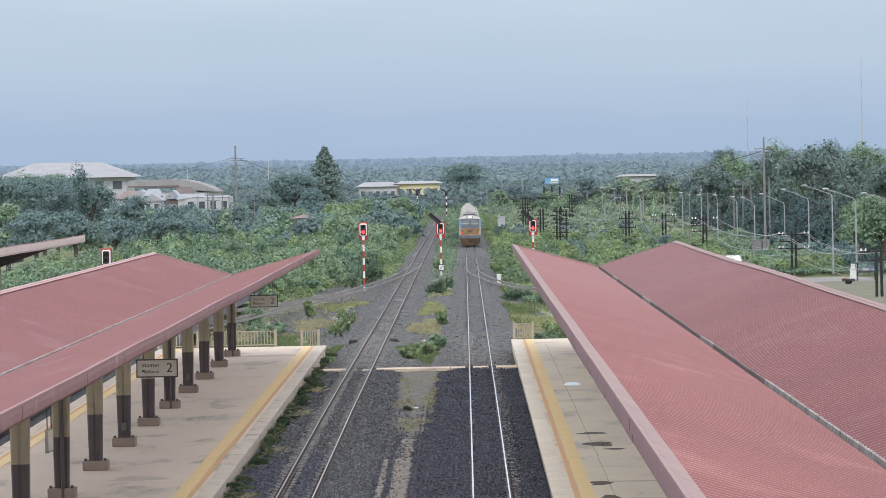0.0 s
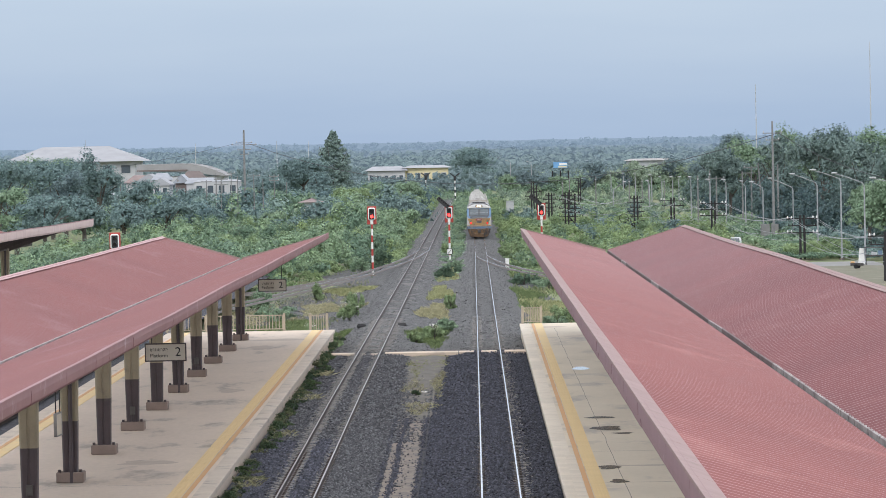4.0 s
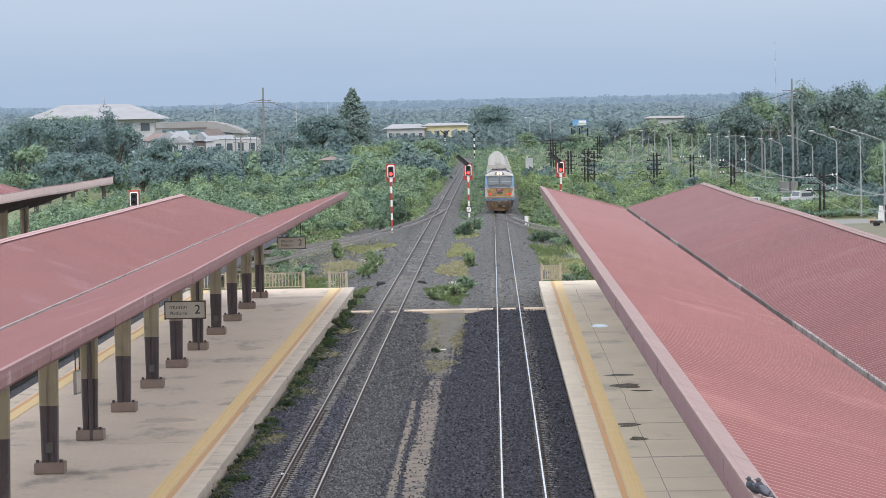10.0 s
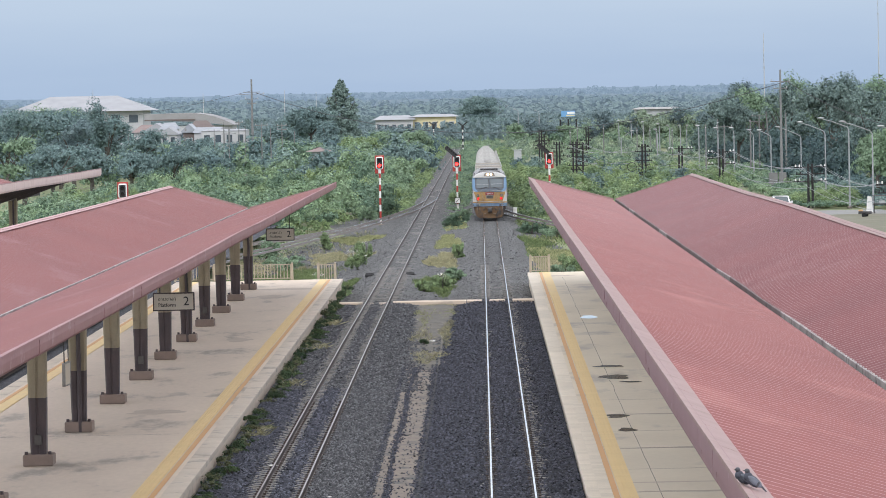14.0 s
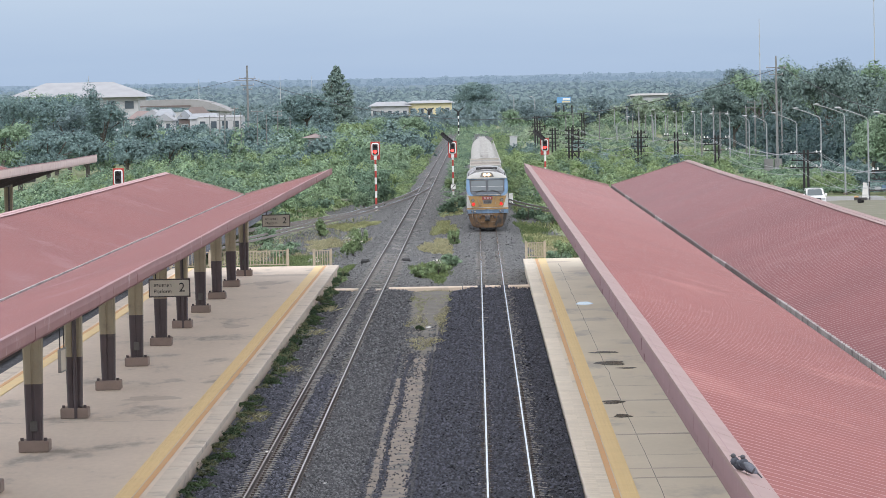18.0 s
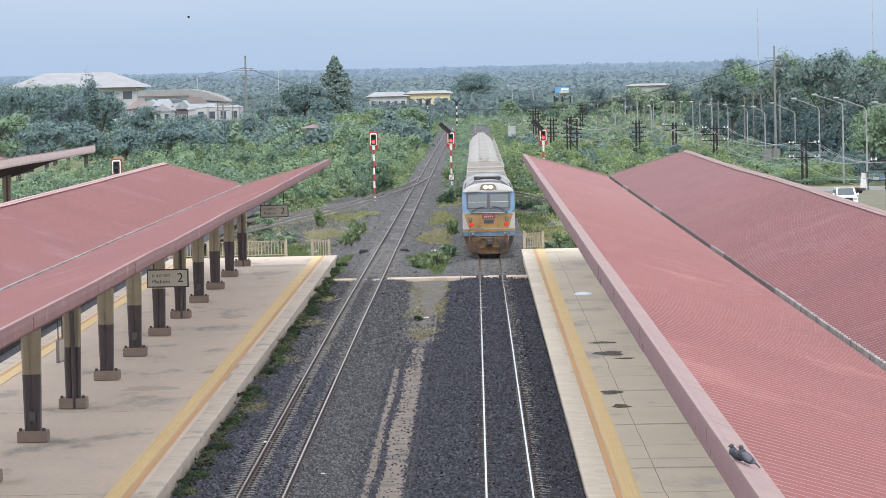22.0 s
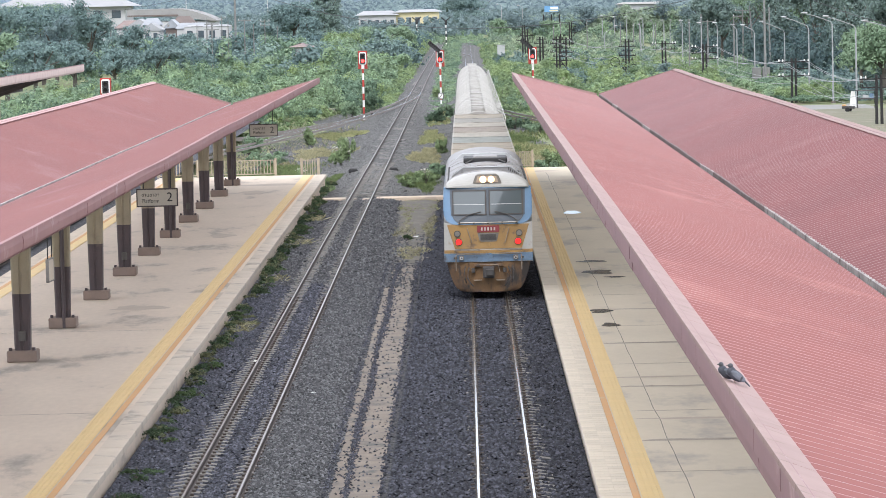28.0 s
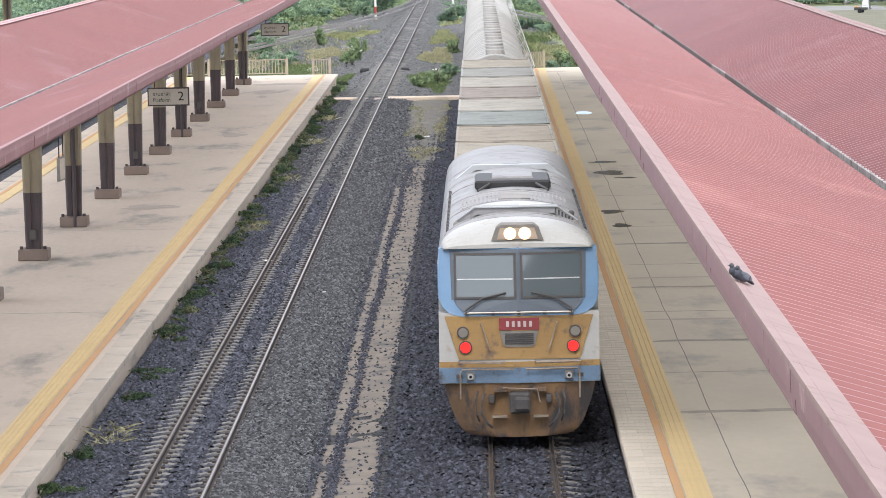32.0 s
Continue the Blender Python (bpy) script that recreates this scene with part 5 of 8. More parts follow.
thicket("thicket_between", scatter(33, 460, -3.35, -1.05, 284, 720), 0.6, 1.5, 0.85, 190, 0.13, M["leaf"], 33, "low bushes between the tracks")
thicket("woods_east", scatter(6, 420, 6.0, 60, 690, 1000), 2.0, 5.0, 2.3, 300, 0.26, M["leaf"], 16, "green woodland beyond the road", lim=0.0080, cat="trees")
thicket("scrub_road", scatter(61, 420, 4.5, 52, 470, 720), 0.9, 2.4, 1.7, 240, 0.19, M["leaf"], 61, "rough green scrub along the road", lim=0.0128)
thicket("scrub_road_pale", scatter(62, 260, 5, 50, 520, 740), 1.6, 3.6, 1.1, 200, 0.18, M["leaf_olive"], 62, "pale young saplings along the road", lim=0.0105)
thicket("woods_east_pale", scatter(34, 320, 6.0, 64, 720, 1050), 3.0, 8.0, 1.7, 260, 0.24, M["leaf_olive"], 34, "pale feathery trees beyond the road", lim=0.0055, cat="trees")
thicket("woods_feathery", scatter(44, 230, 16, 41, 690, 900, fan=1.0), 2.5, 5.5, 1.4, 170, 0.2, M["leaf_olive"], 44, "pale feathery young trees", lim=0.0060, cat="trees")
thicket("woods_roadside", scatter(35, 170, 35, 62, 330, 560), 2.5, 6.0, 2.2, 620, 0.17, M["leaf_deep"], 35, "green roadside trees", lim=0.0045, cat="trees")
thicket("woods_roadside_dark", scatter(36, 260, 33, 64, 385, 620), 4.0, 8.5, 2.8, 520, 0.2, M["leaf_deep"], 36, "dark roadside trees", cat="trees")
thicket("hedge_road", scatter(39, 200, 20.0, 22.4, 290, 620), 0.7, 1.3, 0.9, 200, 0.14, M["leaf_light"], 39, "low green growth along the road")
thicket("hedge_road_dark", scatter(40, 100, 18.0, 22.2, 260, 560), 0.8, 1.5, 1.0, 240, 0.15, M["leaf"], 40, "green bushes along the road")
thicket("track_end_bushes", scatter(41, 170, -8, 4, 690, 930), 0.8, 2.2, 1.5, 200, 0.22, M["leaf"], 41, "bushes closing over the far line")
thicket("verge_bushes", scatter(37, 230, 27.6, 37, 330, 470), 0.8, 2.3, 1.3, 420, 0.16, M["leaf"], 37, "green bushes on the road verge")
thicket("verge_shrubs", scatter(57, 60, 28.2, 34, 335, 345), 1.2, 1.9, 1.0, 300, 0.13, M["leaf_light"], 57, "low bright shrubs at the road bend")
thicket("verge_bushes_dark", scatter(38, 60, 33.5, 39, 322, 440), 1.5, 3.2, 1.5, 420, 0.17, M["leaf_dark"], 38, "dark green bushes on the road verge")
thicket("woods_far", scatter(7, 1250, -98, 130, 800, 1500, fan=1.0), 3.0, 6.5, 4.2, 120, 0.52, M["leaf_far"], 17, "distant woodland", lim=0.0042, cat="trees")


def crest(x, base, amp, seed):
    """The uneven skyline of a far wooded rise."""
    return base + amp * noise.noise((x * 0.004, seed, 0)) + amp * 0.3 * noise.noise((x * 0.03, seed, 2)) + amp * 0.4 * abs(noise.noise((x * 0.11, seed, 5)))


def ridge(name, y, base, amp, seed, material, label):
    """A far wooded rise, as a long low hill with an uneven crest."""
    xs = steps(-900, 900, 1.5)
    verts, faces = [], []
    for x in xs:
        z = crest(x, base, amp, seed)
        verts += [(x, y, -7), (x, y + 4, z * 0.35 - 2.6 + 1.2 * noise.noise((x * 0.15, seed, 4))), (x, y + 40, z), (x, y + 260, z * 0.8)]
    for i in range(len(xs) - 1):
        for k in (0, 1, 2):
            faces.append((4 * i + k, 4 * i + 4 + k, 4 * i + 5 + k, 4 * i + 1 + k))
    return tagged(new(name, mesh_of(name, verts, faces, material)), label, "hill", kind="structure")


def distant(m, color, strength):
    """A far backdrop whose haze is a bluish glow put into its material."""
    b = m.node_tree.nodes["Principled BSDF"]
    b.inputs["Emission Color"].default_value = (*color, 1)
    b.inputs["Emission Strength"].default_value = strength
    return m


# haze colour that the far ridges and woods emit
HAZE_GLOW = (0.34, 0.465, 0.64)
M["ridge_c"] = distant(mat("ridge_blue", (0.03, 0.045, 0.045), (0.04, 0.055, 0.055), rough=1.0, scale=0.03, fine=0.4), HAZE_GLOW, 0.34)
M["ridge_d"] = distant(mat("ridge_far", (0.02, 0.03, 0.035), (0.025, 0.035, 0.04), rough=1.0, scale=0.015, fine=0.3), HAZE_GLOW, 0.47)
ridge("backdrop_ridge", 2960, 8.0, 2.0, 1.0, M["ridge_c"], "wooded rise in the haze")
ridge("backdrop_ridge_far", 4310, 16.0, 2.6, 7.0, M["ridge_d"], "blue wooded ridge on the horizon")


def far_woods(name, y0, y1, z0, z1, n, r, material, seed, label, line=None):
    """Far woodland as many low uneven crowns that run together; the land rises from z0 to z1, or the crowns keep under a skyline."""
    rng = np.random.default_rng(seed)
    u = rng.uniform(0, 1, n)
    y = y0 + (y1 - y0) * u
    x = rng.uniform(-0.14, 0.14, n) * y
    q = r * rng.uniform(0.5, 1.35, n)
    z = z0 + (z1 - z0) * u + 0.25 * (z1 - z0) * np.sin(x * 0.006 + seed) + 0.12 * (z1 - z0) * np.sin(x * 0.021)
    if line:
        z = np.array([crest(a, *line) for a in x]) - rng.uniform(0, 1, n) ** 0.6 * (z1 - z0) - 0.4 * q
    # every crown is a heap of ragged leaf sprays, each a tilted kite
    m = 20
    way = rng.normal(0, 1, (n, m, 3))
    way /= np.linalg.norm(way, axis=2)[:, :, None]
    heart = way * (q[:, None] * rng.uniform(0.6, 1.0, (n, m)))[:, :, None]
    heart[:, :, 2] *= rng.uniform(0.5, 0.85, (n, 1))
    heart += np.stack([x, y, z], 1)[:, None, :]
    a = rng.normal(0, 1, (n, m, 3))
    a -= way * (a * way).sum(2)[:, :, None]
    a /= np.linalg.norm(a, axis=2)[:, :, None]
    b = np.cross(way, a)
    size = (q[:, None] * rng.uniform(0.3, 0.5, (n, m)))[:, :, None]
    p = np.stack([heart - a * size, heart + b * size * 0.8, heart + a * size * rng.uniform(0.7, 1.2, (n, m, 1)), heart - b * size * 0.9], 2)
    faces = [(k, k + 1, k + 2, k + 3) for k in range(0, 4 * n * m, 4)]
    me = mesh_of(name, p.reshape(-1, 3).tolist(), faces, material)
    return tagged(new(name, me), label, "trees", kind="stuff")


far_woods("backdrop_woods", 1720, 2500, -1.5, 2.5, 2000, 3.4, distant(leaf_mat("woods_plain", (0.06, 0.09, 0.078), (0.095, 0.13, 0.105), 0.05, 0.0), HAZE_GLOW, 0.21), 3, "far woodland on the plain")
far_woods("backdrop_woods_hazy", 2300, 2960, 0.5, 7.0, 1500, 3.8, distant(leaf_mat("woods_hazy", (0.05, 0.075, 0.068), (0.075, 0.105, 0.09), 0.04, 0.0), HAZE_GLOW, 0.27), 4, "hazy far woodland")
far_woods("backdrop_woods_blue", 2950, 3000, 0.0, 9.0, 900, 3.4, distant(leaf_mat("woods_blue", (0.04, 0.06, 0.06), (0.055, 0.08, 0.075), 0.03, 0.0), HAZE_GLOW, 0.34), 5, "hazy woodland on the rise", (9.2, 2.0, 1.0))
far_woods("backdrop_woods_ridge", 4290, 4345, 0.0, 9.0, 1100, 3.8, distant(leaf_mat("woods_ridge", (0.03, 0.045, 0.05), (0.04, 0.06, 0.06), 0.02, 0.0), HAZE_GLOW, 0.44), 6, "blue woodland along the ridge", (17.2, 2.6, 7.0))

# single trees that stand out
def spot(px, d):
    """The offset from the track axis of something that lies px parts in 6700 of its distance to the side."""
    return px * d / 6700.0


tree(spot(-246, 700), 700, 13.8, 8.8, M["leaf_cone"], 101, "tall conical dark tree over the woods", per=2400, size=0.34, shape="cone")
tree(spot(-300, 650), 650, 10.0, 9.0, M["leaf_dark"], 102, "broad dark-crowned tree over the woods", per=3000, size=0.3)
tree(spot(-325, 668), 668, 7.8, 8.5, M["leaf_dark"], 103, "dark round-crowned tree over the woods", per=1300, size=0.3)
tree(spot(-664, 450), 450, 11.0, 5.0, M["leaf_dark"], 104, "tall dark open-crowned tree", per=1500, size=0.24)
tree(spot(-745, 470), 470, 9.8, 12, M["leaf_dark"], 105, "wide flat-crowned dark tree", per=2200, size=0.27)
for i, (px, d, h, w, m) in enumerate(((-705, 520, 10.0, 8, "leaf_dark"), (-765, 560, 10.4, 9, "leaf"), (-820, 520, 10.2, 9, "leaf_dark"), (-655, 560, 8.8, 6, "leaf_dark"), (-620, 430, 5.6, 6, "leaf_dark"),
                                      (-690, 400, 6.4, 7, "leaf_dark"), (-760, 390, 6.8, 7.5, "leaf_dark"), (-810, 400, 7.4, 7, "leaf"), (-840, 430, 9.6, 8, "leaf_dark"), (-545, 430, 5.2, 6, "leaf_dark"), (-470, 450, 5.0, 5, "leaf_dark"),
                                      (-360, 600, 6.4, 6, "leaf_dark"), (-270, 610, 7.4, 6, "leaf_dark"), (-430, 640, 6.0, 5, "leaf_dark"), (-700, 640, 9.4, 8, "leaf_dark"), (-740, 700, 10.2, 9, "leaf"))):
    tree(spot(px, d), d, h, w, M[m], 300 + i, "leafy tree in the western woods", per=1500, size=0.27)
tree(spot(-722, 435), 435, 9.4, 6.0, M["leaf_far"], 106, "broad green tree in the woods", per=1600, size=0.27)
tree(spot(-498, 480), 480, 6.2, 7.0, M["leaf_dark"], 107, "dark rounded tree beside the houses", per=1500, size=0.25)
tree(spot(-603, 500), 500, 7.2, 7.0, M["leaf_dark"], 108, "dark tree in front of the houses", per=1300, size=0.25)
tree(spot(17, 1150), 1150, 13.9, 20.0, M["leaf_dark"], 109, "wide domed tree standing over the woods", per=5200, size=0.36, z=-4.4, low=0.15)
for i, (px, h, w) in enumerate(((282, 6.6, 6), (318, 5.6, 5), (352, 6.4, 6))):
    tree(spot(px, 960), 960, h, w, M["leaf_olive"], 130 + i, "pale leafy tree before the factory shed", per=900, size=0.34, trunk=0.14)
tree(spot(-150, 560), 560, 5.7, 7.0, M["leaf"], 110, "rounded green tree in the thicket", per=1500, size=0.27)
tree(spot(-205, 520), 520, 5.4, 6.5, M["leaf_light"], 111, "rounded yellow-green tree in the thicket", per=1500, size=0.25)
tree(spot(-110, 590), 590, 5.6, 6.0, M["leaf"], 112, "rounded green tree beside the line", per=1300, size=0.27)
for i, (px, d, h, w, m) in enumerate(((455, 470, 9.6, 7, "leaf_shade"), (500, 520, 11.3, 8, "leaf"), (545, 440, 11.4, 7, "leaf_shade"), (580, 480, 12.4, 8, "leaf"), (620, 430, 11.0, 7.5, "leaf_shade"),
                                      (655, 470, 12.2, 8, "leaf_shade"), (690, 410, 10.6, 7, "leaf_shade"), (715, 450, 12.4, 7.5, "leaf"), (745, 400, 10.9, 7.5, "leaf_shade"), (780, 430, 11.8, 8, "leaf"),
                                      (430, 560, 9.6, 7, "leaf_shade"), (475, 610, 11.6, 8, "leaf_far"), (700, 345, 6.2, 6.5, "leaf"), (740, 335, 6.8, 7, "leaf"), (775, 350, 7.5, 7, "leaf_shade"),
                                      (415, 640, 8.6, 7, "leaf_far"), (530, 600, 11.8, 8, "leaf_far"))):
    tree(spot(px, d), d, h, w, M[m], 200 + i, "tall leafy roadside tree with an open crown", per=2300, size=0.26, trunk=0.22)
for i, (px, d, h, w, m) in enumerate(((250, 610, 6.5, 5, "leaf_olive"), (215, 700, 8.0, 6, "leaf_far"), (285, 640, 7.4, 5, "leaf_olive"), (320, 600, 6.8, 5, "leaf_olive"), (350, 680, 8.2, 6, "leaf_far"),
                                      (385, 600, 7.6, 5.5, "leaf_olive"), (175, 620, 5.6, 5, "leaf"), (120, 700, 5.4, 6, "leaf_far"), (232, 520, 6.0, 3.5, "leaf_olive"), (268, 560, 7.2, 4, "leaf_far"), (300, 530, 6.6, 3.5, "leaf_olive"), (338, 560, 7.5, 4, "leaf_olive"), (366, 540, 7.2, 4, "leaf"), (402, 520, 7.6, 4.5, "leaf_olive"), (195, 560, 5.4, 4, "leaf_far"), (150, 640, 5.2, 4.5, "leaf"), (90, 800, 5.4, 6, "leaf_far"), (60, 760, 4.6, 5, "leaf"), (325, 480, 5.6, 4, "leaf"), (275, 470, 5.0, 4, "leaf_light"), (370, 470, 6.2, 4, "leaf"), (420, 480, 7.2, 5, "leaf_dark"))):
    far = max(1.0, 720.0 / d)
    d, h, w = d * far, 10.5 - far * (10.5 - h), w * far
    tree(spot(px, d), d, h, w, M[m], 240 + i, "slender pale-leaved tree beyond the road", per=1100, size=0.25, trunk=0.14)
# ---- platform surfaces ----
def rib_tile():
    """A tactile paving tile with four raised guiding bars."""
    bm = box(-0.2, 0.2, 0.002, 0.398, 0, 0.012)
    for i in range(4):
        add_box(bm, -0.17 + 0.1 * i, -0.13 + 0.1 * i, 0.004, 0.396, 0.012, 0.024)
    me = bpy.data.meshes.new("tactile_tile")
    bm.to_mesh(me)
    bm.free()
    me.materials.append(M["yellow"])
    return me


def pale_tile():
    """A pale paving tile with three raised pads."""
    bm = box(0.004, 0.296, 0.004, 0.396, 0, 0.004)
    for i in range(3):
        add_box(bm, 0.010 + 0.098 * i, 0.092 + 0.098 * i, 0.012, 0.388, 0.004, 0.010)
    me = bpy.data.meshes.new("edge_tile")
    bm.to_mesh(me)
    bm.free()
    me.materials.append(M["edge_tile"])
    return me


tile_y, tile_p = rib_tile(), pale_tile()
for nm, xe, s, y1 in (("tactile_edge_main", XE1, 1, 202), ("tactile_edge_island", XE2, -1, 199), ("tactile_edge_back", -16.25, 1, 199)):
    e = thing(nm, "yellow ribbed tactile paving with an orange line", "tactile paving", pose(0, 0, 0), kind="structure")
    part("orange_line", box(min(xe + s * 0.62, xe + s * 0.76), max(xe + s * 0.62, xe + s * 0.76), 20, y1, PLAT - 0.01, PLAT + 0.006), M["orange"], e)
    ya = 58
    if nm == "tactile_edge_back":
        ya = 20
    else:
        for i in range(300):
            share("tactile_tile", tile_y, e, pose(xe + s * 0.99, ya + 0.4 * i, PLAT))
        ya += 120
    part("tile_row", box(xe + s * 0.99 - 0.2, xe + s * 0.99 + 0.2, ya, y1, PLAT - 0.01, PLAT + 0.014), M["yellow"], e)
    if s > 0 and xe > 0:
        for i in range(150):
            for k in range(2):
                share("edge_tile", tile_p, e, pose(xe + 0.01 + 0.3 * k, 56 + 0.4 * i, PLAT))
# slab joints and cracks in the decks
joints = thing("deck_joints", "dark joints between the platform slabs", "joints", kind="structure")
rj = random.Random(8)
M["joint_stain"] = mat("stained_joint", (0.37, 0.315, 0.26), (0.47, 0.40, 0.32), rough=0.9, scale=1.6, spot=(0.29, 0.25, 0.21), spot_at=0.55, spot_scale=2.5)


def joint_stain(x0, x1, y, w, seed):
    """A ragged dirty band along a joint."""
    bm = bmesh.new()
    xs = steps(x0, x1, 0.22)
    rim = [(x, y + w * (0.35 + 0.65 * abs(noise.noise((x * 1.3, seed, 0.0)))) * (0.3 if i in (0, len(xs) - 1) else 1)) for i, x in enumerate(xs)]
    rim += [(x, y - w * (0.35 + 0.65 * abs(noise.noise((x * 1.3, seed, 5.0))))) for x in reversed(xs)]
    bm.faces.new([bm.verts.new((x, v, PLAT - 0.002)) for x, v in rim])
    part("joint_stain", bm, M["joint_stain"], joints)


for k in range(-2, 8):
    y = 79.0 + 5.42 * k + 0.3 * rj.random()
    part("joint", box(3.6, 13, y - 0.006, y + 0.006, PLAT - 0.012, PLAT - 0.001), M["joint" if k % 4 == 0 else "joint_stain"], joints)
    joint_stain(3.55, 6.5, y, 0.34 if k % 2 == 0 else 0.09, k + 0.5)
    if k % 4 == 1:
        part("joint", box(-14.9, -8.8, y + 2 - 0.01, y + 2 + 0.01, PLAT - 0.012, PLAT - 0.004), M["joint"], joints)
bm = bmesh.new()
y, x = 50.0, 4.12
while y < 196:
    y2, x2 = y + 0.9, 4.1 + 0.05 * noise.noise((0, y * 0.3, 0))
    q = [bm.verts.new(p) for p in ((x - 0.009, y, PLAT - 0.003), (x + 0.009, y, PLAT - 0.003), (x2 + 0.009, y2, PLAT - 0.003), (x2 - 0.009, y2, PLAT - 0.003))]
    bm.faces.new(q)
    y, x = y2, x2
part("joint", bm, M["joint"], joints)


def blot(name, x, y, w, l, seed, material, label, cat, z=PLAT):
    """A thin stain or puddle with a ragged outline."""
    bm = bmesh.new()
    pts = []
    for i in range(28):
        a = 2 * math.pi * i / 28
        r = 1 + 0.38 * noise.noise((math.cos(a) * 1.6, math.sin(a) * 1.6, seed))
        pts.append(bm.verts.new((x + w * r * math.cos(a) * (1 + 0.25 * math.cos(3 * a + seed)), y + 0.62 * l * r * math.sin(a), z)))
    bm.faces.new(pts)
    return tagged(part(name, bm, material), label, cat, kind="structure")


M["wet"] = mat("wet_stain", (0.085, 0.07, 0.058), (0.13, 0.11, 0.09), rough=0.25, scale=3)
M["puddle"] = mat("puddle_water", (0.5, 0.5, 0.5), (0.44, 0.44, 0.44), rough=0.04, metal=0.85, scale=1)
M["spill"] = mat("dried_spill", (0.44, 0.36, 0.29), (0.50, 0.41, 0.33), rough=0.8, scale=2)
blot("puddle", 4.42, 160.8, 0.36, 1.9, 1.0, M["puddle"], "bright rain puddle on the platform", "puddle", PLAT + 0.001)
for x, y, w, l, sd in ((4.3, 131.6, 0.5, 0.75, 2.0), (4.33, 126.6, 0.5, 1.5, 3.0), (4.75, 124.2, 0.34, 0.5, 4.5), (3.85, 111.2, 0.36, 1.0, 6.0), (3.95, 106.6, 0.27, 0.95, 8.0)):
    blot("wet_stain", x, y, w, l, sd, M["wet"], "dark wet stain on the platform", "stain")
for x, y, w, l, sd in ((-9.6, 190, 1.5, 1.6, 2.2), (-10.4, 183, 0.6, 2.4, 3.1), (-9.8, 150, 0.5, 1.8, 5.0), (-10.2, 116, 0.8, 1.5, 7.0), (4.6, 92, 1.3, 0.25, 9.0), (4.9, 83, 1.2, 0.3, 11.0), (3.7, 198, 1.0, 1.1, 4.0), (5.1, 188, 0.9, 0.7, 12.0)):
    blot("faint_stain", x, y, w, l, sd, M["spill"], "faint brownish stain on the concrete", "stain", PLAT + 0.0005)


# ---- loose stones ----
def stones(name, n, x0, x1, y0, y1, size, material, seed, height, label, thin=None):
    """Crushed stones lying on the bed: squashed, turned octahedra."""
    rng = np.random.default_rng(seed)
    x, y = rng.uniform(x0, x1, n), y0 + (y1 - y0) * rng.uniform(0, 1, n) ** 1.35
    if thin is not None:
        k = thin(x, y, rng)
        x, y = x[k], y[k]
        n = len(x)
    z = np.array([height(a, b) for a, b in zip(x, y)])
    s = size * rng.uniform(0.6, 1.4, (n, 1, 1))
    base = np.array([(1, 0, 0), (0, 1, 0), (-1, 0, 0), (0, -1, 0), (0, 0, 1), (0, 0, -1)], float)
    p = base[None] * rng.uniform(0.6, 1.25, (n, 6, 1)) * s
    p[:, :, 2] *= 0.75
    a, b = rng.uniform(0, 6.28, n), rng.uniform(-0.7, 0.7, n)
    ca, sa, cb, sb = np.cos(a)[:, None], np.sin(a)[:, None], np.cos(b)[:, None], np.sin(b)[:, None]
    px, pz = p[:, :, 0] * cb - p[:, :, 2] * sb, p[:, :, 0] * sb + p[:, :, 2] * cb
    q = np.stack([px * ca - p[:, :, 1] * sa + x[:, None], px * sa + p[:, :, 1] * ca + y[:, None], pz + z[:, None] + size * 0.25], 2).reshape(-1, 3)
    tri = np.array([(0, 1, 4), (1, 2, 4), (2, 3, 4), (3, 0, 4), (1, 0, 5), (2, 1, 5), (3, 2, 5), (0, 3, 5)], np.int32)[:4]
    f = (np.arange(n, dtype=np.int32)[:, None, None] * 6 + tri[None]).reshape(-1, 3)
    me = bpy.data.meshes.new(name)
    me.vertices.add(len(q))
    me.vertices.foreach_set("co", q.astype(np.float32).ravel())
    me.loops.add(f.size)
    me.loops.foreach_set("vertex_index", f.ravel())
    me.polygons.add(len(f))
    me.polygons.foreach_set("loop_start", np.arange(0, f.size, 3, dtype=np.int32))
    me.update(calc_edges=True)
    me.materials.append(material)
    return tagged(new(name, me), label, "stones", kind="stuff")


M["stone_grey"] = island_mat("stone_grey", (0.02, 0.021, 0.026), (0.172, 0.176, 0.19))
M["stone_outer"] = island_mat("stone_outer", (0.05, 0.05, 0.053), (0.2, 0.2, 0.2))
M["stone_mid"] = island_mat("stone_mid", (0.016, 0.018, 0.02825), (0.12, 0.127, 0.1672))
M["stone_dark"] = island_mat("stone_dark", (0.011, 0.012, 0.02034), (0.09, 0.095, 0.1266))
off_sleepers = lambda x, y, rng: ~(((np.abs(x + 6.0) < 0.30) | (np.abs(x + 5.42) < 0.14) | (np.abs(x + 4.8) < 0.17)) & (np.abs(((y - 55) / 0.566) % 1 - 0.5) > 0.24)) & ~(np.abs(np.abs(x + 5.15) - 0.535) < 0.09) & ~((x > -2.66 + 0.1 * np.sin(y * 1.7)) & (rng.uniform(0, 1, len(x)) > 0.10 + 0.75 * (np.abs(x + 2.44 + 0.06 * np.sin(y * 0.8)) < 0.07 + 0.05 * np.sin(y * 2.3)) + 0.6 * (x > -1.92 + 0.1 * np.sin(y * 1.3))))
off_main = lambda x, y, rng: ~((np.abs(x - 1.42) < 0.3) & (np.abs(((y - 55) / 0.566) % 1 - 0.5) > 0.24)) & ~(np.abs(np.abs(x - 0.62) - 0.535) < 0.09)
bedz = lambda x, y: bed_z(x) + 0.01
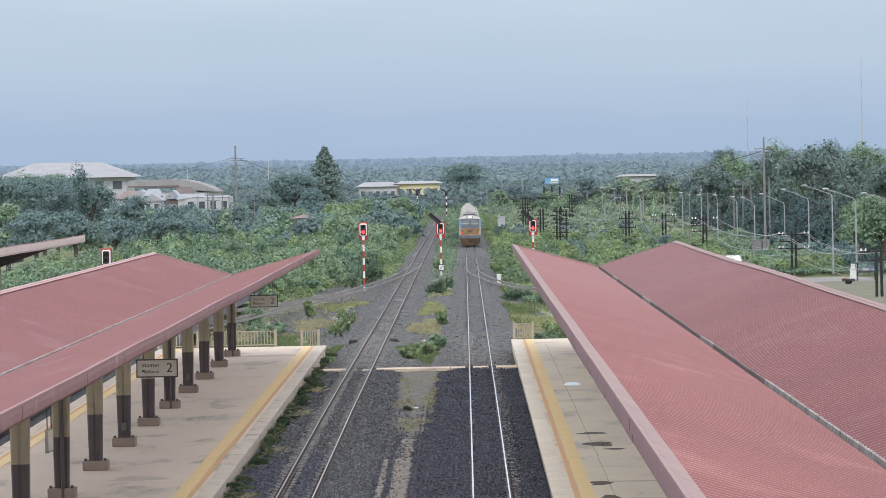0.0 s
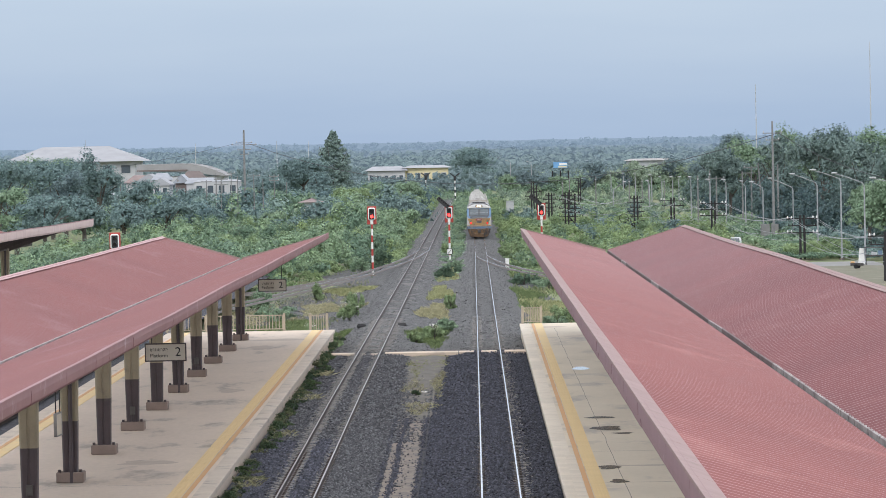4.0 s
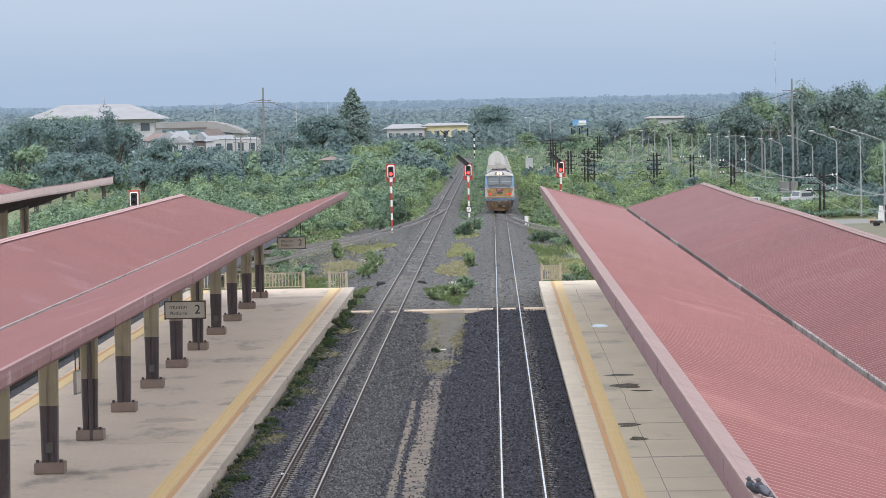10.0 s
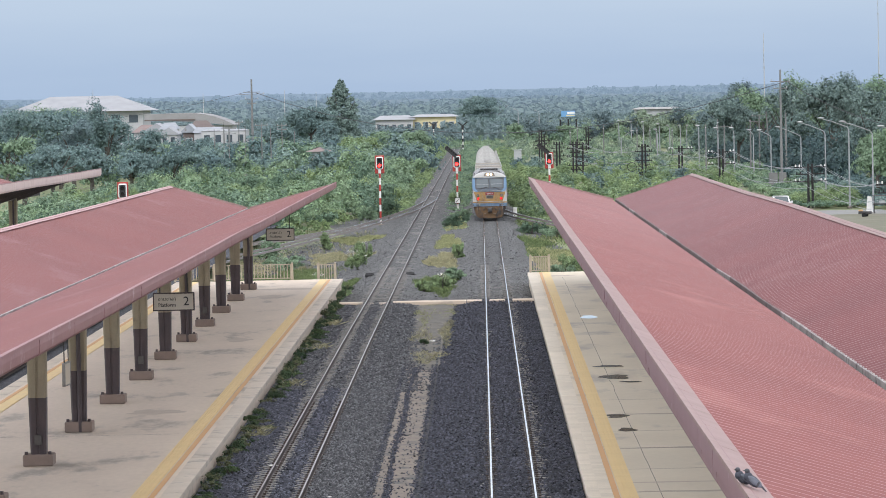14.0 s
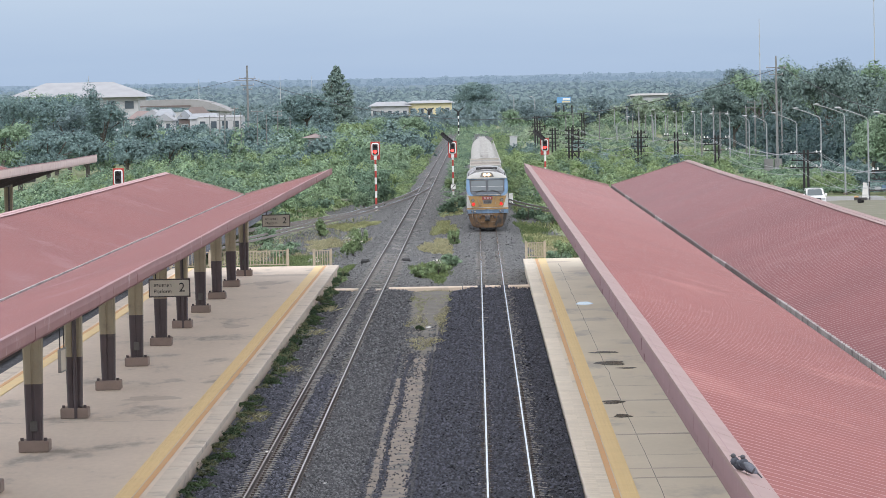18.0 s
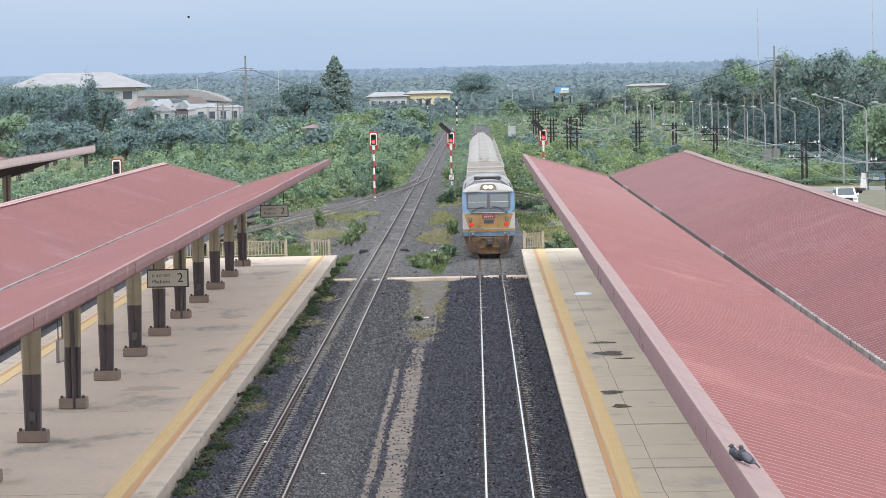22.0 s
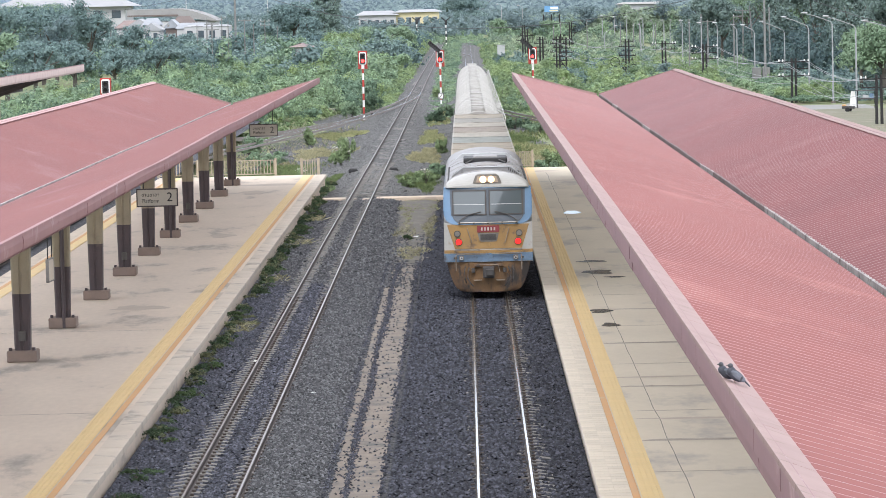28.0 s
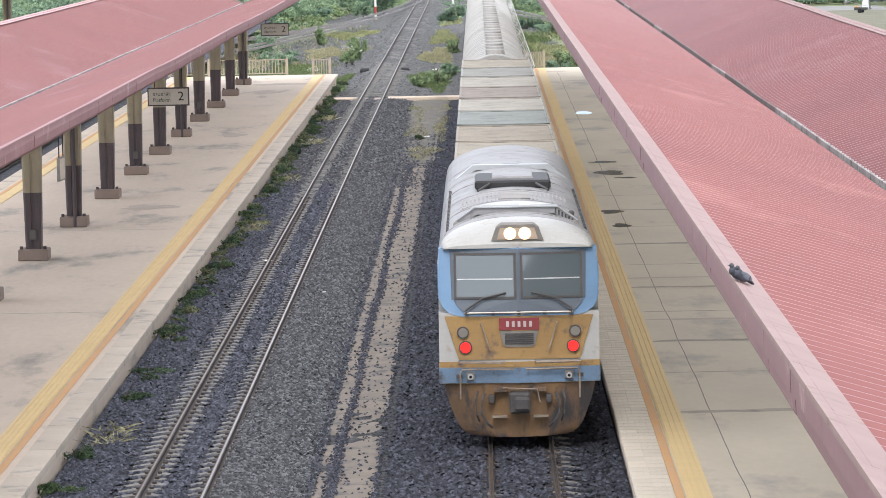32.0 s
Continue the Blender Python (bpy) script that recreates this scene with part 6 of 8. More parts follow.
vein = lambda x, y, rng: (rng.uniform(0, 1, len(x)) < 0.032) | (np.abs(x + 2.60 + 0.03 * np.sin(y * 0.31)) < (0.03 + 0.02 * np.sin(y * 0.23)) + np.abs(rng.normal(0, 0.05, len(x)))) | (np.abs(np.abs(x + 2.43) - 0.56) < rng.normal(0, 0.06, len(x)))
stones("drain_stones", 44000, -3.1, -1.75, 56, 139, 0.034, M["stone_dark"], 46, lambda x, y: -0.245, "dark stones strewn along the drain cover", vein)
stones("ballast_stones_mid", 42000, -7.35, -4.6, 56, 128, 0.046, M["stone_mid"], 47, bedz, "loose dark grey crushed stone", off_sleepers)
stones("ballast_stones", 42000, -4.65, -2.9, 56, 128, 0.046, M["stone_grey"], 41, bedz, "loose grey crushed stone", off_sleepers)
stones("ballast_stones_dark", 40000, -1.7, 2.34, 56, 128, 0.046, M["stone_dark"], 42, bedz, "loose dark crushed stone", off_main)
stones("ballast_stones_far", 26000, -7.35, -1.8, 128, 182, 0.05, M["stone_grey"], 43, bedz, "loose grey crushed stone", off_sleepers)
stones("ballast_stones_dark_far", 18000, -1.7, 2.34, 128, 182, 0.05, M["stone_dark"], 44, bedz, "loose dark crushed stone", off_main)
stones("ballast_stones_outer", 15000, -7.4, 3.0, 184, 430, 0.048, M["stone_outer"], 45, outer_bed, "loose grey crushed stone", off_main)

stones("yard_stones", 10000, -15.5, -7.4, 203, 300, 0.052, M["stone_outer"], 48, lambda x, y: max(outer_bed(x, y), -0.8) if x > -14 else -0.8, "loose gravel over the yard")

# ---- signals ----
def signal(x, y, lit, pole_z0, head_z, plate=False, feather=False, label="", side=-1):
    """A colour-light signal: banded pole, white-rimmed head, optional route indicator on top."""
    t = thing("railway_signal", label, "signal", pose(x, y, 0), group="signals")
    k, z = 0, pole_z0
    while z < head_z - 0.62:
        z2 = min(z + 0.55, head_z - 0.6)
        part("pole_band", rod((0, 0, z), (0, 0, z2), 0.085, n=10), M["white"] if k % 2 == 0 else M["red"], t)
        z, k = z2, k + 1
    part("base", box(-0.25, 0.25, -0.25, 0.25, pole_z0 - 0.3, pole_z0 + 0.06, 0.03), M["concrete_strip"], t)
    hd = part("head", box(-0.30, 0.30, -0.16, 0.1, head_z - 0.52, head_z + 0.52, 0.1), M["white"], t, "white-rimmed head")
    part("target_board", box(-0.38, 0.38, 0.1, 0.13, head_z - 0.85, head_z + 0.62, 0.015), M["red"], hd)
    part("face", box(-0.215, 0.215, -0.175, -0.15, head_z - 0.43, head_z + 0.43, 0.04), M["black"], hd)
    for i, dz in enumerate((-0.2, 0.2)):
        on = lit and i == 0
        part("lens", add_disc(bmesh.new(), (0, -0.175, head_z + dz), 0.135, 0.02), M["lamp_red"] if on else M["lens_dark"], hd, "red aspect" if on else "")
        hood = bmesh.new()
        for j in range(7):
            a0, a1 = math.pi * j / 7, math.pi * (j + 1) / 7
            q = [hood.verts.new((0.155 * math.cos(a), yy, head_z + dz + 0.155 * math.sin(a))) for a, yy in ((a0, -0.17), (a1, -0.17), (a1, -0.36), (a0, -0.36))]
            hood.faces.new(q)
        part("hood", hood, M["black"], hd)
    part("bracket", box(-0.12, 0.12, -0.1, 0.1, head_z - 0.86, head_z - 0.5, 0.03), M["white"], t)
    if plate:
        p = part("limit_board", box(-0.26, 0.26, -0.13, -0.1, pole_z0 + 0.62, pole_z0 + 1.16, 0.05), M["black"], t)
        part("board_face", box(-0.215, 0.215, -0.14, -0.128, pole_z0 + 0.665, pole_z0 + 1.115, 0.03), M["white"], p)
        bm = bmesh.new()
        q = [bm.verts.new(v) for v in ((-0.18, -0.144, pole_z0 + 0.72), (-0.12, -0.144, pole_z0 + 0.72), (0.18, -0.144, pole_z0 + 1.06), (0.12, -0.144, pole_z0 + 1.06))]
        bm.faces.new(q)
        part("stroke", bm, M["black"], p)
    if feather:
        f = part("route_indicator", route_arm(head_z, side), M["black"], t, "black slanted route indicator")
        for i in range(5):
            u = 0.1 + 0.24 * i
            part("route_lamp", add_disc(bmesh.new(), (side * u * 0.75, -0.19, head_z + 0.62 + u * 0.62), 0.07, 0.02, 12), M["lens_dark"], f)
    return t


def route_arm(z, s):
    bm = bmesh.new()
    a, b = Vector((s * 0.02, -0.05, z + 0.5)), Vector((s * 0.92, -0.05, z + 1.3))
    d = (b - a).normalized()
    nrm = Vector((d.z, 0, -d.x)) * 0.19
    pts = [a - nrm, a + nrm, b + nrm, b + nrm * 0.6 + d * 0.1, b - nrm * 0.6 + d * 0.1, b - nrm]
    f = [bm.verts.new(p + Vector((0, -0.12, 0))) for p in pts]
    g = [bm.verts.new(p + Vector((0, 0.1, 0))) for p in pts]
    bm.faces.new(f)
    bm.faces.new(g[::-1])
    for i in range(6):
        bm.faces.new((f[i], g[i], g[(i + 1) % 6], f[(i + 1) % 6]))
    bmesh.ops.recalc_face_normals(bm, faces=bm.faces)
    return bm


signal(-8.35, 310, True, -0.7, 4.36, label="red-and-white banded signal showing red beside the siding")
signal(-2.2, 338, True, -0.5, 3.84, True, True, "red-and-white banded signal showing red between the tracks")
signal(6.05, 338, True, -0.8, 3.93, False, True, "red-and-white banded signal showing red behind the platform")
signal(-24.7, 260, False, -0.6, 3.67, label="dark unlit signal head behind the island canopy")


def back_signal(x, y, h):
    """A signal seen from behind on a black-and-white pole, with a forked top."""
    t = thing("railway_signal", "signal with its back turned on a black-and-white pole", "signal", pose(x, y, -0.8), group="signals")
    for i in range(8):
        part("pole_band", rod((0, 0, h * i / 8), (0, 0, h * (i + 1) / 8), 0.11, n=8), M["white"] if i % 2 else M["black"], t)
    part("head", box(-0.22, 0.22, -0.1, 0.1, h, h + 0.8, 0.06), M["black"], t)
    for s in (-1, 1):
        part("arm", rod((0, 0, h + 0.7), (s * 0.85, 0, h + 1.35), 0.12, n=6), M["black"], t)


back_signal(-8.6, 690, 4.6)
back_signal(-3.3, 690, 4.4)

# ---- platform signs ----
def text_mesh(body, size, material, name="lettering"):
    c = bpy.data.curves.new(name, "FONT")
    c.body, c.size, c.align_x, c.align_y, c.extrude = body, size, "CENTER", "CENTER", 0.004
    tmp = bpy.data.objects.new(name, c)
    scene.collection.objects.link(tmp)
    me = bpy.data.meshes.new_from_object(tmp.evaluated_get(bpy.context.evaluated_depsgraph_get()))
    bpy.data.objects.remove(tmp)
    me.materials.clear()
    me.materials.append(material)
    return me


M["sign_face"] = mat("sign_face", (0.62, 0.56, 0.48), (0.55, 0.5, 0.43), scale=3)
M["ink"] = mat("sign_ink", (0.03, 0.028, 0.03), rough=0.6)
words = [(text_mesh("ชานชาลา", 0.17, M["ink"]), -0.22, 0.09), (text_mesh("Platform", 0.17, M["ink"]), -0.22, -0.11), (text_mesh("2", 0.42, M["ink"]), 0.41, 0.0)]


def platform_sign(x, y, z, drop, rz=0.0):
    t = thing("platform_sign", "hanging platform number sign with black lettering, cream face", "sign", pose(x, y, z, 0, 0, rz), group="platform signs")
    part("panel", box(-0.66, 0.66, -0.05, 0.05, -0.28, 0.28, 0.01), M["sign_face"], t)
    for a, b, c, d in ((-0.68, 0.68, 0.26, 0.3), (-0.68, 0.68, -0.3, -0.26), (-0.68, -0.645, -0.3, 0.3), (0.645, 0.68, -0.3, 0.3)):
        part("frame", box(a, b, -0.065, 0.065, c, d), M["post_brown"], t)
    for me, u, w in words:
        share("lettering", me, t, pose(u, -0.056, w, 90, 0, 0))
    for s in (-0.45, 0.45):
        part("hanger", rod((s, 0, 0.29), (s, 0, drop), 0.018, n=6), M["black"], t)


platform_sign(-10.19, 124, 3.16, 1.55)
platform_sign(-9.75, 182, 3.23, 1.35)
db = thing("notice_board", "plain white notice board hanging beside a post", "sign", pose(-12.0, 108, 2.0, 0, 0, 86.5))
part("panel", box(-0.44, 0.44, -0.03, 0.03, -0.31, 0.31, 0.01), M["edge_tile"], db)
for a, b, c, d in ((-0.46, 0.46, 0.3, 0.335), (-0.46, 0.46, -0.335, -0.3), (-0.47, -0.435, -0.335, 0.335), (0.435, 0.47, -0.335, 0.335)):
    part("frame", box(a, b, -0.045, 0.045, c, d), M["gutter"], db)
for q in (-0.34, 0.34):
    part("hanger", rod((q, 0, 0.33), (q, 0, 2.2), 0.018, n=6), M["black"], db)

# ---- fences at the platform ends ----
def fence(x0, x1, y, z, h, n, label):
    t = thing("railing", label, "railing", pose(x0, y, z), group="railings at the platform ends")
    w = x1 - x0
    for zz in (0.1, h - 0.04):
        part("rail", box(0, w, -0.025, 0.025, zz - 0.02, zz + 0.025), M["cream_fence"], t)
    for i in range(n):
        u = w * (i + 0.5) / n
        part("bar", rod((u, 0, 0.1), (u, 0, h - 0.04), 0.022, n=6), M["cream_fence"], t)
    for u in (0, w):
        part("post", box(u - 0.06, u + 0.06, -0.06, 0.06, 0, h + 0.06, 0.01), M["cream_fence"], t)
    return t


fence(-13.9, -10.1, 199.4, PLAT, 0.86, 22, "cream metal railing at the island platform end")
fence(-8.75, -7.85, 199.9, PLAT - 0.5, 1.3, 7, "cream metal gate panel at the platform end")
fence(2.5, 3.5, 202.2, PLAT, 0.88, 8, "cream metal railing at the main platform end")
fence(-16.3, -14.2, 199.4, PLAT, 0.86, 12, "cream metal railing at the island platform end")

# ---- poles, lamps and wires ----
M["lamp_steel"] = mat("weathered_lamp_steel", (0.34, 0.35, 0.36), (0.27, 0.28, 0.29), rough=0.55, metal=0.2, scale=3)


def street_lamp(x, y, h, arm, tip, group="street lamps along the road"):
    """A tapered pole, a swept arm that ends at height tip and a flat oval lantern."""
    t = thing("street_lamp", "galvanised street lamp with a long bent arm", "street lamp", pose(x, y, -0.8), group=group)
    far = y > 500
    part("pole", rod((0, 0, 0), (0, 0, h - 0.35), 0.1 if far else 0.085, 0.08 if far else 0.055, 8), M["lamp_steel"], t)
    pts = [(0, 0, h - 0.4), (0.05 * arm, 0, h - 0.12), (0.16 * arm, 0, h), (0.6 * arm, 0, h + 0.6 * (tip - h)), (arm, 0, tip)]
    part("arm", add_path(bmesh.new(), pts, 0.042, 6), M["lamp_steel"], t)
    s = 1 if arm > 0 else -1
    bm = bmesh.new()
    bmesh.ops.create_uvsphere(bm, u_segments=10, v_segments=6, radius=1.0)
    for v in bm.verts:
        v.co = Vector((v.co.x * 0.30 + arm - s * 0.1, v.co.y * 0.15, v.co.z * 0.075 + tip + 0.03))
    part("lantern", bm, M["steel"], t, "pale oval lantern")
    part("base", box(-0.2, 0.2, -0.2, 0.2, -0.1, 0.12, 0.02), M["concrete_strip"], t)
    return t


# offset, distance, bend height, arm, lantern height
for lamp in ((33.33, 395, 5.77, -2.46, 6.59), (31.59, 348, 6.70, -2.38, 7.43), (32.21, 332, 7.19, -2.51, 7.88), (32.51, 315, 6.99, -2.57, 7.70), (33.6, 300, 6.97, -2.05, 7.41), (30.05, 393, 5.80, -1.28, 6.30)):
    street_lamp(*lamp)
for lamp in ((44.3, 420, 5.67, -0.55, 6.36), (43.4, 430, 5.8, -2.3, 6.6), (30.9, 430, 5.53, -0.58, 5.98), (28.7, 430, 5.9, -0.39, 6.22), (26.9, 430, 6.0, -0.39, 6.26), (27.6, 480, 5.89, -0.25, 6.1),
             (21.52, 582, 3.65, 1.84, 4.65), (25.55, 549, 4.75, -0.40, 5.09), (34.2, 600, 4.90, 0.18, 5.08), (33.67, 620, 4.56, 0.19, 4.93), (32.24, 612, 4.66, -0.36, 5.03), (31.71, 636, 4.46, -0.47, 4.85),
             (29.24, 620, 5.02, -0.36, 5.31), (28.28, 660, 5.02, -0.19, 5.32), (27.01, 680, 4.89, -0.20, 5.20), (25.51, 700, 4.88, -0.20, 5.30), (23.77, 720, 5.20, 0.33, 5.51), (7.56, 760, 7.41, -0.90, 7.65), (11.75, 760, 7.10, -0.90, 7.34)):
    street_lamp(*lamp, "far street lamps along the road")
for x, d, h in ((27.5, 440, 7.2), (26.7, 450, 6.56), (19.44, 600, 5.37), (25.54, 620, 4.72), (27.66, 620, 4.68), (30.26, 600, 4.80), (16.3, 640, 5.0), (14.6, 620, 4.6), (29.6, 640, 4.6), (-40.4, 596, 6.0), (-39.6, 597, 6.2), (-52.2, 560, 6.6), (-55.6, 560, 6.8), (-58.4, 560, 7.0)):
    gp = thing("fence_pole", "bare grey concrete pole beyond the road", "pole", pose(x, d, -0.8), group="bare poles beyond the road")
    part("shaft", rod((0, 0, 0), (0, 0, h), 0.09, 0.07, 6), M["pole_grey"], gp)
    part("band", rod((0, 0, h - 0.5), (0, 0, h - 0.35), 0.1, n=6), M["steel"], gp)


def telegraph_pole(x, y, h, twin=True, arms=3, stay=0, rz=0, glass=True, gap=0.36):
    """A dark railway pole, single or twin, with crossarms, pin insulators and an optional raking stay."""
    t = thing("telegraph_pole", "dark twin telegraph pole with crossarms and white insulators" if twin else "dark telegraph pole with crossarms", "utility pole", pose(x, y, -0.8, 0, 0, rz), group="telegraph poles")
    for s in (-gap, gap) if twin else (0,):
        part("pole", rod((s, 0, 0), (s * 0.9, 0, h), 0.115, 0.095, 8), M["pole_dark"], t)
    for i in range(arms):
        z = h - 0.3 - (0.62 if glass else 0.5) * i
        w = (1.4 - 0.12 * (i % 2)) if glass else (0.95 if i % 2 else 0.62)
        a = part("crossarm", box(-w, w, -0.05, 0.05, z - 0.045, z + 0.045), M["pole_dark"], t)
        for u in (-0.92, -0.68, 0.68, 0.92):
            white = glass and i % 2 == 0
            part("insulator", rod((w * u, 0, z + 0.04), (w * u, 0, z + 0.24), 0.065 if white else 0.045, 0.05 if white else 0.03, 7), M["white" if white else "pole_dark"], a)
    if stay:
        part("stay", rod((stay * gap, 0, h * 0.42), (stay * 1.9, -0.3, 0), 0.07, n=6), M["pole_dark"], t)
    if stay < 0:
        ring = bmesh.new()
        add_path(ring, [(-1.35 + 0.5 * math.cos(a), -0.1, h * 0.48 + 0.5 * math.sin(a)) for a in [2 * math.pi * i / 14 for i in range(15)]], 0.035, 5)
        part("cable_loop", ring, M["pole_dark"], t)
        part("loop_bracket", rod((-0.85, -0.1, h * 0.48), (-gap, 0, h * 0.5), 0.03, n=5), M["pole_dark"], t)
    return t


TELE = [(17.89, 417, 4.79, 7, -1, False), (22.61, 430, 4.3, 2, 0, True), (25.0, 395, 4.4, 3, 0, True), (28.96, 334, 3.9, 3, 0, True), (30.0, 275, 3.75, 2, 0, True)]
for x, y, h, n, st, gl in TELE:
    telegraph_pole(x, y, h, True, n, st, glass=gl, gap=0.19)
for x, y, h, tw, n, st in ((9.17, 560, 4.5, True, 4, 0), (9.75, 480, 4.45, True, 5, 0), (11.1, 450, 4.8, True, 7, 1), (12.2, 455, 4.65, False, 6, 0), (17.96, 640, 4.8, True, 5, 0), (8.4, 545, 4.0, False, 3, 0), (9.4, 600, 4.9, True, 3, 0), (13.2, 520, 4.3, False, 4, 0)):
    telegraph_pole(x, y, h, tw, n, st, glass=False, gap=0.2)


def power_pole(x, y, h, arms, lean=0.0, label="grey concrete power pole with a crossarm", r=0.145):
    t = thing("power_pole", label, "utility pole", pose(x, y, -0.8, 0, lean, 0), group="power poles")
    part("shaft", rod((0, 0, 0), (0, 0, h), r, r * 0.6, 8), M["pole_grey"], t)
    for dz, w in arms:
        a = part("crossarm", box(-w, w, -0.05, 0.05, h - dz - 0.045, h - dz + 0.045), M["pole_grey"], t)
        for u in (-0.9, 0, 0.9):
            part("insulator", rod((w * u, 0, h - dz + 0.04), (w * u, 0, h - dz + 0.24), 0.05, 0.035, 6), M["steel"], a)
    return t


power_pole(30.5, 385, 12.5, ((1.2, 1.0), (1.9, 0.7)), label="tall grey concrete power pole beside the road")
power_pole(spot(-404, 500), 500, 13.3, ((1.7, 1.1), (1.95, 1.7), (2.6, 0.9), (3.2, 0.6)), label="tall concrete power pole over the thicket", r=0.19)
for x, d, h, arms, lean in ((32.7, 445, 7.54, ((0.1, 0.9), (0.75, 1.2)), 0), (32.0, 450, 6.9, (), 0), (33.7, 440, 8.0, (), -4), (33.8, 420, 7.93, (), 0), (28.9, 450, 6.4, ((0.2, 1.0),), 0), (44.36, 400, 8.0, (), 2)):
    power_pole(x, d, h, arms, lean, r=0.12)
# thin poles in the yard before the white houses
for px, h, arms in ((-472, 7.0, ((0.2, 0.7),)), (-455, 7.9, ()), (-446, 7.2, ((0.15, 0.9), (0.8, 0.9))), (-428, 8.1, ((0.3, 0.5),)), (-417, 7.4, ()), (-388, 7.6, ((0.2, 0.8),)), (-372, 7.0, ()), (-352, 7.5, ((0.2, 0.6), (0.7, 0.6))), (-330, 6.6, ())):
    power_pole(spot(px, 472), 472, h, arms, r=0.085, label="thin grey pole in the yard of the white houses")


def wire(points, sag, r, material, label="thin overhead wire"):
    """Wires hung between points, with a sag in every span."""
    bm = bmesh.new()
    for a, b in zip(points, points[1:]):
        a, b = Vector(a), Vector(b)
        pts = [a.lerp(b, i / 14) - Vector((0, 0, sag * 4 * (i / 14) * (1 - i / 14))) for i in range(15)]
        add_path(bm, pts, r, 4)
    return tagged(part("overhead_wire", bm, material), label, "wire", group="overhead wires")


for dx, dz in ((0.6, 0),):
    wire([(spot(-404, 500) + dx, 500, 10.7 + dz), (30.5 + dx, 385, 10.5 + dz), (58 + dx, 335, 10.6 + dz)], 5.3, 0.034, M["wire"], "dark power line across the tracks")
wire([(-62, 470, 6.8), (spot(-404, 500), 500, 11.0)], 1.0, 0.02, M["wire"], "dark power line on poles")
for dx, dz in ((-1.15, -0.15), (-0.9, -0.15), (0.9, -0.15), (1.15, -0.15), (-1.0, -1.4), (1.0, -1.4), (0.8, -2.0)):
    pts = [(11.1 + dx, 450, 3.9 + dz)] + [(x + dx, y, h - 0.8 + dz) for x, y, h, *_ in TELE]
    wire(pts, 0.95, 0.016, M["wire_pale"], "pale sagging telegraph wire")

for x, y, h in ((60.0, 800, 22.5), (84.2, 800, 31)):
    t = thing("radio_mast", "thin tall radio mast on the horizon", "mast", pose(x, y, -0.8))
    part("mast", rod((0, 0, 0), (0, 0, h), 0.16, 0.06, 6), M["steel"], t)
    for k in range(5):
        part("ring", rod((0, 0, h * (k + 1) / 6), (0, 0, h * (k + 1) / 6 + 0.2), 0.2, n=6), M["steel"], t)
for px, d, h in ((-685, 1500, 19), (-490, 1400, 16), (-346, 1500, 17), (-290, 1600, 17)):
    t = thing("radio_mast", "small far lattice mast over the trees", "mast", pose(spot(px, d), d, -0.8))
    part("mast", rod((0, 0, 0), (0, 0, h * 0.85), 0.25, 0.08, 5), M["steel"], t)

# ---- buildings ----
M["wall_white"] = mat("white_wall", (0.47, 0.47, 0.475), (0.39, 0.39, 0.395), scale=0.4, spot=(0.4, 0.39, 0.37), spot_at=0.62, spot_scale=0.8)
M["roof_white"] = mat("pale_roof", (0.35, 0.355, 0.375), (0.29, 0.295, 0.31), scale=0.3)
M["roof_grey"] = mat("grey_roof", (0.34, 0.33, 0.32), (0.28, 0.27, 0.265), scale=0.3)
M["roof_pale"] = mat("pale_tan_roof", (0.29, 0.285, 0.285), (0.23, 0.225, 0.225), scale=0.4, spot=(0.2, 0.19, 0.185), spot_at=0.6)
M["roof_brown"] = mat("brown_roof", (0.125, 0.10, 0.095), (0.165, 0.13, 0.12), scale=0.5)
M["roof_tin"] = mat("tin_roof", (0.30, 0.32, 0.35), (0.23, 0.245, 0.27), rough=0.5, scale=0.8, spot=(0.2, 0.17, 0.15), spot_at=0.6, spot_scale=1.2)
M["roof_rust"] = mat("rust_pink_roof", (0.27, 0.2, 0.19), (0.21, 0.16, 0.15), scale=0.6)
M["pane"] = mat("dark_pane", (0.08, 0.1, 0.12), rough=0.15)
M["wall_grey"] = mat("stained_wall", (0.40, 0.41, 0.42), (0.28, 0.29, 0.30), scale=0.5, spot=(0.5, 0.5, 0.5), spot_at=0.6, spot_scale=0.7)
M["wall_yellow"] = mat("yellow_wall", (0.62, 0.55, 0.34), (0.55, 0.48, 0.30), scale=0.3)


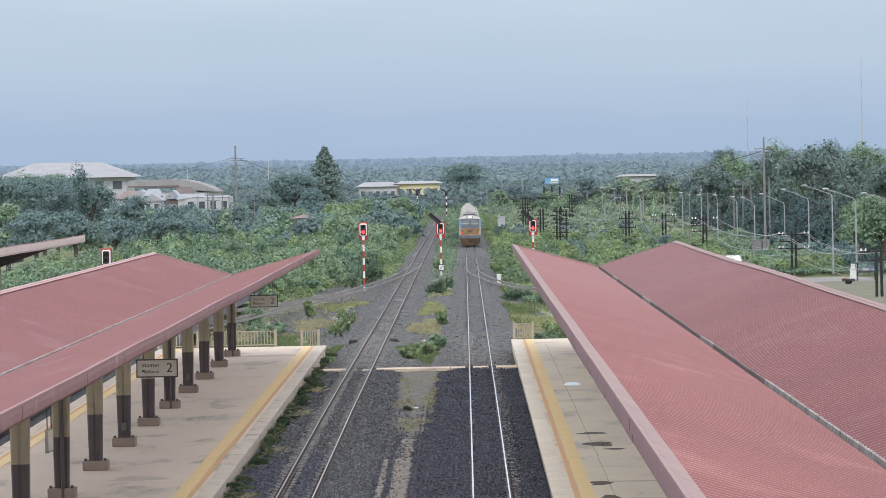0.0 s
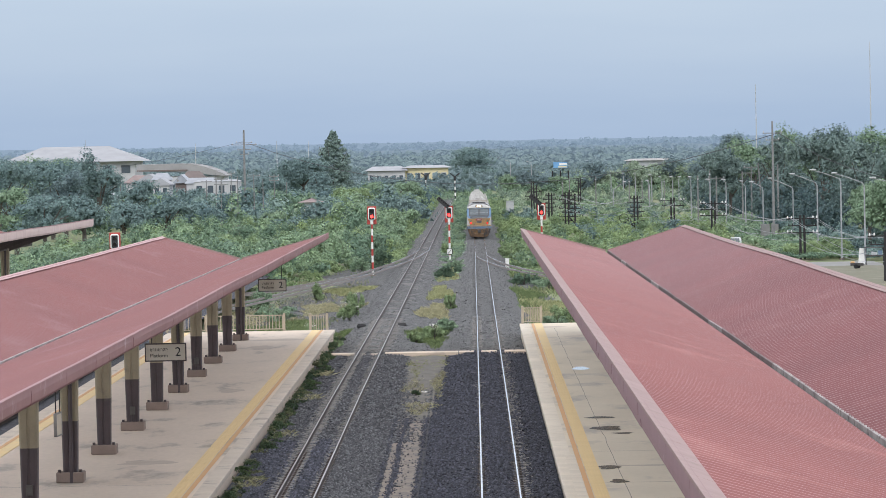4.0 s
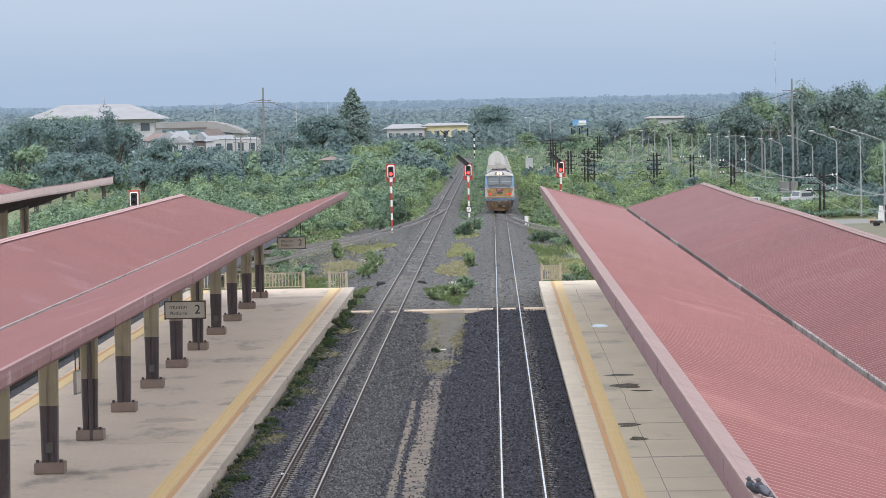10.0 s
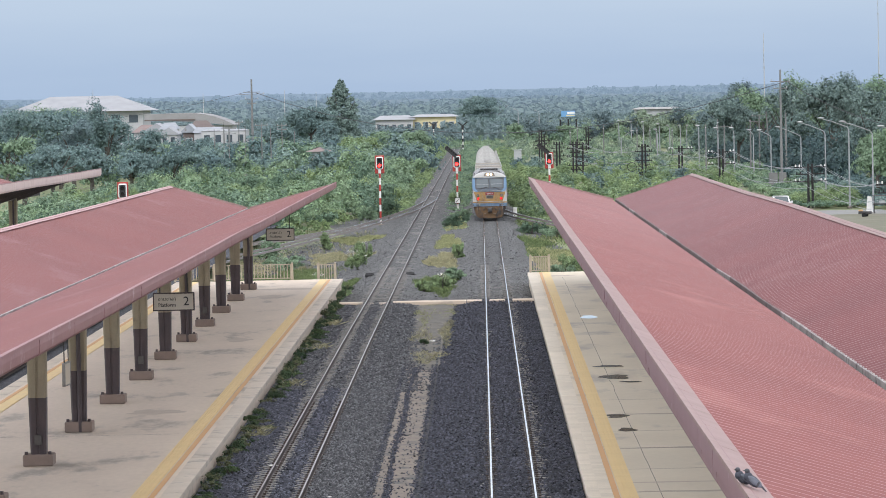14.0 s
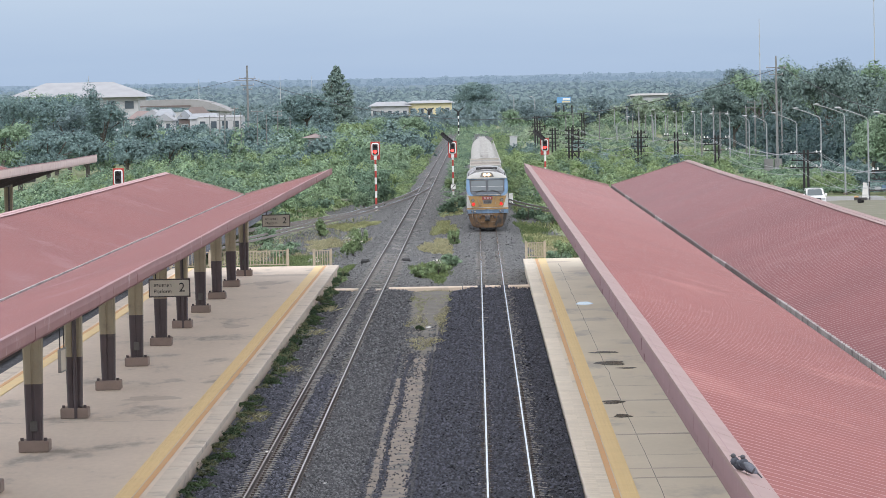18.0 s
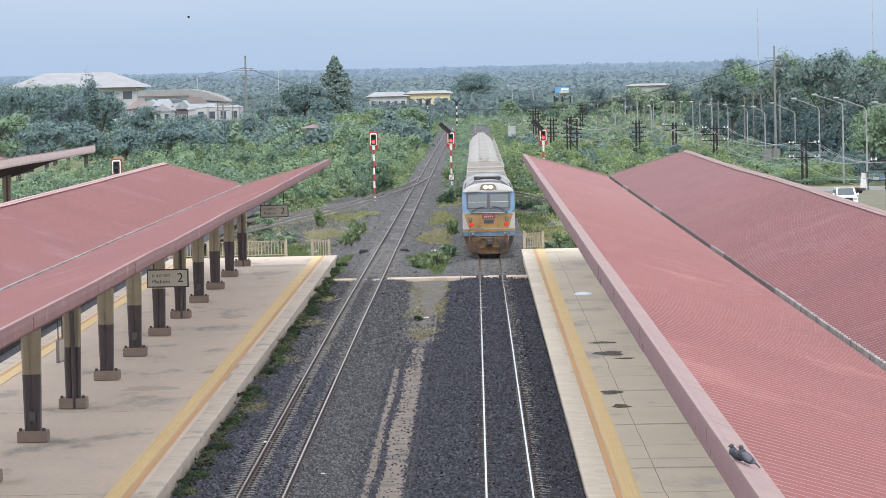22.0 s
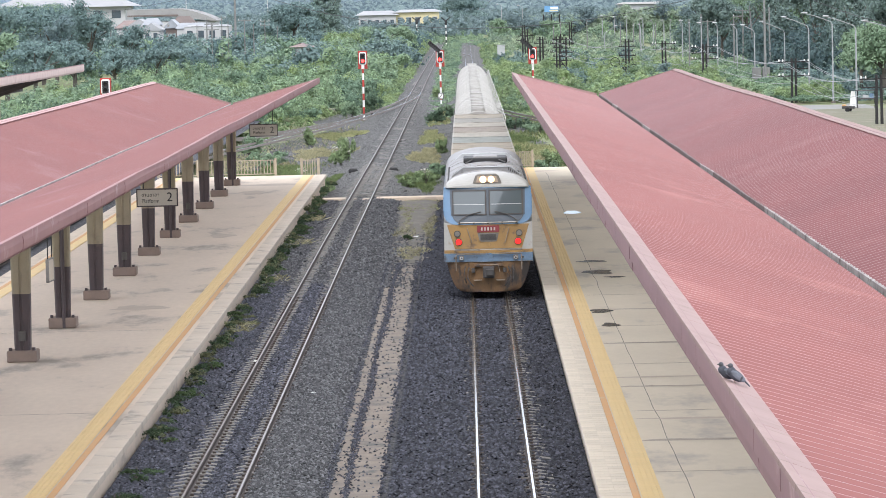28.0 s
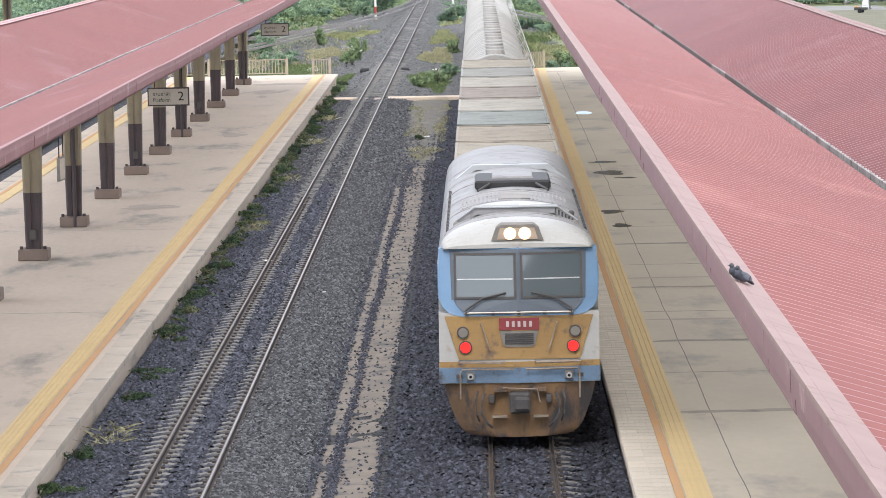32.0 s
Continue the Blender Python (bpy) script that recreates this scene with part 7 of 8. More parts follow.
def building(name, x0, x1, y, depth, eave, ridge_z, wall, roof, cols, storeys, label, hip=0.0, over=0.8, gable=False):
    """Walls, a hipped or gabled roof and windows with frames and panes."""
    t = thing(name, label, "building", pose(0, 0, -0.8))
    e, r = eave + 0.8, ridge_z + 0.8
    part("wall", box(x0, x1, y, y + depth, 0, e), wall, t)
    bm = bmesh.new()
    if gable:
        xm = (x0 + x1) / 2
        pr = [(x0 - over, e - 0.05), (xm, r), (x1 + over, e - 0.05), (x1 + over, e - 0.25), (x0 - over, e - 0.25)]
        bm.free()
        bm = prism(pr, y - over, y + depth + over)
    else:
        c = [bm.verts.new(p) for p in ((x0 - over, y - over, e), (x1 + over, y - over, e), (x1 + over, y + depth + over, e), (x0 - over, y + depth + over, e))]
        k = [bm.verts.new(p) for p in ((x0 + hip, y + depth / 2, r), (x1 - hip, y + depth / 2, r))]
        for q in ((c[0], c[1], k[1], k[0]), (c[2], c[3], k[0], k[1]), (c[1], c[2], k[1]), (c[3], c[0], k[0]), (c[3], c[2], c[1], c[0])):
            bm.faces.new(q)
        bmesh.ops.recalc_face_normals(bm, faces=bm.faces)
    part("roof", bm, roof, t)
    w = (x1 - x0) / cols
    for s in range(storeys):
        z0 = e * (s + 0.35) / storeys
        z1 = e * (s + 0.78) / storeys
        for i in range(cols):
            a, b = x0 + w * (i + 0.25), x0 + w * (i + 0.75)
            f = part("window", box(a - 0.12, b + 0.12, y - 0.09, y - 0.01, z0 - 0.12, z1 + 0.12), M["wall_white"], t)
            part("pane", box(a, b, y - 0.11, y - 0.08, z0, z1), M["pane"], f)
    return t


building("civic_hall", spot(-822, 900), spot(-598, 900), 900, 22, 7.9, 11.6, M["wall_white"], M["roof_white"], 7, 2, "large white hall with a pale hipped roof", hip=7, over=2.0)
mh = thing("market_hall", "long hall with a low pale curved roof", "building", pose(0, 0, -0.8))
xa, xb = -72.8, -53.4
arch = [(xa + (xb - xa) * i / 18, 8.05 - 0.25 * abs(i / 18 - 0.4) - 2.5 * max(0.0, (i / 18 - 0.55) / 0.45) ** 1.8) for i in range(19)]
part("wall", box(xa + 0.6, xb - 0.6, 821, 838, 0, 5.3), M["wall_white"], mh)
part("roof", prism(arch + [(xb, 5.2), (xa + 10, 6.2), (xa, 6.6)], 820, 840), M["roof_pale"], mh)
for i in range(0, 18, 2):
    x, z = arch[i]
    part("roof_seam", box(x - 0.06, x + 0.06, 819.9, 840.1, z - 0.1, z + 0.07), M["roof_grey"], mh)
part("eave_band", box(xa, xa + 11, 819.8, 820.0, 6.5, 6.8), M["roof_brown"], mh)
for i in range(9):
    x = xa + 1.4 + i * (xb - xa - 2.8) / 8
    f = part("window", box(x - 0.7, x + 0.7, 820.9, 821.0, 2.2, 3.9), M["wall_white"], mh)
    part("pane", box(x - 0.6, x + 0.6, 820.86, 820.92, 2.3, 3.8), M["pane"], f)
building("shop_house", -44.3, -37.2, 600, 8, 5.0, 5.25, M["wall_white"], M["roof_white"], 4, 2, "long white two-storey shop house with a flat roof", hip=0.5, over=0.12)
building("shop_house", -51.3, -48.7, 606, 8, 4.7, 5.7, M["wall_white"], M["roof_white"], 2, 2, "narrow white two-storey shop house with a gabled front", over=0.25, gable=True)
building("house", -49.8, -45.2, 640, 8, 4.6, 6.5, M["wall_white"], M["roof_brown"], 3, 1, "white house with a dark brown hipped roof", hip=1.3, over=0.5)
building("house", -48.9, -47.0, 622, 7, 4.9, 6.1, M["roof_brown"], M["roof_tin"], 1, 1, "small dark timber house with a tin gable roof", gable=True, over=0.35)
building("house", -52.9, -50.3, 625, 7, 5.2, 6.35, M["wall_white"], M["roof_tin"], 2, 1, "white house with a bluish tin roof", hip=0.4, over=0.3)
building("house", -46.8, -42.2, 618, 6, 4.6, 5.5, M["wall_white"], M["roof_tin"], 3, 1, "low white house with a tin lean-to roof", hip=0.2, over=0.3)
building("house", -59.6, -55.6, 650, 8, 4.6, 5.9, M["wall_white"], M["roof_rust"], 2, 1, "house with a faded rust-pink roof", hip=1.0, over=0.4)
building("house", -56.2, -53.4, 640, 7, 5.0, 6.2, M["wall_white"], M["roof_white"], 2, 1, "white house with a pale gabled roof", gable=True)
building("house", spot(-671, 560), spot(-644, 560), 560, 7, 3.4, 4.3, M["wall_white"], M["roof_white"], 2, 1, "small white house among trees", gable=True)
building("warehouse", spot(-186, 900), spot(-120, 900), 900, 16, 4.4, 5.4, M["wall_white"], M["roof_white"], 5, 1, "white warehouse with a pale roof", hip=1)
building("warehouse", spot(-120, 900), spot(-44, 900), 902, 16, 4.9, 5.5, M["wall_yellow"], M["roof_white"], 5, 1, "pale yellow warehouse with a white roof", hip=1)
building("factory", spot(276, 1000), spot(356, 1000), 1000, 16, 5.2, 5.7, M["wall_grey"], M["roof_grey"], 5, 1, "long white factory shed beyond the trees", hip=1)
building("house", spot(-364, 720), spot(-333, 720), 720, 8, 3.0, 3.9, M["wall_white"], M["roof_grey"], 3, 1, "low house with a grey roof", hip=1)
building("shed", spot(-303, 480), spot(-280, 480), 485, 5, 3.0, 3.5, M["wall_white"], M["roof_rust"], 2, 1, "small shed half hidden in the thicket", hip=1)

M["board_blue"] = mat("board_blue", (0.12, 0.28, 0.5), (0.16, 0.34, 0.55), scale=0.6)
bb = thing("billboard", "blue-and-yellow roadside billboard on a dark frame", "billboard", pose(spot(155, 760), 760, -0.8))
part("panel", box(-1.4, 1.4, -0.15, 0.15, 5.9, 7.1), M["board_blue"], bb)
part("yellow_band", box(-0.4, 1.3, -0.18, -0.15, 6.0, 6.3), M["wall_yellow"], bb)
part("white_band", box(-0.2, 1.3, -0.18, -0.15, 6.45, 6.9), M["white"], bb)
for s in (-1.6, 0, 1.6):
    part("leg", rod((s, 0.2, 0), (s, 0.2, 5.4), 0.14, n=6), M["pole_dark"], bb)
    part("brace", rod((s, 0.2, 0.5), (s, 2.0, 4.6), 0.09, n=6), M["pole_dark"], bb)
cab = thing("relay_cabinet", "pale grey relay cabinet beside the track", "cabinet", pose(5.4, 560, -0.8))
part("body", box(-0.55, 0.55, -0.4, 0.4, 0.3, 2.3, 0.03), M["steel"], cab)
part("roof", box(-0.62, 0.62, -0.48, 0.48, 2.3, 2.42, 0.02), M["steel"], cab)
part("leg", box(-0.5, -0.4, -0.3, 0.3, 0, 0.3), M["steel"], cab)
part("leg", box(0.4, 0.5, -0.3, 0.3, 0, 0.3), M["steel"], cab)
for x, y in ((2.75, 318),):
    mp = thing("marker_post", "short white clearance post", "post", pose(x, y, -0.75), group="marker posts")
    part("shaft", box(-0.16, 0.16, -0.12, 0.12, 0, 0.95, 0.03), M["white"], mp)
    part("cap", box(-0.18, 0.18, -0.14, 0.14, 0.95, 1.02, 0.02), M["white"], mp)
for x in (-6.35, -4.1):
    pm = thing("point_machine", "low dark point machine beside the rail", "point machine", pose(x, 211, -0.28))
    part("case", box(-0.26, 0.26, -0.5, 0.5, 0, 0.2, 0.05), M["black"], pm)
    part("lid", box(-0.22, 0.22, -0.4, 0.4, 0.2, 0.23, 0.02), M["pole_dark"], pm)
for x, y in ((-5.75, 100.8), (-3.9, 92.5)):
    blot("litter", x, y, 0.11 if y > 95 else 0.06, 0.3 if y > 95 else 0.15, x, M["white"], "scrap of white litter on the ballast", "litter", -0.05)
pc = thing("utility_kiosk", "pair of grey utility boxes beside the road", "cabinet", pose(30.6, 392, -0.8))
part("body", box(-0.9, 0.0, -0.4, 0.4, 0, 1.9, 0.03), M["pole_grey"], pc)
part("body", box(0.15, 0.9, -0.4, 0.4, 0, 1.9, 0.03), M["pole_grey"], pc)

# ---- road ----
tagged(sheet("road", [22.6, 23.8, 25.0, 26.2, 27.3], steps(200, 760, 10), lambda x, y: -0.68 + 0.01 * lump(x, y, 0.3), M["asphalt"]), "pale worn asphalt road", "road", kind="structure")
tagged(sheet("road_apron", [27.35, 29, 31, 32.5, 34], steps(311, 323, 4), lambda x, y: -0.70, M["asphalt"]), "pale paved apron beside the road", "pavement", kind="structure")
tagged(sheet("verge", [27.35, 30, 32, 34, 36, 39, 42], steps(230, 310, 4), lambda x, y: -0.62 + 0.12 * lump(x, y, 0.3), M["verge"]), "dry grassy verge", "grass", kind="structure")
for xk in (22.35,):
    tagged(part("kerb", box(xk, xk + 0.2, 200, 300, -0.8, -0.56, 0.02), M["concrete_pale"]), "pale concrete road kerb", "kerb", kind="structure")
# ---- grasses, weeds and shrubs near the tracks ----
def blades(name, n, xs, ys, h, material, seed, height, label, keep=None, w=0.02, lean=0.5):
    """Grass as many thin bent blades."""
    rng = np.random.default_rng(seed)
    x, y = rng.uniform(*xs, n), rng.uniform(*ys, n)
    if keep is not None:
        k = keep(x, y, rng)
        x, y = x[k], y[k]
        n = len(x)
    z = np.array([height(a, b) for a, b in zip(x, y)])
    a = rng.uniform(0, 6.28, n)
    hh = h * rng.uniform(0.5, 1.3, n)
    lx, ly = rng.normal(0, lean, n) * hh, rng.normal(0, lean, n) * hh
    ca, sa = np.cos(a) * w, np.sin(a) * w
    p = np.stack([np.stack([x - ca, y - sa, z], 1), np.stack([x + ca, y + sa, z], 1), np.stack([x + lx * 0.4 + ca * 0.7, y + ly * 0.4 + sa * 0.7, z + hh * 0.6], 1), np.stack([x + lx, y + ly, z + hh], 1)], 1).reshape(-1, 3)
    f = (np.arange(n, dtype=np.int32)[:, None] * 4 + np.array([0, 1, 2, 3], np.int32)[None]).ravel()
    me = bpy.data.meshes.new(name)
    me.vertices.add(4 * n)
    me.vertices.foreach_set("co", p.astype(np.float32).ravel())
    me.loops.add(4 * n)
    me.loops.foreach_set("vertex_index", f)
    me.polygons.add(n)
    me.polygons.foreach_set("loop_start", np.arange(0, 4 * n, 4, dtype=np.int32))
    me.update(calc_edges=True)
    me.materials.append(material)
    return tagged(new(name, me), label, "grass", kind="stuff")


M["blade_green"] = leaf_mat("blade_green", (0.105, 0.148, 0.062), (0.195, 0.245, 0.105), 0.6)
M["blade_yellow"] = leaf_mat("blade_yellow", (0.25, 0.265, 0.125), (0.37, 0.375, 0.20), 0.5)
M["blade_dry"] = leaf_mat("blade_dry", (0.29, 0.275, 0.155), (0.40, 0.375, 0.235), 0.5)


def patch(cx, cy, rx, ry, seed):
    """A keep-function for a ragged patch."""
    def keep(x, y, rng):
        a = np.arctan2((y - cy) / ry, (x - cx) / rx)
        r = np.hypot((x - cx) / rx, (y - cy) / ry)
        return r < 0.75 + 0.22 * np.sin(3 * a + seed) + 0.12 * np.sin(7 * a + seed * 2) + rng.uniform(-0.12, 0.12, len(x))
    return keep


oz = lambda x, y: outer_bed(x, y)
for i, (cx, cy, rx, ry, h, m, n, lab) in enumerate((
        (-9.3, 277, 2.0, 7, 0.45, "blade_yellow", 9000, "bright yellow-green grass patch"), (-9.6, 248, 2.4, 9, 0.35, "blade_dry", 7000, "dry pale grass patch"),
        (-2.4, 262, 1.0, 14, 0.4, "blade_yellow", 7000, "yellow grass between the tracks"), (-2.5, 232, 1.1, 12, 0.4, "blade_dry", 8000, "dry grass between the tracks"),
        (-2.4, 203, 1.3, 12, 0.4, "blade_green", 5000, "green weeds between the tracks"), (4.6, 246, 1.7, 10, 0.5, "blade_yellow", 9000, "yellow grass behind the platform"),
        (4.6, 228, 2.0, 12, 0.45, "blade_dry", 9000, "dry grass behind the platform"), (-2.1, 300, 0.9, 20, 0.4, "blade_yellow", 5000, "grass between the tracks"),
        (-11.5, 222, 3.6, 11, 0.4, "blade_green", 12000, "low green grass by the platform end"), (-7.5, 205, 0.6, 9, 0.45, "blade_green", 4000, "green weeds beside the platform end"),
        (3.6, 262, 1.2, 14, 0.4, "blade_green", 5000, "low green grass beside the track"), (-14, 236, 3.2, 14, 0.35, "blade_dry", 7000, "dry grass beside the sidings"))):
    blades("grass_patch", int(1.7 * n), (cx - rx * 1.2, cx + rx * 1.2), (cy - ry * 1.2, cy + ry * 1.2), 0.42 * h, M[m], 500 + i, lambda x, y: max(outer_bed(x, y), -0.86), lab + (", thin and ragged" if len(lab.split()) < 4 else ""), patch(cx, cy, rx, ry, i * 1.3), 0.022)
for i, (xs, ys, n, m, h) in enumerate((((-34, -8.2), (222, 345), 6000, "blade_green", 0.2), ((-30, -8.2), (226, 300), 4500, "blade_dry", 0.16), ((27.4, 41), (232, 312), 12000, "blade_dry", 0.14), ((2.8, 24), (215, 330), 26000, "blade_green", 0.28), ((3, 24), (230, 320), 12000, "blade_yellow", 0.24))):
    blades("rough_grass", n, xs, ys, h, M[m], 570 + i, lambda x, y: (max(outer_bed(x, y), ground_z(x, y)) if -14 < x < 6 else ground_z(x, y)), "rough uneven grass over the railway land",
           lambda x, y, rng: np.sin(x * 0.9 + 2 * np.sin(y * 0.13 + i)) + np.sin(y * 0.21 + x * 0.3) + rng.uniform(-0.8, 0.8, len(x)) > 0.1, 0.03)
bz = lambda x, y: bed_z(x)
for i, (cx, cy, rx, ry, h, m, n) in enumerate(((-2.65, 172, 0.55, 7.5, 0.2, "blade_yellow", 1300), (-1.75, 174, 0.35, 6, 0.18, "blade_yellow", 800), (-2.6, 158, 0.55, 6, 0.18, "blade_dry", 900), (-1.62, 160, 0.3, 10, 0.18, "blade_dry", 1500),
                                               (-2.2, 145, 0.75, 4, 0.16, "blade_dry", 1000), (-2.3, 180, 0.9, 2.5, 0.2, "blade_dry", 1800))):
    blades("grass_patch", 2 * n, (cx - rx * 1.2, cx + rx * 1.2), (cy - ry * 1.2, cy + ry * 1.2), 0.55 * h, M[m], 540 + i, bz, "sparse yellowish grass between the tracks", patch(cx, cy, rx, ry, i * 1.7), 0.013, 0.8)


def weed(x, y, z, r, h, material, seed, per, size, label="leafy green weed clump", name="weed"):
    """A small plant: a few stems and a mass of leaves."""
    rnd = random.Random(seed)
    t = thing(name, label, "plant", pose(x, y, z))
    bm = bmesh.new()
    for _ in range(4):
        add_rod(bm, (0, 0, -0.02), (rnd.uniform(-0.5, 0.5) * r, rnd.uniform(-0.5, 0.5) * r, h * 0.7), 0.02 + 0.01 * r, 0.008, 5)
    part("stem", bm, M["bark"], t)
    cs = [(rnd.uniform(-0.55, 0.55) * r, rnd.uniform(-0.55, 0.55) * r, h * rnd.uniform(0.1, 0.58)) for _ in range(8)]
    rs = [(r * rnd.uniform(0.3, 0.6), r * rnd.uniform(0.3, 0.6), h * rnd.uniform(0.28, 0.5)) for _ in range(8)]
    leaves("foliage", cs, rs, per // 5, size * 0.62, material, seed, parent=t)
    return t


rw = random.Random(77)
for k, (yc, n) in enumerate(((58, 3), (64.5, 2), (76, 3), (84, 2), (92, 4), (101, 4), (106, 3), (113, 5), (118, 4), (127, 5), (133, 5), (141, 4), (148, 5), (155, 4), (161, 5), (168, 5), (174, 5), (180, 4))):
    for i in range(n):
        big = rw.random() < 0.3
        weed(-7.12 + rw.uniform(-0.12, 0.38), yc + rw.uniform(-2.6, 2.6), -0.21, rw.uniform(0.18, 0.42) * (1.4 if big else 1), rw.uniform(0.1, 0.24) * (1.5 if big else 1),
             M[rw.choice(("leaf_near_dark", "leaf_near", "leaf_near", "leaf_near_pale"))], 600 + 10 * k + i, 700 if big else 360, 0.045, "green weed clump at the platform wall")
for i, (x, y) in enumerate(((-6.9, 69), (-6.8, 58.5), (-6.75, 112), (-6.7, 131), (-6.6, 150), (-6.7, 166))):
    blades("dead_grass", 130, (x - 0.35, x + 0.3), (y - 1.4, y + 1.4), 0.12, M["blade_dry"], 650 + i, bz, "dead straw-coloured grass on the ballast", None, 0.02, 1.4)
weed(-2.45, 152.5, -0.3, 0.22, 0.3, M["leaf_near_dark"], 690, 420, 0.07, "dark weed on the drain cover")
blot("litter", -2.15, 154.0, 0.13, 0.6, 3.3, M["white"], "scrap of white litter on the drain cover", "litter", -0.24)

for i, (x, y, r, h, m, lab) in enumerate((
        (-7.6, 228, 0.9, 1.4, "leaf_light", "green shrub with pale leaf tips beside the track"), (-7.4, 235, 0.7, 1.6, "leaf_light", "pale green shrub beside the track"), (-12.4, 232, 1.6, 1.2, "leaf", "low broad green shrub near the sidings"),
        (-11.0, 262, 0.8, 1.5, "leaf_light", "pale green shrub in the grass"), (-8.0, 322, 1.3, 2.0, "leaf_bush", "dark green shrub by the signal"), (-9.6, 318, 1.2, 1.6, "leaf", "green shrub by the sidings"),
        (-1.9, 292, 1.4, 1.3, "leaf_bush", "dark green shrub between the tracks"), (-1.6, 316, 0.8, 0.9, "leaf", "green shrub between the tracks"), (-2.4, 356, 1.0, 1.3, "leaf_light", "bright shrub between the tracks"),
        (3.7, 283, 1.7, 1.4, "leaf_bush", "dark green shrub behind the platform"), (5.4, 276, 1.4, 1.3, "leaf", "green shrub behind the platform"), (5.4, 222, 1.3, 1.5, "leaf_light", "pale green shrub behind the railing"),
        (4.5, 214, 1.0, 1.2, "leaf", "low green shrub behind the railing"), (-8.9, 206, 0.5, 1.1, "leaf_light", "pale flowering weed by the gate panel"), (-1.6, 236, 0.5, 1.1, "leaf_light", "tall weed between the tracks"),
        (-2.2, 199, 0.9, 0.9, "leaf_light", "bright weed clump by the walkway"), (-1.5, 207, 0.7, 0.8, "leaf", "green weed clump by the walkway"), (-3.1, 196, 0.6, 0.7, "leaf_light", "bright weed clump by the walkway"),
        (-7.4, 196, 0.6, 0.9, "leaf_light", "bright weeds beside the platform end"), (-7.3, 190, 0.5, 0.7, "leaf", "green weeds beside the platform"), (3.4, 340, 1.6, 2.2, "leaf_light", "bright shrub beside the track"), (-14.5, 252, 1.4, 1.6, "leaf", "green shrub between the sidings"))):
    weed(x, y, outer_bed(x, y) if y > 184 else -0.25, r, h, M[m], 700 + i, 1500, 0.11, lab, "shrub")

# a low tangle of weeds along the platform wall, thicker away from the station
rt = random.Random(91)
wc, wr = [], []
while len(wc) < 190:
    y = 196 - 112 * rt.random() ** 1.2
    if noise.noise((y * 0.21, 3.0, 0.0)) + rt.uniform(-0.3, 0.22) < 0.06:
        continue
    h = rt.uniform(0.12, 0.34) * (0.55 + 0.45 * min(1.0, (y - 80) / 60))
    r = rt.uniform(0.16, 0.38)
    wc.append((-7.36 + r * 0.6 + abs(rt.gauss(0, 0.1)), y, -0.22 + h * 0.4))
    wr.append((r, r * 1.5, h))
leaves("weed_tangle", wc[:120], wr[:120], 95, 0.042, M["leaf_near_dark"], 911, lobes=5, tags=("dark green weeds along the platform wall", "weeds", "", "stuff"))
leaves("weed_tangle", wc[120:], wr[120:], 95, 0.042, M["leaf_near_pale"], 912, lobes=5, tags=("withered brownish weeds along the platform wall", "weeds", "", "stuff"))
M["blossom"] = leaf_mat("blossom_near_white", (0.66, 0.65, 0.55), (0.74, 0.72, 0.66), 0.6)
leaves("blossoms", [(-8.9, 206, -0.1), (-7.6, 228, 0.25), (-7.4, 235, 0.4), (-9.2, 212, -0.2), (-2.2, 199, 0.1)], [(0.5, 0.6, 0.6), (0.8, 0.8, 0.6), (0.6, 0.6, 0.7), (0.5, 0.6, 0.5), (0.7, 0.7, 0.4)], 42, 0.05, M["blossom"], 913,
       tags=("small pale blossoms on the weeds", "flowers", "", "stuff"))

# ---- vehicles ----
M["car_white"] = mat("white_car_paint", (0.74, 0.74, 0.74), (0.70, 0.70, 0.70), rough=0.3, scale=1, clear=0.6)
M["car_silver"] = mat("silver_car_paint", (0.50, 0.51, 0.53), (0.46, 0.47, 0.49), rough=0.35, scale=1, clear=0.6)
M["tyre"] = mat("tyre", (0.02, 0.02, 0.022), rough=0.9)


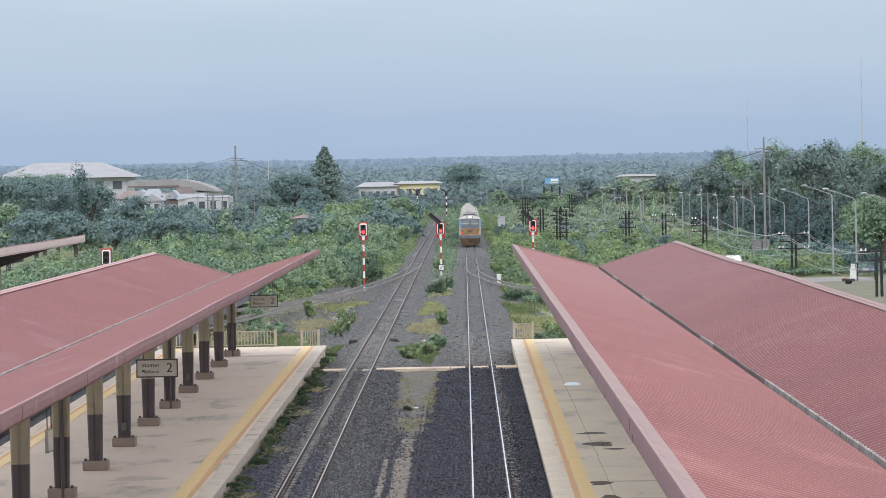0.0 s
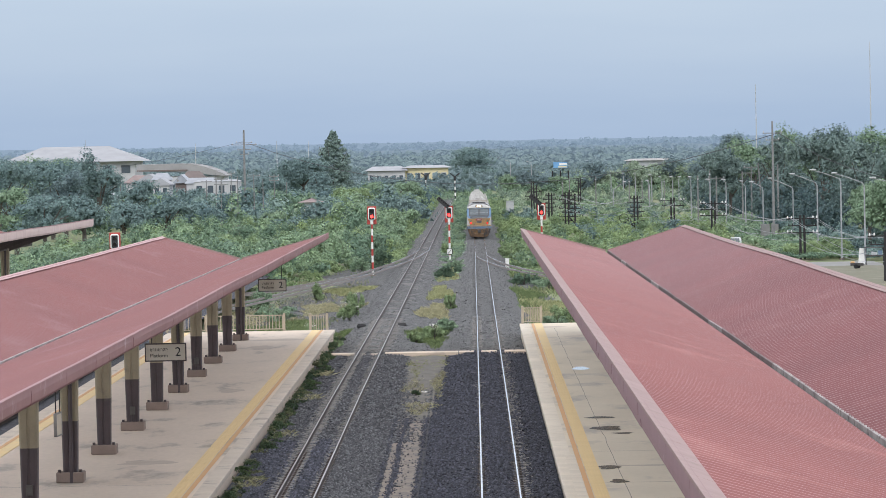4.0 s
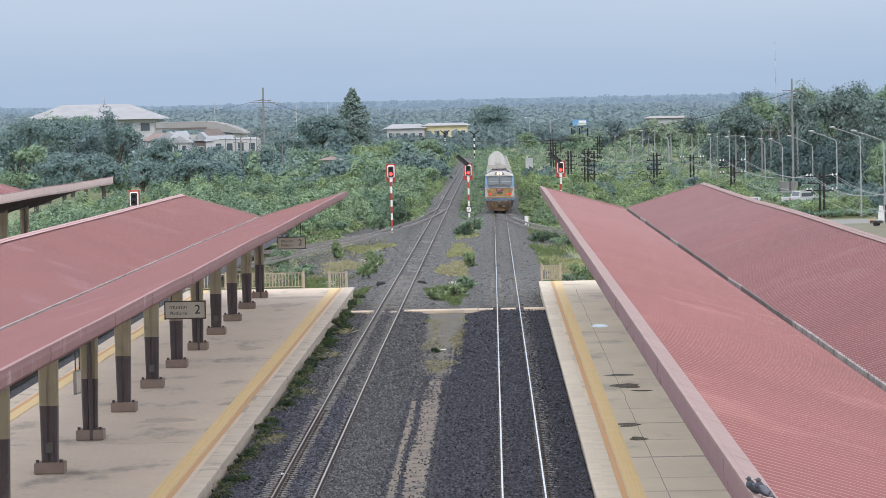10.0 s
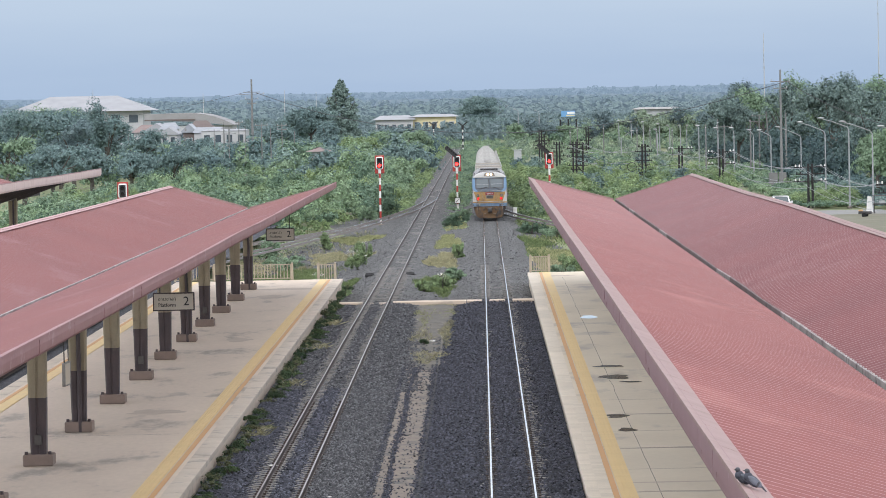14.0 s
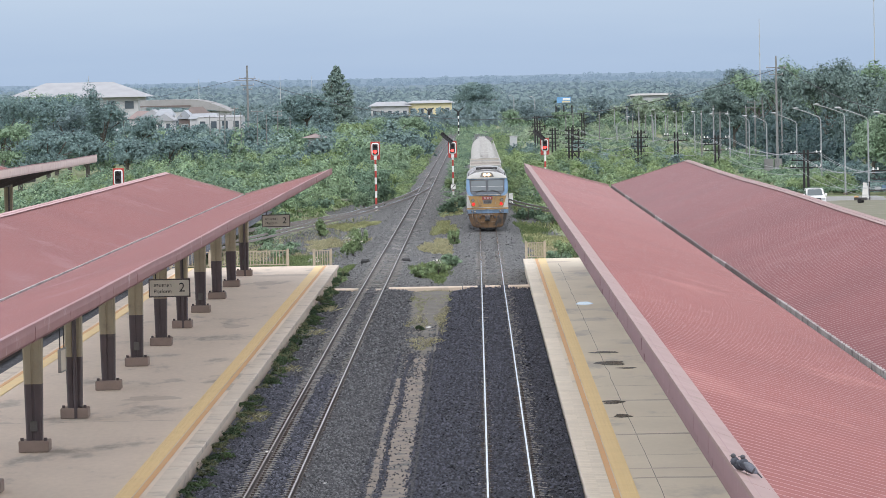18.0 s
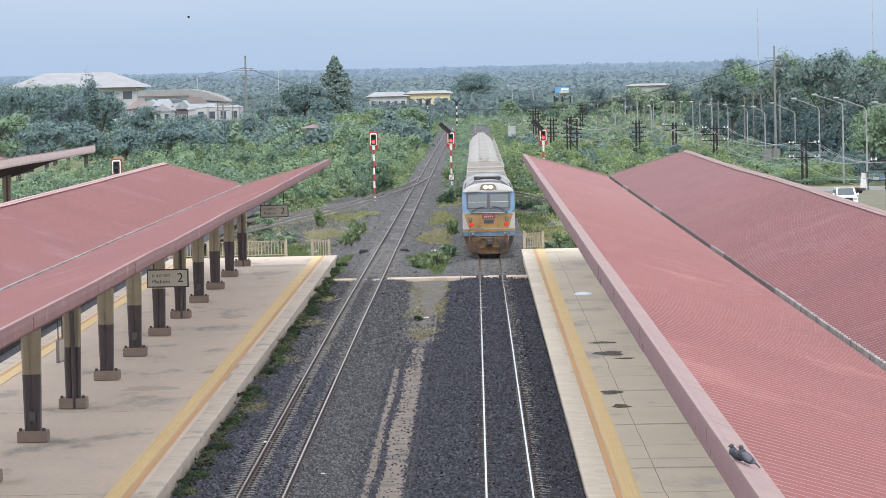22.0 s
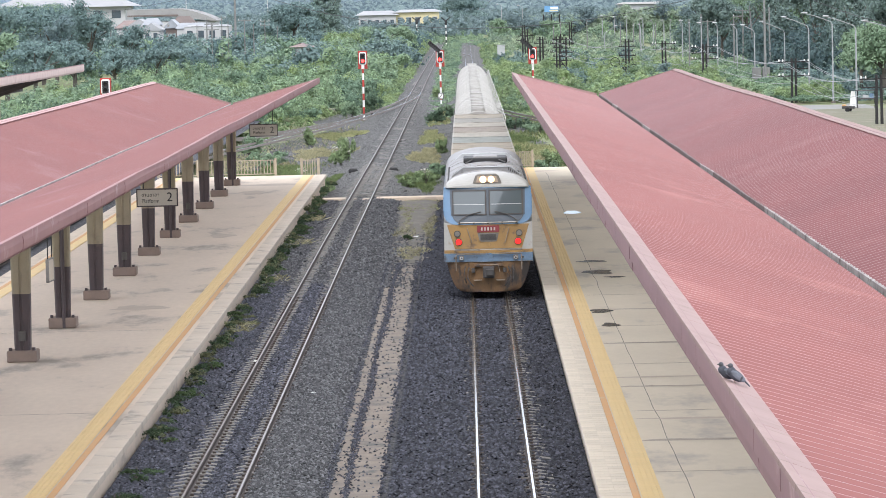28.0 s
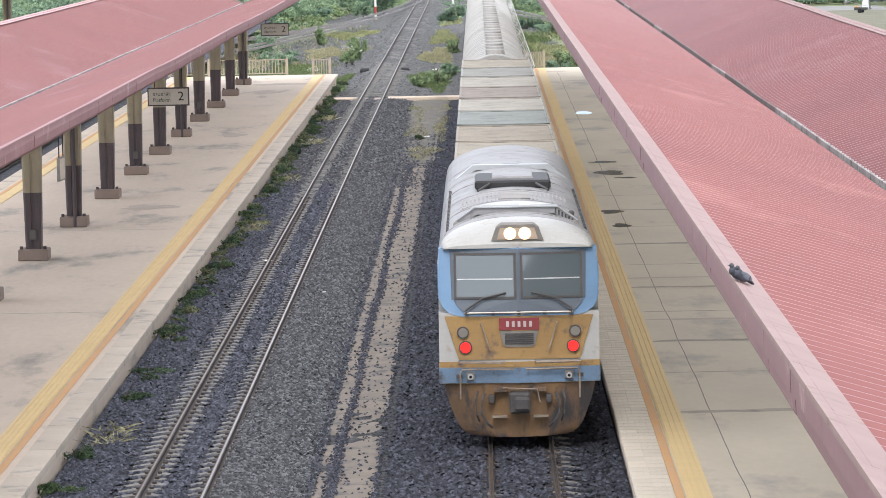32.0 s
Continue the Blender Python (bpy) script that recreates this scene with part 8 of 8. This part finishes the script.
def pickup(name, paint, label, bed=True):
    """A double-cab pickup facing -y, wheels on z = 0."""
    t = thing(name, label, "car")
    side = [(0, 0.45), (0.05, 0.95), (1.25, 1.08), (2.05, 1.72), (3.45, 1.76), (3.75, 1.1), (5.1, 1.08), (5.15, 0.5)]
    bm = bmesh.new()
    rings = []
    for x, k in ((-0.9, 0.0), (-0.78, 1.0), (0.78, 1.0), (0.9, 0.0)):
        rings.append([bm.verts.new((x if z < 1.2 or k else x * 0.86, y, z if (k or z < 1.2) else 1.15)) for y, z in side])
    n = len(side)
    for a, b in zip(rings, rings[1:]):
        for i in range(n):
            bm.faces.new((a[i], a[(i + 1) % n], b[(i + 1) % n], b[i]))
    bm.faces.new(rings[0][::-1])
    bm.faces.new(rings[-1])
    bmesh.ops.recalc_face_normals(bm, faces=bm.faces)
    part("body", bm, paint, t)
    bm = bmesh.new()
    q = [bm.verts.new(p) for p in ((-0.72, 1.33, 1.12), (0.72, 1.33, 1.12), (0.64, 1.98, 1.68), (-0.64, 1.98, 1.68))]
    bm.faces.new(q)
    for v in bm.verts:
        v.co.y -= 0.03
        v.co.z += 0.02
    part("windscreen", bm, M["glass"], t)
    bm = bmesh.new()
    bm.faces.new([bm.verts.new(p) for p in ((0.68, 3.73, 1.2), (-0.68, 3.73, 1.2), (-0.62, 3.53, 1.66), (0.62, 3.53, 1.66))])
    part("rear_window", bm, M["glass"], t)
    part("tailgate", box(-0.76, 0.76, 5.08, 5.17, 0.6, 1.06, 0.02), paint, t)
    for s in (-1, 1):
        part("tail_lamp", box(s * 0.8 - 0.07, s * 0.8 + 0.07, 5.1, 5.18, 0.7, 1.0, 0.02), M["red"], t)
    for s in (-1, 1):
        part("side_window", box(s * 0.84 - 0.03, s * 0.84 + 0.05 * s + 0.03, 1.75, 3.4, 1.16, 1.56, 0.02), M["glass"], t)
        part("headlamp", box(s * 0.66 - 0.16, s * 0.66 + 0.16, -0.02, 0.12, 0.78, 0.94, 0.03), M["steel"], t)
        part("mirror", box(s * 1.02 - 0.1, s * 1.02 + 0.1, 1.5, 1.62, 1.08, 1.3, 0.03), paint, t)
        for y in (0.9, 4.1):
            w = part("wheel", rod((s * 0.66, y, 0.37), (s * 0.9, y, 0.37), 0.37, n=16), M["tyre"], t)
            part("rim", rod((s * 0.9, y, 0.37), (s * 0.915, y, 0.37), 0.22, n=12), M["steel"], w)
    part("grille", box(-0.46, 0.46, -0.035, 0.02, 0.66, 0.95, 0.02), M["black"], t)
    part("bumper", box(-0.88, 0.88, -0.08, 0.1, 0.4, 0.62, 0.04), paint, t)
    part("lower_grille", box(-0.5, 0.5, -0.095, -0.07, 0.42, 0.52, 0.01), M["black"], t)
    part("number_plate", box(-0.22, 0.22, -0.1, -0.07, 0.48, 0.58), M["white"], t)
    part("roof_panel", box(-0.66, 0.66, 2.1, 3.4, 1.755, 1.78, 0.01), paint, t)
    return t


white_pickup = pickup("pickup_truck", M["car_white"], "white double-cab pickup driving along the road")
silver_car = pickup("pickup_truck", M["car_silver"], "silver pickup driving away along the road")
for car in (white_pickup, silver_car):
    car.scale = (0.88, 0.88, 0.88)


st = thing("street_stall", "small dark roadside stall with a white end panel", "stall", pose(32.6, 313, -0.70, 0, 0, -8))
st.scale = (0.95, 0.95, 0.95)
part("end_panel", prism([(-0.95, 0.1), (-0.35, 0.1), (-0.45, 1.45), (-0.8, 1.5)], -0.04, 0.04), M["white"], st, "white upright end panel")
part("counter", box(-0.3, 1.3, -0.35, 0.35, 0.75, 0.85, 0.02), M["loco_dark"], st)
for x, y in ((-0.25, -0.3), (1.25, -0.3), (-0.25, 0.3), (1.25, 0.3)):
    part("leg", rod((x, y, 0), (x, y, 1.5), 0.03, n=6), M["pole_dark"], st)
part("canvas_roof", box(-0.45, 1.45, -0.5, 0.5, 1.5, 1.55, 0.01), M["loco_dark"], st)
part("crate", box(0.2, 0.7, -0.25, 0.2, 0.85, 1.1, 0.02), M["steel"], st)
part("crate", box(0.8, 1.15, -0.2, 0.2, 0.85, 1.25, 0.02), M["loco_band"], st)
wr = thing("scrap_bike_cart", "dark cart with odds and ends beside the road", "cart", pose(30.6, 303, -0.66, 0, 0, 70))
part("tray", box(-0.4, 0.4, -0.8, 0.8, 0.4, 0.75, 0.03), M["loco_dark"], wr)
wr.scale = (0.62, 0.62, 0.62)
part("load", box(-0.35, 0.35, 0.35, 0.8, 0.75, 0.95, 0.06), M["orange"], wr)
for s in (-1, 1):
    part("wheel", rod((s * 0.55, 0, 0.3), (s * 0.62, 0, 0.3), 0.3, n=14), M["tyre"], wr)

# ---- birds ----
M["dove_grey"] = mat("dove_grey", (0.065, 0.07, 0.09), (0.04, 0.043, 0.058), rough=0.7, scale=12)
M["dove_wing"] = mat("dove_wing", (0.17, 0.185, 0.225), (0.06, 0.065, 0.08), rough=0.65, scale=16)
M["dove_dark"] = mat("dove_dark", (0.045, 0.045, 0.055), (0.07, 0.07, 0.08), rough=0.6, scale=14)


def ball(bm, c, r, q=(0, 0, 0)):
    g = bmesh.ops.create_uvsphere(bm, u_segments=12, v_segments=8, radius=1.0)
    e = Euler([radians(a) for a in q]).to_matrix()
    for v in g["verts"]:
        v.co = Vector(c) + e @ Vector((v.co.x * r[0], v.co.y * r[1], v.co.z * r[2]))
    return bm


def pigeon(name, label, flying=False):
    """A small grey dove, facing -x."""
    t = thing(name, label, "bird")
    part("body", ball(ball(bmesh.new(), (0, 0, 0.105), (0.085, 0.045, 0.048), (0, 22, 0)), (-0.055, 0, 0.135), (0.045, 0.034, 0.045), (0, 40, 0)), M["dove_grey"], t)
    part("head", ball(bmesh.new(), (-0.078, 0, 0.185), (0.026, 0.022, 0.024)), M["dove_dark"], t)
    part("beak", rod((-0.098, 0, 0.183), (-0.122, 0, 0.178), 0.006, 0.002, 5), M["black"], t)
    part("tail", prism([(0.05, 0.09), (0.15, 0.035), (0.155, 0.045), (0.06, 0.11)], -0.022, 0.022), M["dove_dark"], t)
    for s in (-1, 1):
        if flying:
            bm = bmesh.new()
            q = [bm.verts.new(p) for p in ((-0.05, s * 0.03, 0.12), (0.06, s * 0.03, 0.12), (0.09, s * 0.2, 0.2), (0.03, s * 0.3, 0.22), (-0.04, s * 0.18, 0.19))]
            bm.faces.new(q)
            bm2 = bmesh.ops.extrude_face_region(bm, geom=bm.faces[:])
            for v in bm2["geom"]:
                if isinstance(v, bmesh.types.BMVert):
                    v.co.z -= 0.008
            part("wing", bm, M["dove_dark"], t)
        else:
            part("wing", ball(bmesh.new(), (0.02, s * 0.04, 0.108), (0.085, 0.012, 0.032), (0, 24, 0)), M["dove_wing"], t)
            part("leg", rod((0.0, s * 0.016, 0.035), (-0.005, s * 0.016, 0.08), 0.004, n=5), M["plinth"], t)
            part("wing_bar", ball(bmesh.new(), (0.055, s * 0.049, 0.092), (0.012, 0.005, 0.03), (0, 12, 0)), M["dove_dark"], t)
    return t


dove_a = pigeon("pigeon", "grey pigeon standing on the canopy edge")
dove_b = pigeon("pigeon", "dark grey pigeon standing beside another on the canopy edge")
for d in (dove_a, dove_b):
    d.scale = (0.98, 0.98, 0.98)
flyer = pigeon("flying_bird", "small dark bird flying with raised wings", True)
flyer_b = pigeon("flying_bird", "small dark bird crossing the sky", True)
moth = thing("flying_insect", "small brown insect darting over the roof", "insect")
part("body", ball(bmesh.new(), (0, 0, 0), (0.045, 0.008, 0.008)), M["bark"], moth)
for q in (-1, 1):
    part("wing", ball(bmesh.new(), (-0.01, q * 0.03, 0.006), (0.014, 0.03, 0.002)), M["bark"], moth)
EDGE_Z = 5.41 + 0.0030 * (194.4 - 36) + 0.066
FLIGHT = [(t, pose(x, 150, z, 0, 0, 180)) for t, x, z in ((0, -95, 8.0), (4.5, -22.4, 9.4), (5.1, -12.4, 10.5), (5.7, -1.9, 12.0), (6.0, 3.35, 12.25), (6.6, 14.2, 12.7), (7, 21, 12.8), (32, 430, 22))]

# ---- lie of the land: beyond the platforms the ground falls with the line ----
LEVEL = ("platform", "canopy", "tactile_edge", "deck_joints", "puddle", "wet_stain", "faint_stain", "drain_cover", "soil_strip", "locomotive", "flat_wagon", "container", "hopper_wagon", "pickup_truck", "pigeon", "flying_bird", "flying_insect", "notice_board",
         "camera", "sun", "platform_sign", "railing", "weed", "dead_grass", "litter", "backdrop", "siding_bed", "track_side", "track_far")
FALLS = ("ground", "ballast_outer", "ballast_stones_outer", "yard_stones", "track_main", "track_loop", "turnout", "siding_left", "crossover", "walkway")


def stretch(y):
    """How much farther off a thing stands on the falling ground along its line of sight."""
    if y < 150:
        return 1.0
    far = 10.05 / (10.5 / y - 0.003) if y < 605 else 1.157 * y
    return far / y


def on_sight_line(p):
    k = stretch(p[1])
    return (p[0] * k, p[1] * k, EYE + (p[2] - EYE) * k)


def move_mesh(me, way):
    n = len(me.vertices)
    co = np.empty(3 * n, np.float32)
    me.vertices.foreach_get("co", co)
    co = co.reshape(-1, 3)
    if way == "fall":
        co[:, 2] -= 0.003 * np.clip(np.minimum(co[:, 1], 700) - 150, 0, None)
    else:
        y = co[:, 1].astype(float)
        k = np.where(y < 150, 1.0, np.where(y < 605, 10.05 / np.maximum(10.5 / np.maximum(y, 1) - 0.003, 1e-4) / np.maximum(y, 1), 1.157))[:, None]
        eye = np.array([0, 0, EYE])
        co[:] = eye + (co - eye) * k
    me.vertices.foreach_set("co", co.ravel())
    me.update()


def settle():
    done = set()
    for ob in [o for o in scene.collection.objects if o.parent is None]:
        if ob.name.startswith(LEVEL):
            continue
        way = "fall" if ob.name.startswith(FALLS) else "sight"
        if ob.location.xy.length > 1.0:
            k = stretch(ob.location.y)
            ob.location = on_sight_line(ob.location)
            ob.scale = [s * k for s in ob.scale]
            continue
        lift_z = ob.location.z
        for o in (ob, *ob.children_recursive):
            if o is not ob and o.location.xy.length > 1.0:
                if way == "fall":
                    o.location.z += fall(o.location.y)
                continue
            if o.type == "MESH" and o.data.name not in done:
                done.add(o.data.name)
                if lift_z:
                    o.data.transform(Matrix.Translation((0, 0, lift_z)))
                move_mesh(o.data, way)
        if lift_z:
            ob.location.z = 0.0


settle()


def motions():
    train_motion()
    def there(x, y, rz=0):
        k = stretch(y)
        return pose(x * k, y * k, EYE + (-0.67 - EYE) * k, 0, 0, rz)

    # the silver pickup waits at the bend, then turns off along the side road; the white one meets it there and comes along the road
    walk(silver_car, [(0, there(24.25, 346, 180)), (2, there(24.2, 348, 180)), (5, there(23.8, 360, 185)), (7, there(23.4, 368, 160)), (8, there(25.3, 372, 148)), (9, there(28.6, 369, 140)), (10, there(31.5, 366, 125)), (11, there(36, 362, 105)),
                      (12, there(41, 348, 93)), (14, there(58, 346, 93)), (32, there(230, 340, 93))])
    walk(white_pickup, [(0, there(60, 348, -85)), (6, there(36, 350, -80)), (7.5, there(30.3, 350, -60)), (8, there(29.0, 350, -36)), (8.5, there(27.2, 350, -32)), (9, there(25.5, 349, -30)), (9.5, there(24.0, 346, -26)), (10, there(23.1, 341, -10)),
                        (11, there(24.2, 326)), (12, there(24.4, 317)), (14, there(24.9, 314)), (17, there(25.9, 298)), (19, there(26.5, 291)), (21, there(26.6, 279)), (23, there(26.5, 264)), (25, there(26.4, 250)), (32, there(26, 190))])
    # two pigeons stay on the canopy edge; one turns round near the end
    walk(dove_a, [(0, pose(2.41, 35.85, EDGE_Z - 0.04, 0, 10, 25)), (32, pose(2.41, 35.85, EDGE_Z - 0.04, 0, 10, 25))])
    walk(dove_b, [(0, pose(2.478, 35.75, EDGE_Z - 0.05, 0, 16, -4)), (30.4, pose(2.478, 35.75, EDGE_Z - 0.05, 0, 16, -4)), (31.2, pose(2.475, 35.75, EDGE_Z - 0.05, 0, 13, 14)), (31.7, pose(2.455, 35.75, EDGE_Z - 0.05, 0, 8, 40)),
                   (32, pose(2.455, 35.75, EDGE_Z - 0.05, 0, 8, 42))])
    walk(moth, [(0, pose(24, 25, 12, 0, 0, 20)), (28.5, pose(5.2, 25, 7.9, 0, 0, 20)), (28.8, pose(3.05, 25, 7.4, 0, 0, 20)), (29.0, pose(2.04, 25, 7.03, 0, -15, 20)), (29.2, pose(1.5, 25, 5.85, 0, -20, 20)), (30, pose(-3, 25, 2.5, 0, 0, 20)), (32, pose(-9, 25, 2.5, 0, 0, 20))])
    walk(flyer, FLIGHT)
    walk(flyer_b, [(0, pose(-160, 300, 20)), (22, pose(-22.5, 300, 14.4)), (23, pose(-16, 300, 14.1)), (24, pose(-9, 300, 15)), (32, pose(50, 300, 26))])


motions()
